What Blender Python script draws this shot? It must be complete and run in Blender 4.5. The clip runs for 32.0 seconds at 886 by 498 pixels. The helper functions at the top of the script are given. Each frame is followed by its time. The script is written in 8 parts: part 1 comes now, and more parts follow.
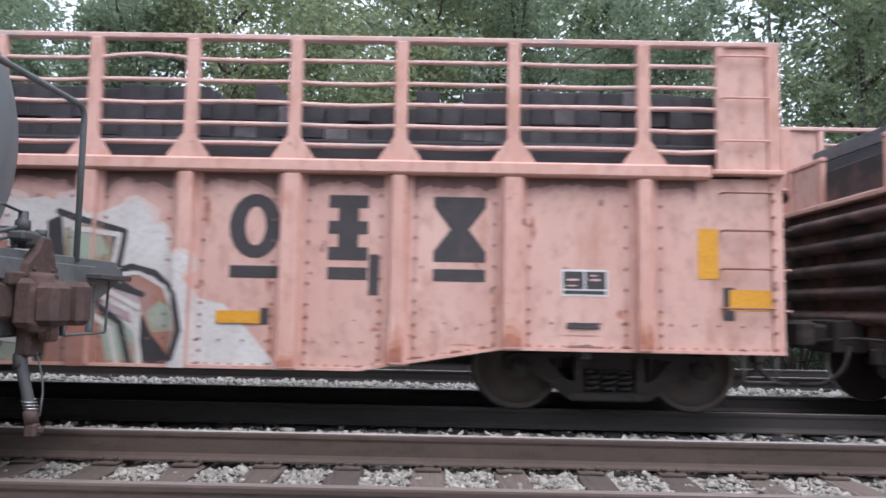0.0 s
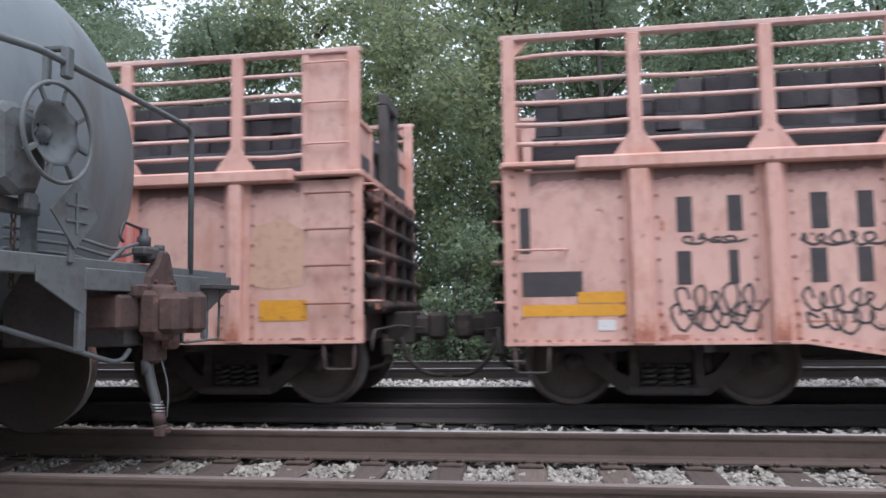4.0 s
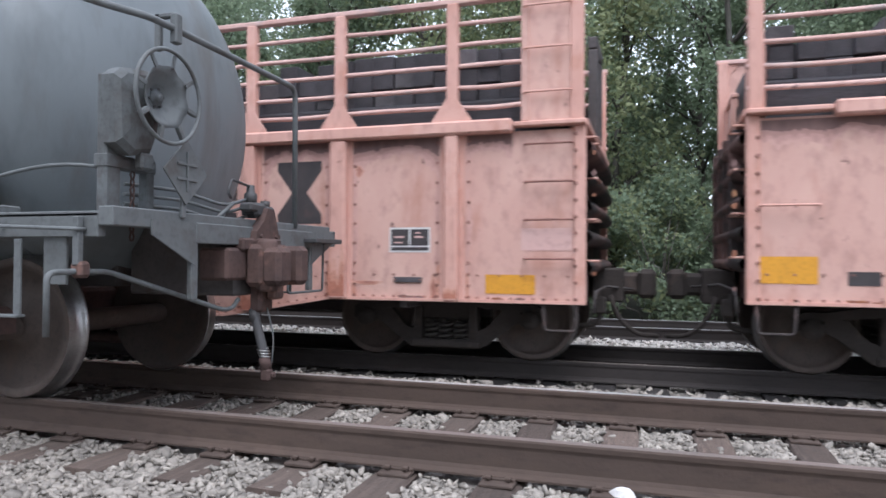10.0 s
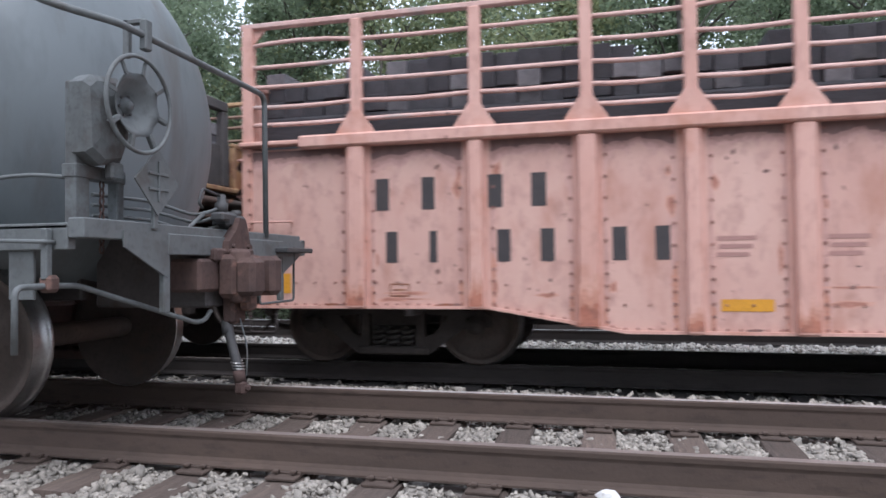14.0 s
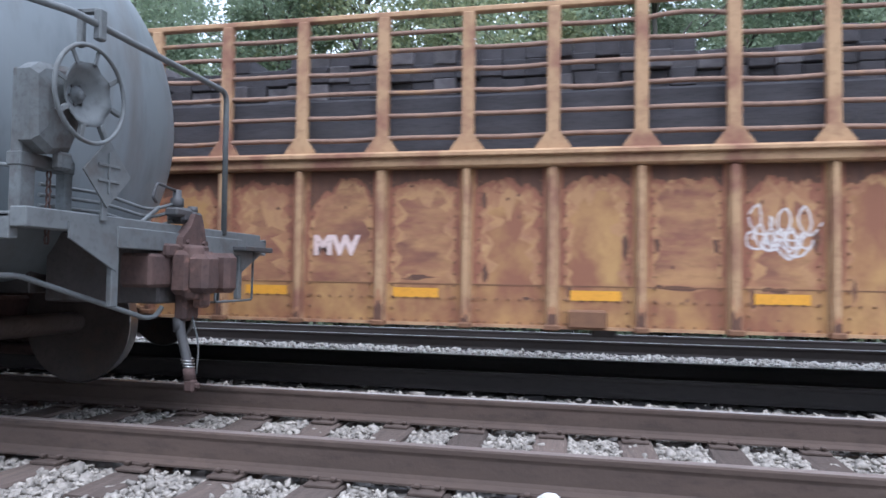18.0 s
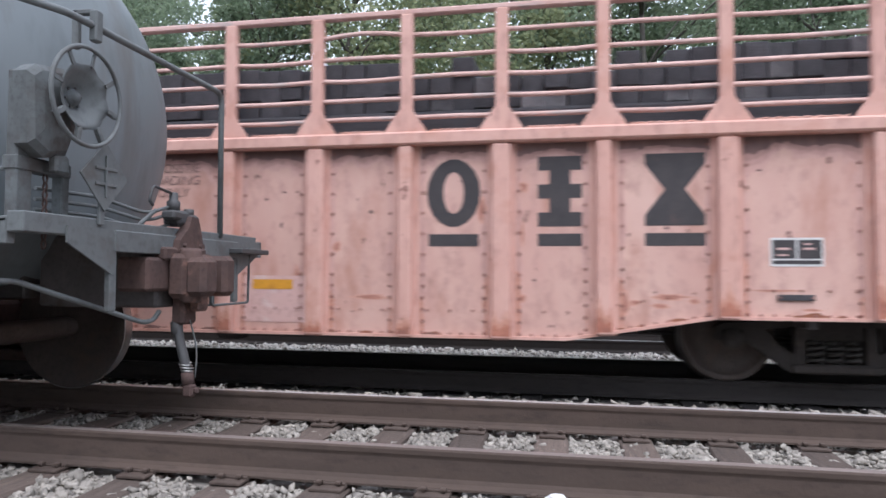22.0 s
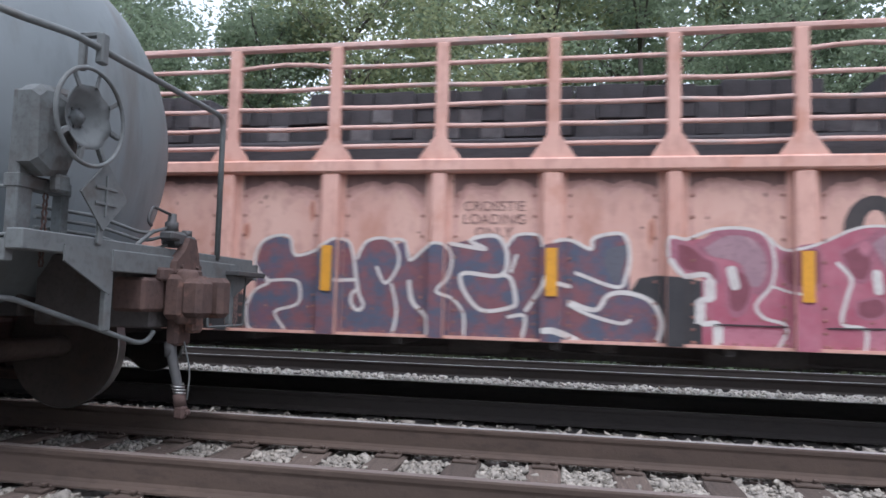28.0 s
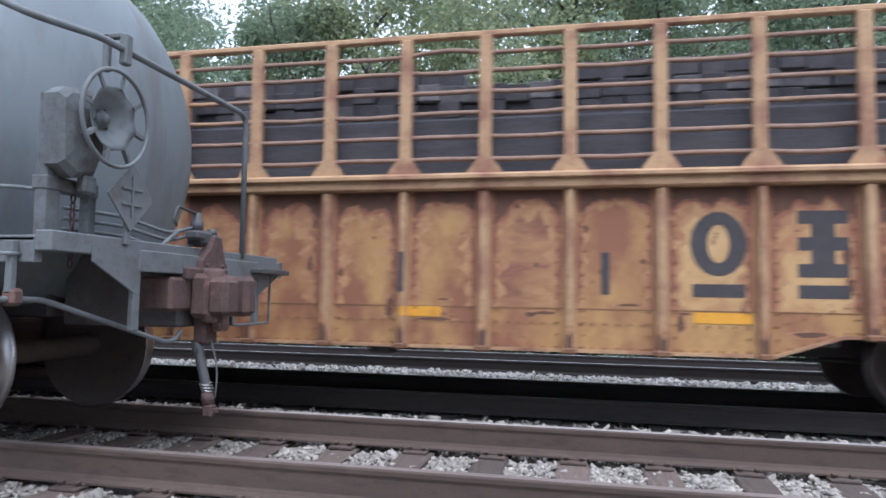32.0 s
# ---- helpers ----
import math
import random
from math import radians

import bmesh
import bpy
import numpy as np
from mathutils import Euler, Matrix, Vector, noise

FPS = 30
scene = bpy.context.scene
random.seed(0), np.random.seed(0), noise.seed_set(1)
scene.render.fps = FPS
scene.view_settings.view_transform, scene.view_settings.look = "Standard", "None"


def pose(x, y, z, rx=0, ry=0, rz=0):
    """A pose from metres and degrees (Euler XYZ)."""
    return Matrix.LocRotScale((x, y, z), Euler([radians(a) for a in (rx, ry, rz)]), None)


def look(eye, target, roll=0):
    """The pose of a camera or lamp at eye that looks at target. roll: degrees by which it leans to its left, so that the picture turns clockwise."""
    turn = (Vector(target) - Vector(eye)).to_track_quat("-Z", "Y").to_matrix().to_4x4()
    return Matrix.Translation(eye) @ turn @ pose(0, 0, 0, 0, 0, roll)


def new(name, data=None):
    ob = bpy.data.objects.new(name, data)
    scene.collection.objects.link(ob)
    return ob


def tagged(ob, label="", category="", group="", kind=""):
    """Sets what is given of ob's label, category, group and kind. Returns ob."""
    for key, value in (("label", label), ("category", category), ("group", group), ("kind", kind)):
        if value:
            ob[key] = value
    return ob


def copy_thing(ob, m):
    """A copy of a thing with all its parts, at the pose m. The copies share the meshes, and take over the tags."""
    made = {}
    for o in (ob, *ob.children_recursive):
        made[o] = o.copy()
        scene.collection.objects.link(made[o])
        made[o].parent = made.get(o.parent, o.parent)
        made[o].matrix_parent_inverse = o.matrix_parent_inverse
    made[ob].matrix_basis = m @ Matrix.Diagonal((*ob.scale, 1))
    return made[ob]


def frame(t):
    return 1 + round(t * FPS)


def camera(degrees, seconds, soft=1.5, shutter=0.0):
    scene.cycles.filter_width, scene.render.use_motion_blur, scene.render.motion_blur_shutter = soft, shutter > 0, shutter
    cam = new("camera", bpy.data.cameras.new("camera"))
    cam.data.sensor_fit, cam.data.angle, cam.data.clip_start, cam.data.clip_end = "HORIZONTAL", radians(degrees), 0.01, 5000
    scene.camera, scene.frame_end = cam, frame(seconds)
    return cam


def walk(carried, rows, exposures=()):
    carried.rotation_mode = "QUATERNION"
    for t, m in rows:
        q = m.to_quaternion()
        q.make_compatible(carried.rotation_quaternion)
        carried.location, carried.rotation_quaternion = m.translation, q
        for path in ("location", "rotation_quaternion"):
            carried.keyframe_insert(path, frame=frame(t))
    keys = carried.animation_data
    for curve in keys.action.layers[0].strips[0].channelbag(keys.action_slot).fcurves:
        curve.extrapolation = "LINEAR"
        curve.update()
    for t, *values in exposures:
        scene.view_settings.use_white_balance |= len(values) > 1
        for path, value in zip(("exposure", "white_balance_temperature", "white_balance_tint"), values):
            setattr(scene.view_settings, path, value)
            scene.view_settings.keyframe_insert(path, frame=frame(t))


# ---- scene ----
cam = camera(66.3, 32.0, soft=1.6, shutter=0.4)
walk(cam, [
    (0.0, pose(-0.031, 0.037, 1.115, 94.86, -1.09, 0.34)),
    (0.5, pose(-0.030, 0.014, 1.116, 94.78, -0.40, 2.26)),
    (1.0, pose(-0.016, 0.005, 1.120, 94.67, -0.55, 2.63)),
    (1.5, pose(-0.009, 0.006, 1.119, 94.73, 0.05, 3.51)),
    (2.0, pose(-0.014, 0.028, 1.121, 94.12, 0.09, 4.05)),
    (2.5, pose(-0.034, 0.025, 1.111, 94.42, 0.73, 4.63)),
    (3.0, pose(-0.059, 0.019, 1.115, 94.35, 0.80, 5.68)),
    (3.5, pose(-0.073, -0.006, 1.114, 94.54, 0.91, 6.67)),
    (4.0, pose(-0.083, -0.023, 1.109, 94.78, 0.90, 7.68)),
    (4.5, pose(-0.093, -0.039, 1.121, 94.81, 0.68, 8.99)),
    (6.5, pose(-0.155, -0.097, 1.144, 94.54, 1.07, 14.77)),
    (7.0, pose(-0.121, -0.089, 1.147, 94.77, 1.02, 16.29)),
    (7.5, pose(-0.089, -0.063, 1.137, 91.14, 1.77, 19.38)),
    (8.0, pose(-0.026, -0.021, 1.119, 90.12, 2.89, 19.32)),
    (8.5, pose(0.006, -0.013, 1.119, 90.73, 1.90, 19.54)),
    (9.0, pose(0.013, -0.000, 1.112, 90.78, 1.60, 19.09)),
    (9.5, pose(0.041, 0.020, 1.119, 90.60, 0.95, 18.66)),
    (10.0, pose(0.074, 0.015, 1.139, 90.88, -0.30, 17.37)),
    (10.5, pose(0.085, 0.020, 1.128, 91.19, -0.73, 15.98)),
    (11.0, pose(0.078, 0.028, 1.126, 91.58, -0.80, 14.77)),
    (11.5, pose(0.098, 0.024, 1.122, 92.05, -0.63, 13.77)),
    (12.0, pose(0.089, 0.027, 1.110, 92.02, -0.30, 12.83)),
    (12.5, pose(0.044, 0.027, 1.113, 92.07, -0.20, 11.78)),
    (13.0, pose(-0.051, -0.012, 1.141, 91.82, 0.24, 12.33)),
    (13.5, pose(-0.070, -0.027, 1.150, 91.20, 0.45, 13.26)),
    (14.0, pose(-0.057, -0.019, 1.148, 91.39, 0.62, 13.72)),
    (14.5, pose(-0.047, -0.014, 1.138, 91.70, 0.90, 13.96)),
    (16.5, pose(-0.003, 0.006, 1.122, 92.15, -1.28, 14.27)),
    (17.0, pose(0.084, 0.028, 1.102, 92.33, -1.33, 13.76)),
    (17.5, pose(0.085, 0.028, 1.089, 92.18, -1.27, 13.47)),
    (18.0, pose(0.093, 0.026, 1.096, 92.23, -0.85, 11.95)),
    (18.5, pose(0.066, 0.044, 1.099, 91.51, -0.40, 11.39)),
    (19.0, pose(0.047, 0.049, 1.104, 91.65, -0.41, 10.95)),
    (19.5, pose(0.062, 0.039, 1.097, 92.08, -0.37, 10.45)),
    (20.0, pose(0.038, 0.038, 1.101, 91.99, -0.67, 10.68)),
    (20.5, pose(0.058, 0.047, 1.092, 92.12, -0.95, 10.70)),
    (21.0, pose(0.020, 0.042, 1.104, 92.25, -0.88, 10.63)),
    (21.5, pose(0.009, 0.025, 1.107, 92.44, -0.70, 10.70)),
    (22.0, pose(0.003, 0.020, 1.108, 92.17, -0.32, 10.84)),
    (22.5, pose(-0.017, 0.008, 1.118, 91.75, 0.29, 11.77)),
    (23.0, pose(0.008, 0.013, 1.099, 91.55, 0.72, 11.84)),
    (23.5, pose(-0.019, 0.000, 1.120, 91.70, 0.46, 11.72)),
    (24.0, pose(-0.050, -0.010, 1.141, 92.20, -0.85, 11.83)),
    (24.5, pose(-0.030, -0.025, 1.143, 93.21, -1.31, 11.81)),
    (26.5, pose(0.026, -0.023, 1.109, 94.88, -1.52, 11.26)),
    (27.0, pose(0.027, -0.011, 1.112, 94.67, -1.64, 10.90)),
    (27.5, pose(0.023, 0.001, 1.107, 94.65, -1.49, 10.41)),
    (28.0, pose(0.012, -0.001, 1.100, 94.53, -1.57, 10.51)),
    (28.5, pose(0.020, -0.013, 1.110, 94.62, -1.58, 10.23)),
    (29.0, pose(0.023, -0.018, 1.111, 94.54, -1.49, 10.25)),
    (29.5, pose(0.008, -0.001, 1.113, 94.76, -1.63, 10.37)),
    (30.0, pose(-0.005, 0.009, 1.114, 94.81, -1.86, 11.07)),
    (30.5, pose(0.010, -0.007, 1.115, 95.06, -1.99, 10.38)),
    (31.0, pose(0.006, 0.005, 1.115, 95.14, -1.51, 10.33)),
    (31.5, pose(-0.001, 0.003, 1.117, 94.85, -1.08, 10.86)),
    (32.0, pose(-0.026, 0.025, 1.115, 93.95, -0.90, 12.25)),
], exposures=[(0.0, 0.45, 5950, 13), (1.0, 0.31, 5950, 13), (2.0, 0.28, 5950, 13), (3.0, 0.36, 5950, 13), (4.0, 0.31, 5950, 13), (7.0, 0.16, 5950, 13), (8.0, 0.36, 5950, 13), (9.0, 0.43, 5950, 13), (10.0, 0.44, 5950, 13), (11.0, 0.46, 5950, 13), (12.0, 0.41, 5950, 13), (13.0, 0.36, 5950, 13), (14.0, 0.33, 5950, 13), (17.0, 0.72, 5520, 13), (18.0, 0.70, 5520, 13), (19.0, 0.72, 5520, 13), (21.0, 0.66, 5900, 13), (22.0, 0.41, 5950, 13), (23.0, 0.38, 5950, 13), (24.0, 0.31, 5950, 13), (27.0, 0.21, 5950, 13), (28.0, 0.30, 5950, 13), (29.0, 0.01, 5950, 13), (30.0, -0.04, 5950, 13), (31.0, 0.01, 5700, 13), (32.0, 0.64, 5600, 13)])

# how far the train has rolled by each whole second, in metres
SHIFT = [0.00, 3.30, 6.53, 9.70, 12.85, 15.98, 19.09, 22.21, 25.33, 28.46, 31.61, 34.77, 37.95, 41.16, 44.39, 47.65, 50.94, 54.27, 57.63, 61.04, 64.49, 67.98, 71.52, 75.10, 78.73, 82.40, 86.11, 89.86, 93.64, 97.44, 101.25, 105.06, 108.87]


def rolled(t):
    i = min(int(t), 31)
    return SHIFT[i] + (SHIFT[i + 1] - SHIFT[i]) * (t - i)


# ---------------------------------------------------------------- light
SUN_EL, SUN_AZ = radians(62), radians(158)
world = bpy.data.worlds.new("overcast_sky")
scene.world = world
world.use_nodes = True
wn = world.node_tree
sky = wn.nodes.new("ShaderNodeTexSky")
sky.sky_type = "NISHITA"
sky.sun_disc = False
sky.sun_elevation, sky.sun_rotation = SUN_EL, SUN_AZ
sky.dust_density = 3.0
sky.air_density = 1.2
# a thin even overcast lies over the blue
cloud = wn.nodes.new("ShaderNodeMix")
cloud.data_type = "RGBA"
cloud.inputs["Factor"].default_value = 0.85
wn.links.new(sky.outputs[0], cloud.inputs[6])
cloud.inputs[7].default_value = (8.0, 8.6, 9.4, 1)
wn.links.new(cloud.outputs[2], wn.nodes["Background"].inputs[0])
wn.nodes["Background"].inputs[1].default_value = 0.15
sun = new("sun", bpy.data.lights.new("sun", "SUN"))
sun.data.energy, sun.data.angle, sun.data.color = 2.2, radians(40), (1.0, 0.985, 0.97)
sun.matrix_world = look((0, 0, 0), (-math.sin(SUN_AZ) * math.cos(SUN_EL), -math.cos(SUN_AZ) * math.cos(SUN_EL), -math.sin(SUN_EL)))

# ---------------------------------------------------------------- measures
ZR = 0.19                      # top of the rails of the near siding
NEAR, GAUGE = 3.585, 1.43      # its near rail, and the distance to its far one
MAIN, ZM = 7.40, 0.05          # near rail of the track that the train runs on, and its top
THIRD, ZT = 11.50, 0.05
WIDE = 1.505
CAR_Y = MAIN + WIDE / 2
L = 16.45                      # length of a gondola body


# ---------------------------------------------------------------- materials
def material(name, colours, rough=0.7, metal=0.0, scale=6.0, stretch=(1, 1, 1), bump=0.2, bump_scale=40.0, wear=None, wear_at=(0.58, 0.7), wear_scale=2.5,
             wear_stretch=(1, 1, 1), vary=0.0, island=False, spec=0.4, ramp=(0.3, 0.7), chips=None):
    """Noise at two scales between two colours, a third one in worn patches, and a fine bump."""
    m = bpy.data.materials.new(name)
    m.use_nodes = True
    nt = m.node_tree
    n, link = nt.nodes, nt.links.new
    bsdf = n["Principled BSDF"]
    bsdf.inputs["Roughness"].default_value = rough
    bsdf.inputs["Metallic"].default_value = metal
    bsdf.inputs["Specular IOR Level"].default_value = spec
    co = n.new("ShaderNodeTexCoord")

    def noise_of(sc, st, detail=6.0):
        mp = n.new("ShaderNodeMapping")
        mp.inputs["Scale"].default_value = st
        link(co.outputs["Object"], mp.inputs["Vector"])
        t = n.new("ShaderNodeTexNoise")
        t.inputs["Scale"].default_value, t.inputs["Detail"].default_value, t.inputs["Roughness"].default_value = sc, detail, 0.62
        link(mp.outputs[0], t.inputs["Vector"])
        return t.outputs["Fac"]

    def mixed(fac, a, b, lo, hi):
        r = n.new("ShaderNodeMapRange")
        r.inputs["From Min"].default_value, r.inputs["From Max"].default_value = lo, hi
        link(fac, r.inputs["Value"])
        x = n.new("ShaderNodeMix")
        x.data_type = "RGBA"
        link(r.outputs[0], x.inputs["Factor"])
        for v, s in ((a, 6), (b, 7)):
            if isinstance(v, tuple):
                x.inputs[s].default_value = (*v, 1)
            else:
                link(v, x.inputs[s])
        return x.outputs[2], r.outputs[0]

    col, _ = mixed(noise_of(scale, stretch), colours[0], colours[1], *ramp)
    col, _ = mixed(noise_of(scale * 7, stretch, 3.0), col, tuple(0.72 * a for a in colours[1]), 0.5, 0.85)
    if wear:
        col, f = mixed(noise_of(wear_scale, wear_stretch, 9.0), col, wear, *wear_at)
    if chips:
        col, _ = mixed(noise_of(7.0, (1, 1, 0.8), 10.0), col, chips, 0.66, 0.70)
    if vary:
        src = n.new("ShaderNodeNewGeometry").outputs["Random Per Island"] if island else n.new("ShaderNodeObjectInfo").outputs["Random"]
        r = n.new("ShaderNodeMapRange")
        r.inputs["To Min"].default_value, r.inputs["To Max"].default_value = 1 - vary, 1 + vary
        link(src, r.inputs["Value"])
        h = n.new("ShaderNodeHueSaturation")
        link(r.outputs[0], h.inputs["Value"])
        link(col, h.inputs["Color"])
        col = h.outputs[0]
    link(col, bsdf.inputs["Base Color"])
    if bump:
        b = n.new("ShaderNodeBump")
        b.inputs["Strength"].default_value, b.inputs["Distance"].default_value = bump, 0.01
        link(noise_of(bump_scale, (1, 1, 1), 4.0), b.inputs["Height"])
        link(b.outputs[0], bsdf.inputs["Normal"])
    return m


PINK = material("faded_pink_paint", ((0.65, 0.42, 0.352), (0.55, 0.315, 0.262)), 0.75, scale=1.1, stretch=(1, 1, 0.6), bump=0.15, bump_scale=25,
                wear=(0.44, 0.215, 0.155), wear_at=(0.54, 0.76), wear_scale=1.4, wear_stretch=(1.7, 1.7, 0.7), chips=(0.20, 0.11, 0.095))
PINK_POST = material("faded_orange_pink_paint", ((0.66, 0.40, 0.335), (0.57, 0.31, 0.25)), 0.75, scale=1.5, stretch=(1, 1, 0.4), bump=0.15, bump_scale=25,
                     wear=(0.50, 0.235, 0.165), wear_at=(0.53, 0.74), wear_scale=1.8, chips=(0.22, 0.10, 0.08))
DARK_PINK = material("darkened_pink_paint", ((0.24, 0.13, 0.112), (0.09, 0.058, 0.053)), 0.8, scale=1.4, bump=0.2, wear=(0.045, 0.036, 0.034), wear_at=(0.38, 0.56), wear_scale=1.2)
DARK_YELLOW = material("darkened_yellow_paint", ((0.11, 0.058, 0.04), (0.055, 0.036, 0.03)), 0.8, scale=1.4, bump=0.2, wear=(0.05, 0.038, 0.034), wear_at=(0.40, 0.58), wear_scale=1.2)
YELLOW = material("rusty_yellow_paint", ((0.435, 0.26, 0.098), (0.35, 0.178, 0.072)), 0.75, scale=0.9, stretch=(1, 1, 0.8), bump=0.2, bump_scale=25,
                  wear=(0.235, 0.10, 0.055), wear_at=(0.46, 0.60), wear_scale=1.2, wear_stretch=(1, 1, 0.7), chips=(0.12, 0.06, 0.045))
YELLOW_POST = material("worn_yellow_paint", ((0.44, 0.28, 0.15), (0.33, 0.185, 0.10)), 0.75, scale=2.0, bump=0.2, bump_scale=25,
                       wear=(0.22, 0.10, 0.065), wear_at=(0.48, 0.66), wear_scale=2.0)
TANK = material("grey_tank_paint", ((0.172, 0.190, 0.198), (0.145, 0.162, 0.169)), 0.5, scale=0.7, stretch=(1, 1, 0.4), bump=0.05, bump_scale=30,
                wear=(0.115, 0.11, 0.105), wear_at=(0.54, 0.74), wear_scale=1.3, wear_stretch=(1.8, 1.8, 0.3))
GREY = material("grey_steel_paint", ((0.142, 0.150, 0.150), (0.105, 0.111, 0.111)), 0.6, scale=3.0, bump=0.1,
                wear=(0.085, 0.075, 0.068), wear_at=(0.54, 0.74), wear_scale=3.0)
GRIMY = material("grimy_grey_paint", ((0.132, 0.142, 0.145), (0.085, 0.088, 0.088)), 0.7, scale=5.0, bump=0.15, wear=(0.065, 0.055, 0.05), wear_at=(0.5, 0.68), wear_scale=4.0)
IRON = material("black_iron_fittings", ((0.055, 0.056, 0.060), (0.080, 0.076, 0.074)), 0.6, 0.2, scale=6.0, bump=0.2)
RUST = material("rusty_casting", ((0.108, 0.063, 0.052), (0.062, 0.039, 0.035)), 0.85, scale=4.0, bump=0.5, bump_scale=30, wear=(0.20, 0.11, 0.085), wear_scale=5)
DARK = material("dark_running_gear", ((0.100, 0.086, 0.082), (0.068, 0.060, 0.059)), 0.8, scale=4.0, bump=0.4, wear=(0.06, 0.042, 0.035), wear_scale=3)
WHEEL = material("dusty_wheel_steel", ((0.112, 0.084, 0.071), (0.074, 0.057, 0.049)), 0.7, 0.1, scale=4.0, bump=0.2, wear=(0.10, 0.07, 0.055), wear_scale=3)
SPRING = material("dusty_spring_steel", ((0.075, 0.064, 0.058), (0.05, 0.043, 0.039)), 0.8, 0.1, scale=6.0, bump=0.1)
CASTING = material("dusty_truck_casting", ((0.062, 0.051, 0.046), (0.042, 0.036, 0.033)), 0.9, scale=4.0, bump=0.4, wear=(0.10, 0.075, 0.064), wear_scale=3, spec=0.2)
TREAD = material("polished_tread", ((0.45, 0.44, 0.43), (0.33, 0.31, 0.30)), 0.35, 0.9, scale=8.0, bump=0.05)
RAIL = material("rusty_rail_side", ((0.088, 0.060, 0.047), (0.062, 0.044, 0.036)), 0.9, scale=3.0, stretch=(0.3, 1, 1), bump=0.2, wear=(0.115, 0.082, 0.066), wear_scale=2.0, wear_stretch=(0.3, 1, 1))
# rail side of main and far track, the train's shade put into its colour
SHADED_RAIL = material("train_shaded_rail_side", ((0.046, 0.037, 0.034), (0.033, 0.028, 0.026)), 0.85, scale=3.0, stretch=(0.3, 1, 1), bump=0.2, wear=(0.055, 0.043, 0.038), wear_scale=2.0, wear_stretch=(0.3, 1, 1))
RAILTOP = material("worn_rail_head", ((0.62, 0.61, 0.60), (0.52, 0.50, 0.49)), 0.38, 0.6, scale=5.0, stretch=(0.1, 1, 1), bump=0.05)
# near-white base colour stands in for the sky's gleam on the far heads
POLISHED = material("polished_rail_head", ((0.78, 0.78, 0.79), (0.68, 0.67, 0.67)), 0.3, 0.25, scale=5.0, stretch=(0.1, 1, 1), bump=0.03)
RAILDULL = material("dull_rail_head", ((0.24, 0.20, 0.18), (0.185, 0.15, 0.135)), 0.5, 0.3, scale=5.0, stretch=(0.1, 1, 1), bump=0.05)
# tie wood of the same two tracks, darkened to stand for train shade
SHADED_TIE = material("train_shaded_tie_wood", ((0.040, 0.034, 0.032), (0.025, 0.022, 0.021)), 0.9, scale=2.5, stretch=(4, 0.4, 1), bump=0.6, bump_scale=30, vary=0.3)
TIE = material("weathered_tie_wood", ((0.120, 0.088, 0.072), (0.068, 0.051, 0.043)), 0.9, scale=2.5, stretch=(4, 0.4, 1), bump=0.7, bump_scale=30, vary=0.3,
               wear=(0.20, 0.15, 0.125), wear_scale=3.0, wear_stretch=(4, 0.5, 1))
STONE = material("limestone_ballast", ((0.34, 0.305, 0.265), (0.235, 0.21, 0.183)), 0.9, scale=14.0, bump=0.4, bump_scale=60, vary=0.3, island=True)
FRESH = material("fresh_limestone_ballast", ((0.62, 0.575, 0.53), (0.50, 0.465, 0.43)), 0.9, scale=14.0, bump=0.4, bump_scale=60, vary=0.3, island=True)
RIVET = material("rusty_rivets", ((0.33, 0.155, 0.125), (0.17, 0.085, 0.07)), 0.8, scale=9.0, bump=0.1)
RIVET_Y = material("rusty_brown_rivets", ((0.20, 0.10, 0.05), (0.14, 0.07, 0.04)), 0.8, scale=9.0, bump=0.1)
RUSTED = material("rust_stained_yellow_paint", ((0.215, 0.09, 0.058), (0.38, 0.205, 0.092)), 0.8, scale=2.6, stretch=(0.6, 1, 1.6), bump=0.25, wear=(0.17, 0.075, 0.05), wear_at=(0.50, 0.66), wear_scale=2.2, wear_stretch=(0.7, 1, 1.5), ramp=(0.38, 0.62))
BAR_P = material("bleached_pink_bar", ((0.64, 0.43, 0.385), (0.52, 0.31, 0.265)), 0.75, scale=4.0, stretch=(0.5, 1, 1), bump=0.1, wear=(0.42, 0.33, 0.305), wear_at=(0.56, 0.64), wear_scale=3.0, wear_stretch=(0.5, 1, 1.5), chips=(0.24, 0.16, 0.145))
BAR_Y = material("dull_rusted_bar", ((0.27, 0.17, 0.12), (0.19, 0.115, 0.085)), 0.8, scale=5.0, bump=0.1, wear=(0.33, 0.19, 0.10), wear_scale=1.5)
PALE_Y = material("bleached_yellow_paint", ((0.50, 0.32, 0.15), (0.42, 0.24, 0.10)), 0.8, scale=2.2, bump=0.15, wear=(0.33, 0.15, 0.08), wear_at=(0.55, 0.7), wear_scale=2.2, chips=(0.16, 0.075, 0.05))
# the grime tones also carry the shade painted under the top chord
GRIME_SHADE = material("dark_grime_and_shade", ((0.15, 0.092, 0.084), (0.23, 0.138, 0.124)), 0.85, scale=6.0, stretch=(2, 2, 0.5), bump=0.1)
STAIN = material("orange_rust_stain", ((0.50, 0.24, 0.18), (0.36, 0.16, 0.12)), 0.85, scale=8.0, bump=0.1, wear=(0.22, 0.11, 0.09), wear_scale=9.0)
FOOT = material("orange_rusted_post", ((0.49, 0.205, 0.14), (0.37, 0.135, 0.09)), 0.85, scale=5.0, bump=0.15, wear=(0.27, 0.115, 0.085), wear_at=(0.52, 0.66), wear_scale=7.0)
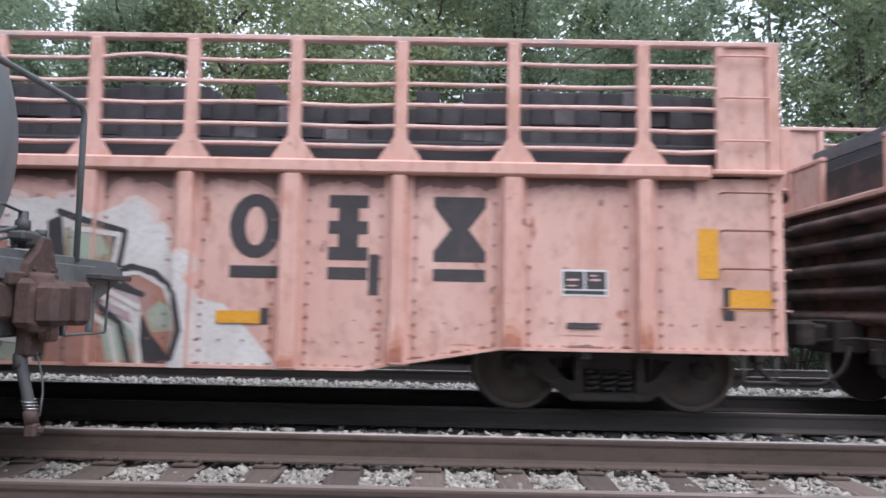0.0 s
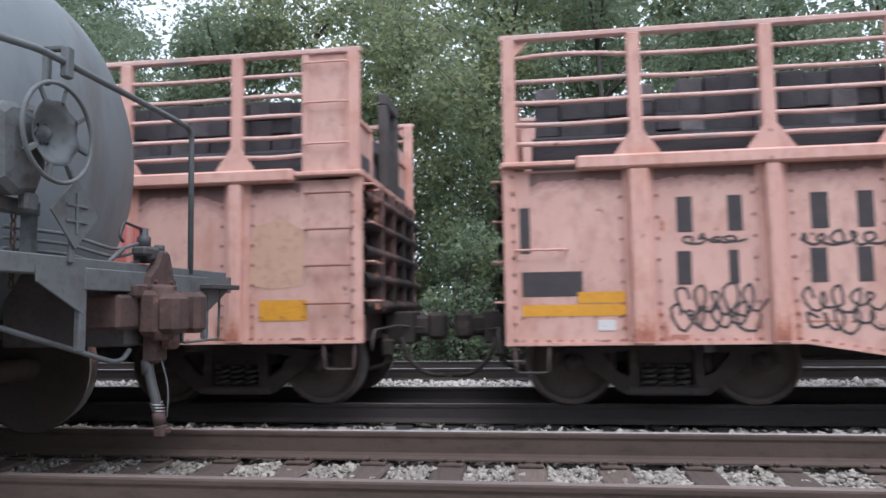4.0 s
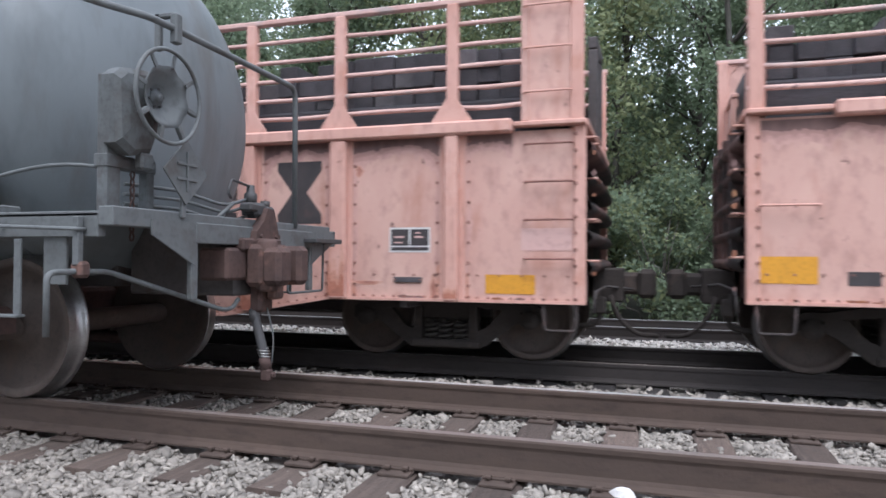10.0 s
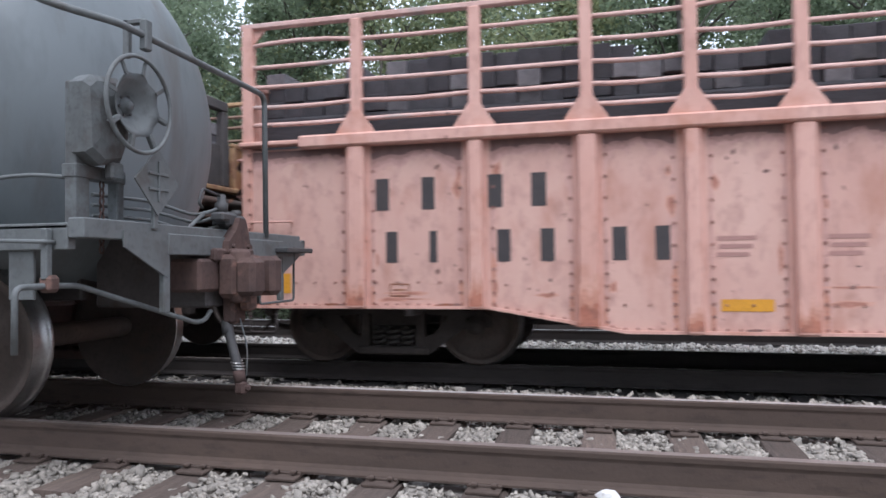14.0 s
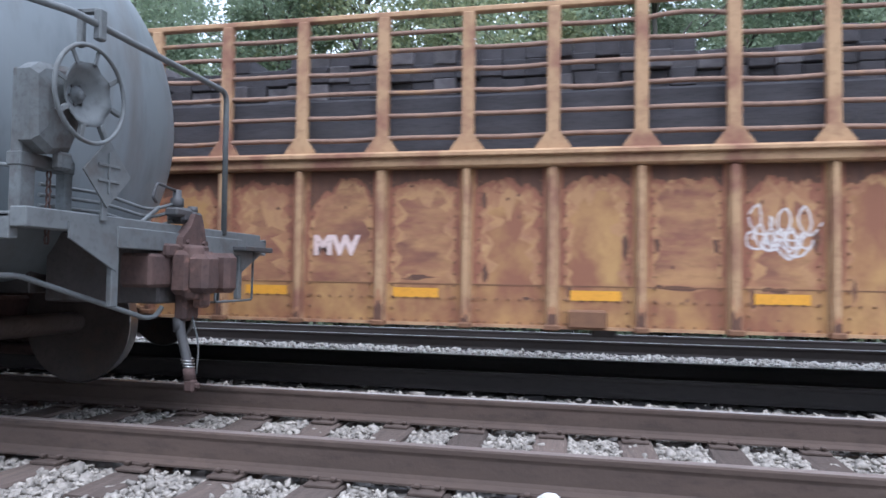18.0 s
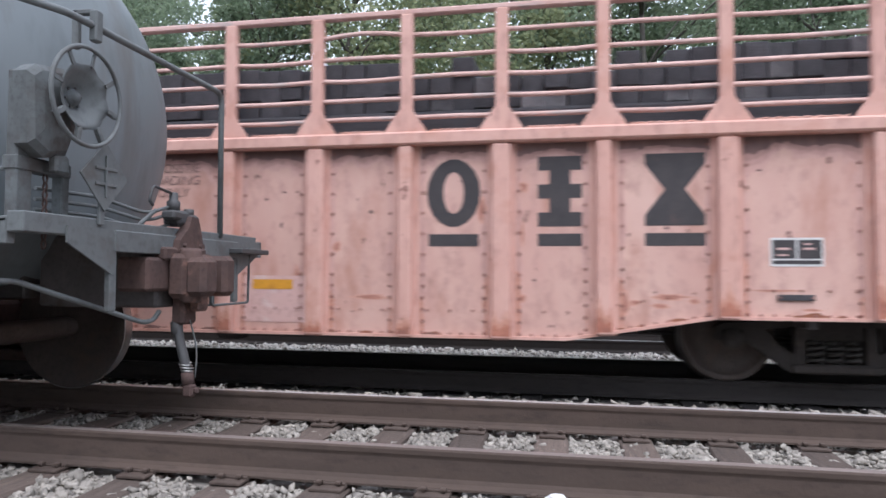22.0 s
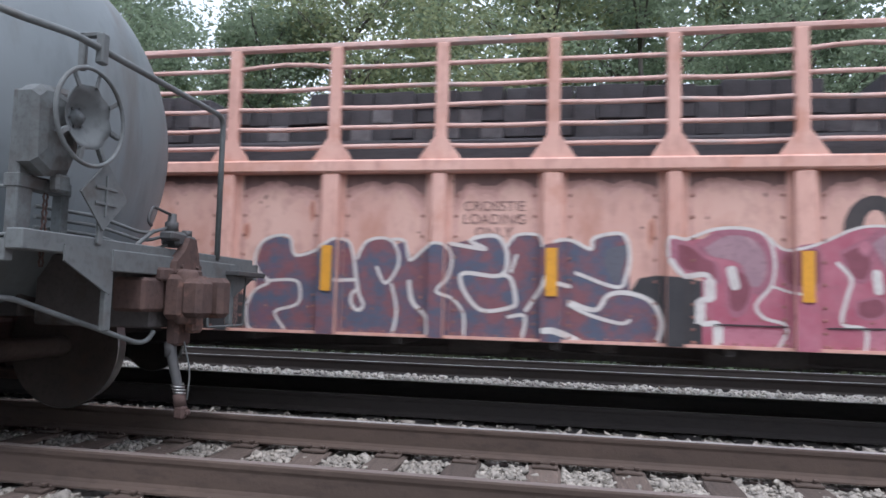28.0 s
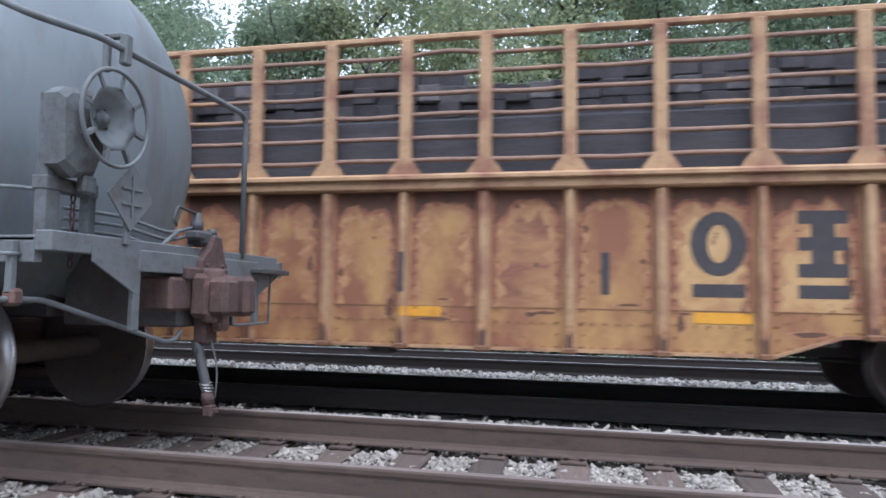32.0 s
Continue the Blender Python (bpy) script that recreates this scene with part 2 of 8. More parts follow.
GRIME_SHADE_MID = material("brown_dark_grime_and_shade", ((0.38, 0.22, 0.19), (0.45, 0.265, 0.23)), 0.85, scale=6.0, stretch=(2, 2, 0.5), bump=0.1)
FRINGE_PALE = material("thin_brown_grime_and_shade", ((0.55, 0.33, 0.285), (0.60, 0.365, 0.315)), 0.85, scale=6.0, stretch=(2, 2, 0.5), bump=0.1)
FOOT_MID = material("orange_stained_post", ((0.57, 0.285, 0.21), (0.48, 0.225, 0.16)), 0.85, scale=5.0, bump=0.15, wear=(0.38, 0.175, 0.125), wear_at=(0.54, 0.7), wear_scale=7.0)
FOOT_PALE = material("faintly_stained_post", ((0.63, 0.355, 0.28), (0.55, 0.29, 0.22)), 0.85, scale=5.0, bump=0.15)
FRINGE = material("brown_grime_and_shade", ((0.46, 0.265, 0.23), (0.54, 0.325, 0.28)), 0.85, scale=6.0, stretch=(2, 2, 0.5), bump=0.1)
DEEPRUST = material("deep_red_rust", ((0.21, 0.085, 0.055), (0.30, 0.13, 0.075)), 0.85, scale=6.0, stretch=(1.6, 1, 0.7), bump=0.2, wear=(0.38, 0.20, 0.10), wear_at=(0.56, 0.68), wear_scale=7.0)
PALERUST = material("thin_orange_rust", ((0.37, 0.20, 0.10), (0.42, 0.235, 0.105)), 0.85, scale=5.0, stretch=(1.4, 1, 0.8), bump=0.2, wear=(0.31, 0.15, 0.085), wear_at=(0.5, 0.66), wear_scale=5.0)
MIDRUST = material("orange_brown_rust", ((0.29, 0.135, 0.075), (0.36, 0.18, 0.09)), 0.85, scale=6.0, stretch=(1.6, 1, 0.7), bump=0.2, wear=(0.44, 0.26, 0.12), wear_at=(0.52, 0.66), wear_scale=8.0)
GRIME_SHADE_Y = material("dark_rust_grime_and_shade", ((0.085, 0.046, 0.034), (0.14, 0.068, 0.042)), 0.85, scale=6.0, stretch=(2, 2, 0.5), bump=0.1)
PALE = material("bleached_pink_paint", ((0.64, 0.42, 0.38), (0.60, 0.37, 0.33)), 0.75, scale=2.0, bump=0.1, wear=(0.70, 0.60, 0.57), wear_scale=2.5)
GHOST = material("ghosted_black_paint", ((0.20, 0.125, 0.115), (0.28, 0.17, 0.15)), 0.75, scale=9.0, bump=0.05)
DUST = material("ballast_fines", ((0.24, 0.216, 0.195), (0.15, 0.135, 0.122)), 0.95, scale=9.0, bump=0.8, bump_scale=50, wear=(0.30, 0.28, 0.265), wear_scale=12)
BLACK = material("black_stencil_paint", ((0.045, 0.040, 0.042), (0.065, 0.055, 0.055)), 0.7, scale=5.0, bump=0.05, wear=(0.10, 0.065, 0.06), wear_at=(0.62, 0.8), wear_scale=4.0)
AMBER = material("amber_reflective_strip", ((0.70, 0.33, 0.03), (0.61, 0.285, 0.03)), 0.6, scale=5.0, bump=0.05, wear=(0.5, 0.22, 0.03), wear_scale=6)
WHITE = material("white_marking_paint", ((0.70, 0.68, 0.66), (0.60, 0.57, 0.55)), 0.7, scale=5.0, bump=0.05)
FAINT = material("faded_stencil_paint", ((0.36, 0.20, 0.175), (0.42, 0.23, 0.20)), 0.75, scale=5.0, bump=0.05)
LOAD = material("creosoted_timber", ((0.098, 0.091, 0.098), (0.060, 0.056, 0.061)), 0.85, scale=3.0, stretch=(0.4, 3, 3), bump=0.6, vary=0.18, wear=(0.08, 0.073, 0.073), wear_scale=4)
SAWN = material("weathered_tie_end", ((0.20, 0.185, 0.19), (0.12, 0.11, 0.115)), 0.85, scale=9.0, bump=0.4, vary=0.35, wear=(0.08, 0.073, 0.073), wear_scale=6)
BARK = material("grey_brown_bark", ((0.15, 0.135, 0.115), (0.09, 0.08, 0.07)), 0.9, scale=3.0, stretch=(3, 3, 0.6), bump=0.8)
SOIL = material("forest_soil", ((0.05, 0.042, 0.03), (0.035, 0.035, 0.02)), 0.95, scale=0.8, bump=0.6, wear=(0.06, 0.075, 0.03), wear_scale=0.5)
SPRAY = {
    "white": material("white_spray", ((0.64, 0.61, 0.58), (0.54, 0.48, 0.46)), 0.7, scale=3.0, bump=0.05),
    "indigo": material("indigo_spray", ((0.083, 0.096, 0.142), (0.195, 0.083, 0.095)), 0.7, scale=4.0, bump=0.05, wear=(0.115, 0.085, 0.135), wear_scale=2.6, ramp=(0.42, 0.58)),
    "crimson": material("crimson_spray", ((0.34, 0.085, 0.125), (0.44, 0.17, 0.215)), 0.7, scale=2.2, bump=0.05, wear=(0.25, 0.065, 0.09), wear_scale=2.4, ramp=(0.34, 0.66)),
    "blackish": material("soot_spray", ((0.030, 0.030, 0.034), (0.055, 0.05, 0.052)), 0.7, scale=3.0, bump=0.05),
}
SPRAY.update({
    "mist": material("thin_white_spray", ((0.66, 0.53, 0.49), (0.62, 0.46, 0.42)), 0.7, scale=4.0, bump=0.05),
    "moss": material("moss_spray", ((0.255, 0.225, 0.155), (0.34, 0.20, 0.145)), 0.7, scale=2.2, bump=0.05, wear=(0.28, 0.31, 0.22), wear_scale=2.2, wear_at=(0.47, 0.62), ramp=(0.35, 0.62)),
    "rust": material("rust_spray", ((0.39, 0.155, 0.105), (0.33, 0.185, 0.135)), 0.7, scale=2.2, bump=0.05, wear=(0.35, 0.22, 0.20), wear_scale=2.6, wear_at=(0.5, 0.68)),
    "mauve": material("mauve_spray", ((0.37, 0.21, 0.21), (0.42, 0.36, 0.37)), 0.7, scale=2.6, bump=0.05, wear=(0.48, 0.45, 0.46), wear_scale=2.2, wear_at=(0.5, 0.64), ramp=(0.36, 0.6)),
    "jade": material("jade_spray", ((0.27, 0.37, 0.28), (0.36, 0.36, 0.30)), 0.7, scale=2.6, bump=0.05, wear=(0.36, 0.23, 0.17), wear_scale=2.4, wear_at=(0.52, 0.66)),
    "lilac": material("lilac_grey_spray", ((0.36, 0.225, 0.25), (0.28, 0.17, 0.205)), 0.7, scale=3.5, bump=0.05, wear=(0.46, 0.29, 0.30), wear_scale=4.0),
    "dusk": material("dusky_rose_spray", ((0.335, 0.135, 0.175), (0.30, 0.115, 0.155)), 0.7, scale=3.5, bump=0.05),
    "maroon": material("maroon_spray", ((0.185, 0.058, 0.075), (0.23, 0.075, 0.10)), 0.7, scale=3.5, bump=0.05, wear=(0.28, 0.12, 0.145), wear_scale=4.0),
    "rose": material("rose_spray", ((0.44, 0.18, 0.225), (0.40, 0.145, 0.19)), 0.7, scale=3.5, bump=0.05, wear=(0.50, 0.25, 0.28), wear_scale=4.0),
    "slate": material("slate_spray", ((0.095, 0.10, 0.12), (0.12, 0.115, 0.14)), 0.7, scale=3.5, bump=0.05),
    "red": material("red_spray", ((0.52, 0.10, 0.10), (0.58, 0.18, 0.16)), 0.7, scale=3.0, bump=0.05),
})


def leaf_material(name, a, b):
    m = material(name, (a, b), 0.6, scale=0.6, bump=0.0, vary=0.22, island=True, spec=0.15)
    nt = m.node_tree
    bsdf, out = nt.nodes["Principled BSDF"], nt.nodes["Material Output"]
    tr, mix = nt.nodes.new("ShaderNodeBsdfTranslucent"), nt.nodes.new("ShaderNodeMixShader")
    mix.inputs[0].default_value = 0.6
    nt.links.new(bsdf.inputs["Base Color"].links[0].from_socket, tr.inputs["Color"])
    nt.links.new(bsdf.outputs[0], mix.inputs[1])
    nt.links.new(tr.outputs[0], mix.inputs[2])
    nt.links.new(mix.outputs[0], out.inputs["Surface"])
    return m


LEAF = [leaf_material("green_leaves", (0.28, 0.34, 0.22), (0.23, 0.29, 0.19)), leaf_material("yellow_green_leaves", (0.34, 0.36, 0.20), (0.27, 0.31, 0.175)),
        leaf_material("dark_leaves", (0.24, 0.30, 0.20), (0.205, 0.26, 0.18))]


# ---------------------------------------------------------------- mesh building
class Shape:
    """Vertices and faces gathered into one mesh."""

    def __init__(self):
        self.v, self.f, self.s, self.mi = [], [], [], []

    def add(self, verts, faces, smooth=False, slot=0):
        o = len(self.v)
        self.v += [tuple(p) for p in verts]
        for f in faces:
            self.f.append(tuple(o + i for i in f))
            self.s.append(smooth)
            self.mi.append(slot)
        return self

    def box(self, x0, x1, y0, y1, z0, z1, c=0.008, m=None, slot=0):
        """A box with chamfered edges, moved by the pose m."""
        cx, cy, cz = (x0 + x1) / 2, (y0 + y1) / 2, (z0 + z1) / 2
        h = Vector((abs(x1 - x0) / 2, abs(y1 - y0) / 2, abs(z1 - z0) / 2))
        c = min(c, min(h) * 0.45)
        v, ix = [], {}
        for sx in (-1, 1):
            for sy in (-1, 1):
                for sz in (-1, 1):
                    for k in range(3):
                        q = [h[j] - (0 if j == k else c) for j in range(3)]
                        ix[sx, sy, sz, k] = len(v)
                        v.append(Vector((sx * q[0], sy * q[1], sz * q[2])))
        f = []
        s2 = (-1, 1)
        for k in range(3):
            a, b = [j for j in range(3) if j != k]
            for s in s2:
                def key(p, q, kk=k, ss=s, aa=a, bb=b):
                    t = [0, 0, 0]
                    t[kk], t[aa], t[bb] = ss, p, q
                    return tuple(t)
                f.append([ix[(*key(p, q), k)] for p, q in ((-1, -1), (1, -1), (1, 1), (-1, 1))])
            for p in s2:
                for q in s2:
                    t1, t2 = [0, 0, 0], [0, 0, 0]
                    t1[a] = t2[a] = p
                    t1[b] = t2[b] = q
                    t1[k], t2[k] = -1, 1
                    f.append([ix[(*t1, a)], ix[(*t2, a)], ix[(*t2, b)], ix[(*t1, b)]])
        for sx in s2:
            for sy in s2:
                for sz in s2:
                    f.append([ix[sx, sy, sz, k] for k in range(3)])
        out = []
        for q in f:
            n = (v[q[1]] - v[q[0]]).cross(v[q[2]] - v[q[0]])
            mid = sum((v[i] for i in q), Vector()) / len(q)
            out.append(q if n.dot(mid) > 0 else q[::-1])
        at = Matrix.Translation((cx, cy, cz)) if m is None else m @ Matrix.Translation((cx, cy, cz))
        return self.add([at @ p for p in v], out, False, slot)

    def tube(self, path, r, seg=8, closed=False, smooth=True, caps=True):
        """A pipe along a line of points; r may be a list."""
        path = [Vector(p) for p in path]
        n = len(path)
        rs = r if isinstance(r, (list, tuple)) else [r] * n
        rings, up = [], None
        for i, p in enumerate(path):
            a = path[(i - 1) % n] if closed or i else p
            b = path[(i + 1) % n] if closed or i < n - 1 else p
            d = (b - a).normalized()
            if up is None:
                up = Vector((0, 0, 1)) if abs(d.z) < 0.9 else Vector((0, 1, 0))
            u = (up - d * up.dot(d)).normalized()
            up = u
            w = d.cross(u)
            rings.append([p + rs[i] * (math.cos(k * 2 * math.pi / seg) * u + math.sin(k * 2 * math.pi / seg) * w) for k in range(seg)])
        v = [q for ring in rings for q in ring]
        f = []
        for i in range(n if closed else n - 1):
            j = (i + 1) % n
            for k in range(seg):
                k2 = (k + 1) % seg
                f.append((i * seg + k, i * seg + k2, j * seg + k2, j * seg + k))
        self.add(v, f, smooth)
        if caps and not closed:
            o = len(self.v) - len(v)
            self.f += [tuple(o + k for k in reversed(range(seg))), tuple(o + (n - 1) * seg + k for k in range(seg))]
            self.s += [False, False]
            self.mi += [0, 0]
        return self

    def lathe(self, profile, origin, axis="x", seg=32, smooth=True, slot=0):
        """profile: (along, radius) turned about an axis through origin."""
        v, f = [], []
        o = Vector(origin)
        for a, r in profile:
            for k in range(seg):
                c, s = r * math.cos(k * 2 * math.pi / seg), r * math.sin(k * 2 * math.pi / seg)
                v.append(o + Vector({"x": (a, c, s), "y": (s, a, c), "z": (c, s, a)}[axis]))
        for i in range(len(profile) - 1):
            for k in range(seg):
                k2 = (k + 1) % seg
                f.append((i * seg + k, (i + 1) * seg + k, (i + 1) * seg + k2, i * seg + k2)[::-1])
        return self.add(v, f, smooth, slot)

    def slab(self, outline, y0, y1):
        """A plate: an outline in x and z between two y."""
        n = len(outline)
        area = sum(outline[i][0] * outline[(i + 1) % n][1] - outline[(i + 1) % n][0] * outline[i][1] for i in range(n))
        if area < 0:
            outline = outline[::-1]
        v = [(x, y0, z) for x, z in outline] + [(x, y1, z) for x, z in outline]
        f = [tuple(range(n)), tuple(range(2 * n - 1, n - 1, -1))] + [(i, n + i, n + (i + 1) % n, (i + 1) % n) for i in range(n)]
        return self.add(v, f)

    def mesh(self, name, *mats):
        me = bpy.data.meshes.new(name)
        me.from_pydata(self.v, [], self.f)
        me.polygons.foreach_set("use_smooth", self.s)
        me.polygons.foreach_set("material_index", self.mi)
        for m in mats:
            me.materials.append(m)
        me.update()
        return me


def part(name, shape, mat, parent, label="", at=None):
    """One mesh object under a thing or a part."""
    me = shape if isinstance(shape, bpy.types.Mesh) else shape.mesh(name, *(mat if isinstance(mat, tuple) else (mat,)))
    ob = new(name, me)
    ob.parent = parent
    if at is not None:
        ob.matrix_basis = at
    if label:
        ob["label"] = label
    return ob


def thing(name, at, label, category, group="", kind=""):
    ob = new(name)
    ob.empty_display_size = 0.3
    ob.matrix_basis = at
    return tagged(ob, label, category, group, kind)


def bend(points, r=0.06, steps=5):
    """Rounds the corners of a line of points."""
    pts = [Vector(p) for p in points]
    out = [pts[0]]
    for a, b, c in zip(pts, pts[1:], pts[2:]):
        u, w = (a - b), (c - b)
        k = min(r, u.length * 0.45, w.length * 0.45)
        p, q = b + u.normalized() * k, b + w.normalized() * k
        for i in range(steps + 1):
            t = i / steps
            out.append(p * (1 - t) ** 2 + b * 2 * t * (1 - t) + q * t * t)
    return out + [pts[-1]]


# ---------------------------------------------------------------- ground
def ground():
    profile = [(-300, -0.5), (-20, -0.4), (-2, -0.15), (1.2, -0.085), (2.4, -0.068), (5.6, -0.068), (6.2, -0.08), (6.6, -0.18), (7.0, -0.21), (9.4, -0.21), (10.0, -0.165), (11.0, -0.165),
               (11.3, -0.21), (13.3, -0.21), (14.2, -0.35), (16, -0.45), (40, 0.2), (700, 6)]
    xs = [-700, -120, -60, -30] + list(np.arange(-20, 21, 1.0)) + [30, 60, 120, 700]
    v = [(float(x), y, z) for y, z in profile for x in xs]
    n = len(xs)
    f = [(j * n + i, j * n + i + 1, (j + 1) * n + i + 1, (j + 1) * n + i) for j in range(len(profile) - 1) for i in range(n - 1)]
    me = bpy.data.meshes.new("ground")
    me.from_pydata(v, [], f)
    me.materials.append(DUST)
    me.materials.append(SOIL)
    for p in me.polygons:
        p.material_index = 1 if p.center.y > 14 or p.center.y < -5 else 0
    tagged(new("ground", me), "grey ballast bed and dark forest soil", "ground", kind="structure")


def stones(name, label, areas, seed, size=(0.016, 0.036), mat=None):
    """Loose broken stones: areas are (x0, x1, y0, y1, z, count, skip) with skip(x, y) true where there are none."""
    rng = np.random.default_rng(seed)
    cube = np.array([(-1, -1, -1), (1, -1, -1), (1, 1, -1), (-1, 1, -1), (-1, -1, 1), (1, -1, 1), (1, 1, 1), (-1, 1, 1)]) * 0.8
    quad = np.array([(3, 2, 1, 0), (4, 5, 6, 7), (0, 1, 5, 4), (1, 2, 6, 5), (2, 3, 7, 6), (3, 0, 4, 7)])
    pos = []
    for x0, x1, y0, y1, z, count, skip in areas:
        p = np.column_stack([rng.uniform(x0, x1, count), rng.uniform(y0, y1, count), np.zeros(count)])
        p[:, 2] = z(p[:, 0], p[:, 1]) + rng.normal(0, 0.008, count)
        if skip is not None:
            p = p[~skip(p[:, 0], p[:, 1])]
        pos.append(p)
    pos = np.concatenate(pos)
    n = len(pos)
    r = rng.uniform(*size, n) * np.where(rng.random(n) < 0.08, 1.5, 1.0)
    v = cube[None] * rng.uniform(0.45, 1.15, (n, 8, 3)) * rng.uniform((0.8, 0.7, 0.35), (1.8, 1.2, 0.75), (n, 3))[:, None] * r[:, None, None]
    a = np.column_stack([rng.uniform(0, 6.28, n), rng.normal(0, 0.45, n), rng.normal(0, 0.45, n)])
    for k, (i, j) in enumerate(((0, 1), (1, 2), (0, 2))):
        c, s = np.cos(a[:, k])[:, None], np.sin(a[:, k])[:, None]
        v[..., i], v[..., j] = c * v[..., i] - s * v[..., j], s * v[..., i] + c * v[..., j]
    v += pos[:, None]
    f = quad[None] + (np.arange(n) * 8)[:, None, None]
    me = bpy.data.meshes.new(name)
    me.vertices.add(n * 8)
    me.vertices.foreach_set("co", v.astype(np.float32).ravel())
    me.loops.add(n * 24)
    me.loops.foreach_set("vertex_index", f.astype(np.int32).ravel())
    me.polygons.add(n * 6)
    me.polygons.foreach_set("loop_start", np.arange(0, n * 24, 4, dtype=np.int32))
    me.update(calc_edges=True)
    me.materials.append(mat or STONE)
    return tagged(new(name, me), label, "gravel", kind="stuff")


ground()

TIE_STEP, TIE_0 = 0.565, -0.14   # spacing of the ties and one tie's place


RAIL_H = 0.202


def rail_profile():
    h = RAIL_H
    half = [(0.070, 0), (0.070, 0.012), (0.042, 0.03), (0.029, 0.05), (0.028, h - 0.055), (0.031, h - 0.045), (0.036, h - 0.034), (0.037, h - 0.010), (0.030, h)]
    return half + [(-y, z) for y, z in half[::-1]]


def rail(parent, y, top, head, side, x0=-300, x1=300, label=""):
    s = Shape()
    pr = rail_profile()
    xs = [x0, -40, -20, -10, -5, 0, 5, 10, 20, 40, x1]
    n = len(pr)
    v = [(x, y + a, top - RAIL_H + b) for x in xs for a, b in pr]
    f, k = [], []
    for i in range(len(xs) - 1):
        for j in range(n):
            f.append((i * n + j, i * n + (j + 1) % n, (i + 1) * n + (j + 1) % n, (i + 1) * n + j))
            k.append(1 if j == 8 else 0)
    s.add(v, f)
    s.mi = k
    return part("rail", s, (side, head), parent, label)


def tie_mesh(seed, mat, length=2.55):
    rng = random.Random(seed)
    s = Shape()
    n = 14
    v, f = [], []
    w, h = 0.115, 0.16
    for i in range(n + 1):
        y = -length / 2 + length * i / n
        j = [rng.uniform(-0.006, 0.006) for _ in range(6)]
        ring = [(-w + j[0], -h), (-w + j[1], -0.012), (-w + 0.014, 0.0 + j[2]), (w - 0.014, j[3]), (w + j[4], -0.012), (w + j[5], -h)]
        v += [(a, y, b) for a, b in ring]
    for i in range(n):
        for k in range(6):
            f.append((i * 6 + k, (i + 1) * 6 + k, (i + 1) * 6 + (k + 1) % 6, i * 6 + (k + 1) % 6))
    f += [tuple(range(6)), tuple(n * 6 + k for k in reversed(range(6)))]
    s.add(v, [q[::-1] for q in f])
    return s.mesh("tie", mat)


def plate_mesh():
    s = Shape()
    s.box(-0.09, 0.09, -0.17, 0.17, 0.0, 0.018, 0.004)
    s.box(-0.09, 0.09, -0.095, -0.075, 0.018, 0.030, 0.003).box(-0.09, 0.09, 0.075, 0.095, 0.018, 0.030, 0.003)
    return s.mesh("tie_plate", RAIL)


def spike_mesh():
    s = Shape()
    s.box(-0.01, 0.01, -0.01, 0.01, -0.02, 0.03, 0.002).box(-0.016, 0.016, -0.014, 0.022, 0.030, 0.046, 0.004)
    return s.mesh("spike", RAIL)


TIES = [tie_mesh(i, TIE) for i in range(6)]
DARK_TIES = [tie_mesh(i, SHADED_TIE) for i in range(6)]
PLATE, SPIKE = plate_mesh(), spike_mesh()


def track(name, y0, top, gauge, x0, x1, heads, label, detail, step, first):
    t = thing(name, pose(0, 0, 0), label, "railway track", kind="structure")
    for k in (0, 1):
        rail(t, y0 + k * gauge, top, heads[k], RAIL if detail else SHADED_RAIL, label="rusty rail with a worn head")
    rng = random.Random(int(y0 * 10))
    i = 0
    x = first - math.floor((first - x0) / step) * step
    base = top - RAIL_H - 0.018
    while x < x1:
        part("tie", TIES[i % 6] if detail else DARK_TIES[i % 6], TIE if detail else SHADED_TIE, t, at=pose(x, y0 + gauge / 2 + rng.uniform(-0.06, 0.06), base + rng.uniform(-0.008, 0.0), 0, 0, rng.uniform(-1.2, 1.2)))
        if detail:
            for k in (0, 1):
                pl = part("tie_plate", PLATE, RAIL, t, at=pose(x, y0 + k * gauge, base))
                for a, b in ((-0.05, -0.105), (0.05, 0.105), (0.055, -0.105)):
                    part("spike", SPIKE, RAIL, pl, at=pose(a, b, 0.0, 0, 0, 180 if b < 0 else 0))
        x += step
        i += 1
    return t


track("siding_track", NEAR, ZR, GAUGE, -13, 12, (RAILDULL, RAILTOP), "rusty siding rails on weathered wooden ties", True, TIE_STEP, TIE_0)
track("main_track", MAIN, ZM, WIDE, -16, 14, (RAILDULL, RAILDULL), "rusty rails on weathered ties, coloured dark as train shade", False, 0.55, 0.1)
track("far_track", THIRD, ZT, WIDE, -16, 14, (POLISHED, POLISHED), "rusty rails of a further track before the woods", False, 0.55, 0.3)


def tie_here(x, y):
    k = np.abs((x - TIE_0 + TIE_STEP / 2) % TIE_STEP - TIE_STEP / 2)
    return (k < 0.125) & (y > NEAR + GAUGE / 2 - 1.28) & (y < NEAR + GAUGE / 2 + 1.28)


def on_rail(x, y):
    return (np.abs(y - NEAR) < 0.085) | (np.abs(y - NEAR - GAUGE) < 0.085)


def noise_mask(x, y):
    return 0.5 + 0.5 * np.sin(x * 37.1 + np.sin(y * 23.0) * 3) * np.cos(y * 31.7 + x * 5.3)


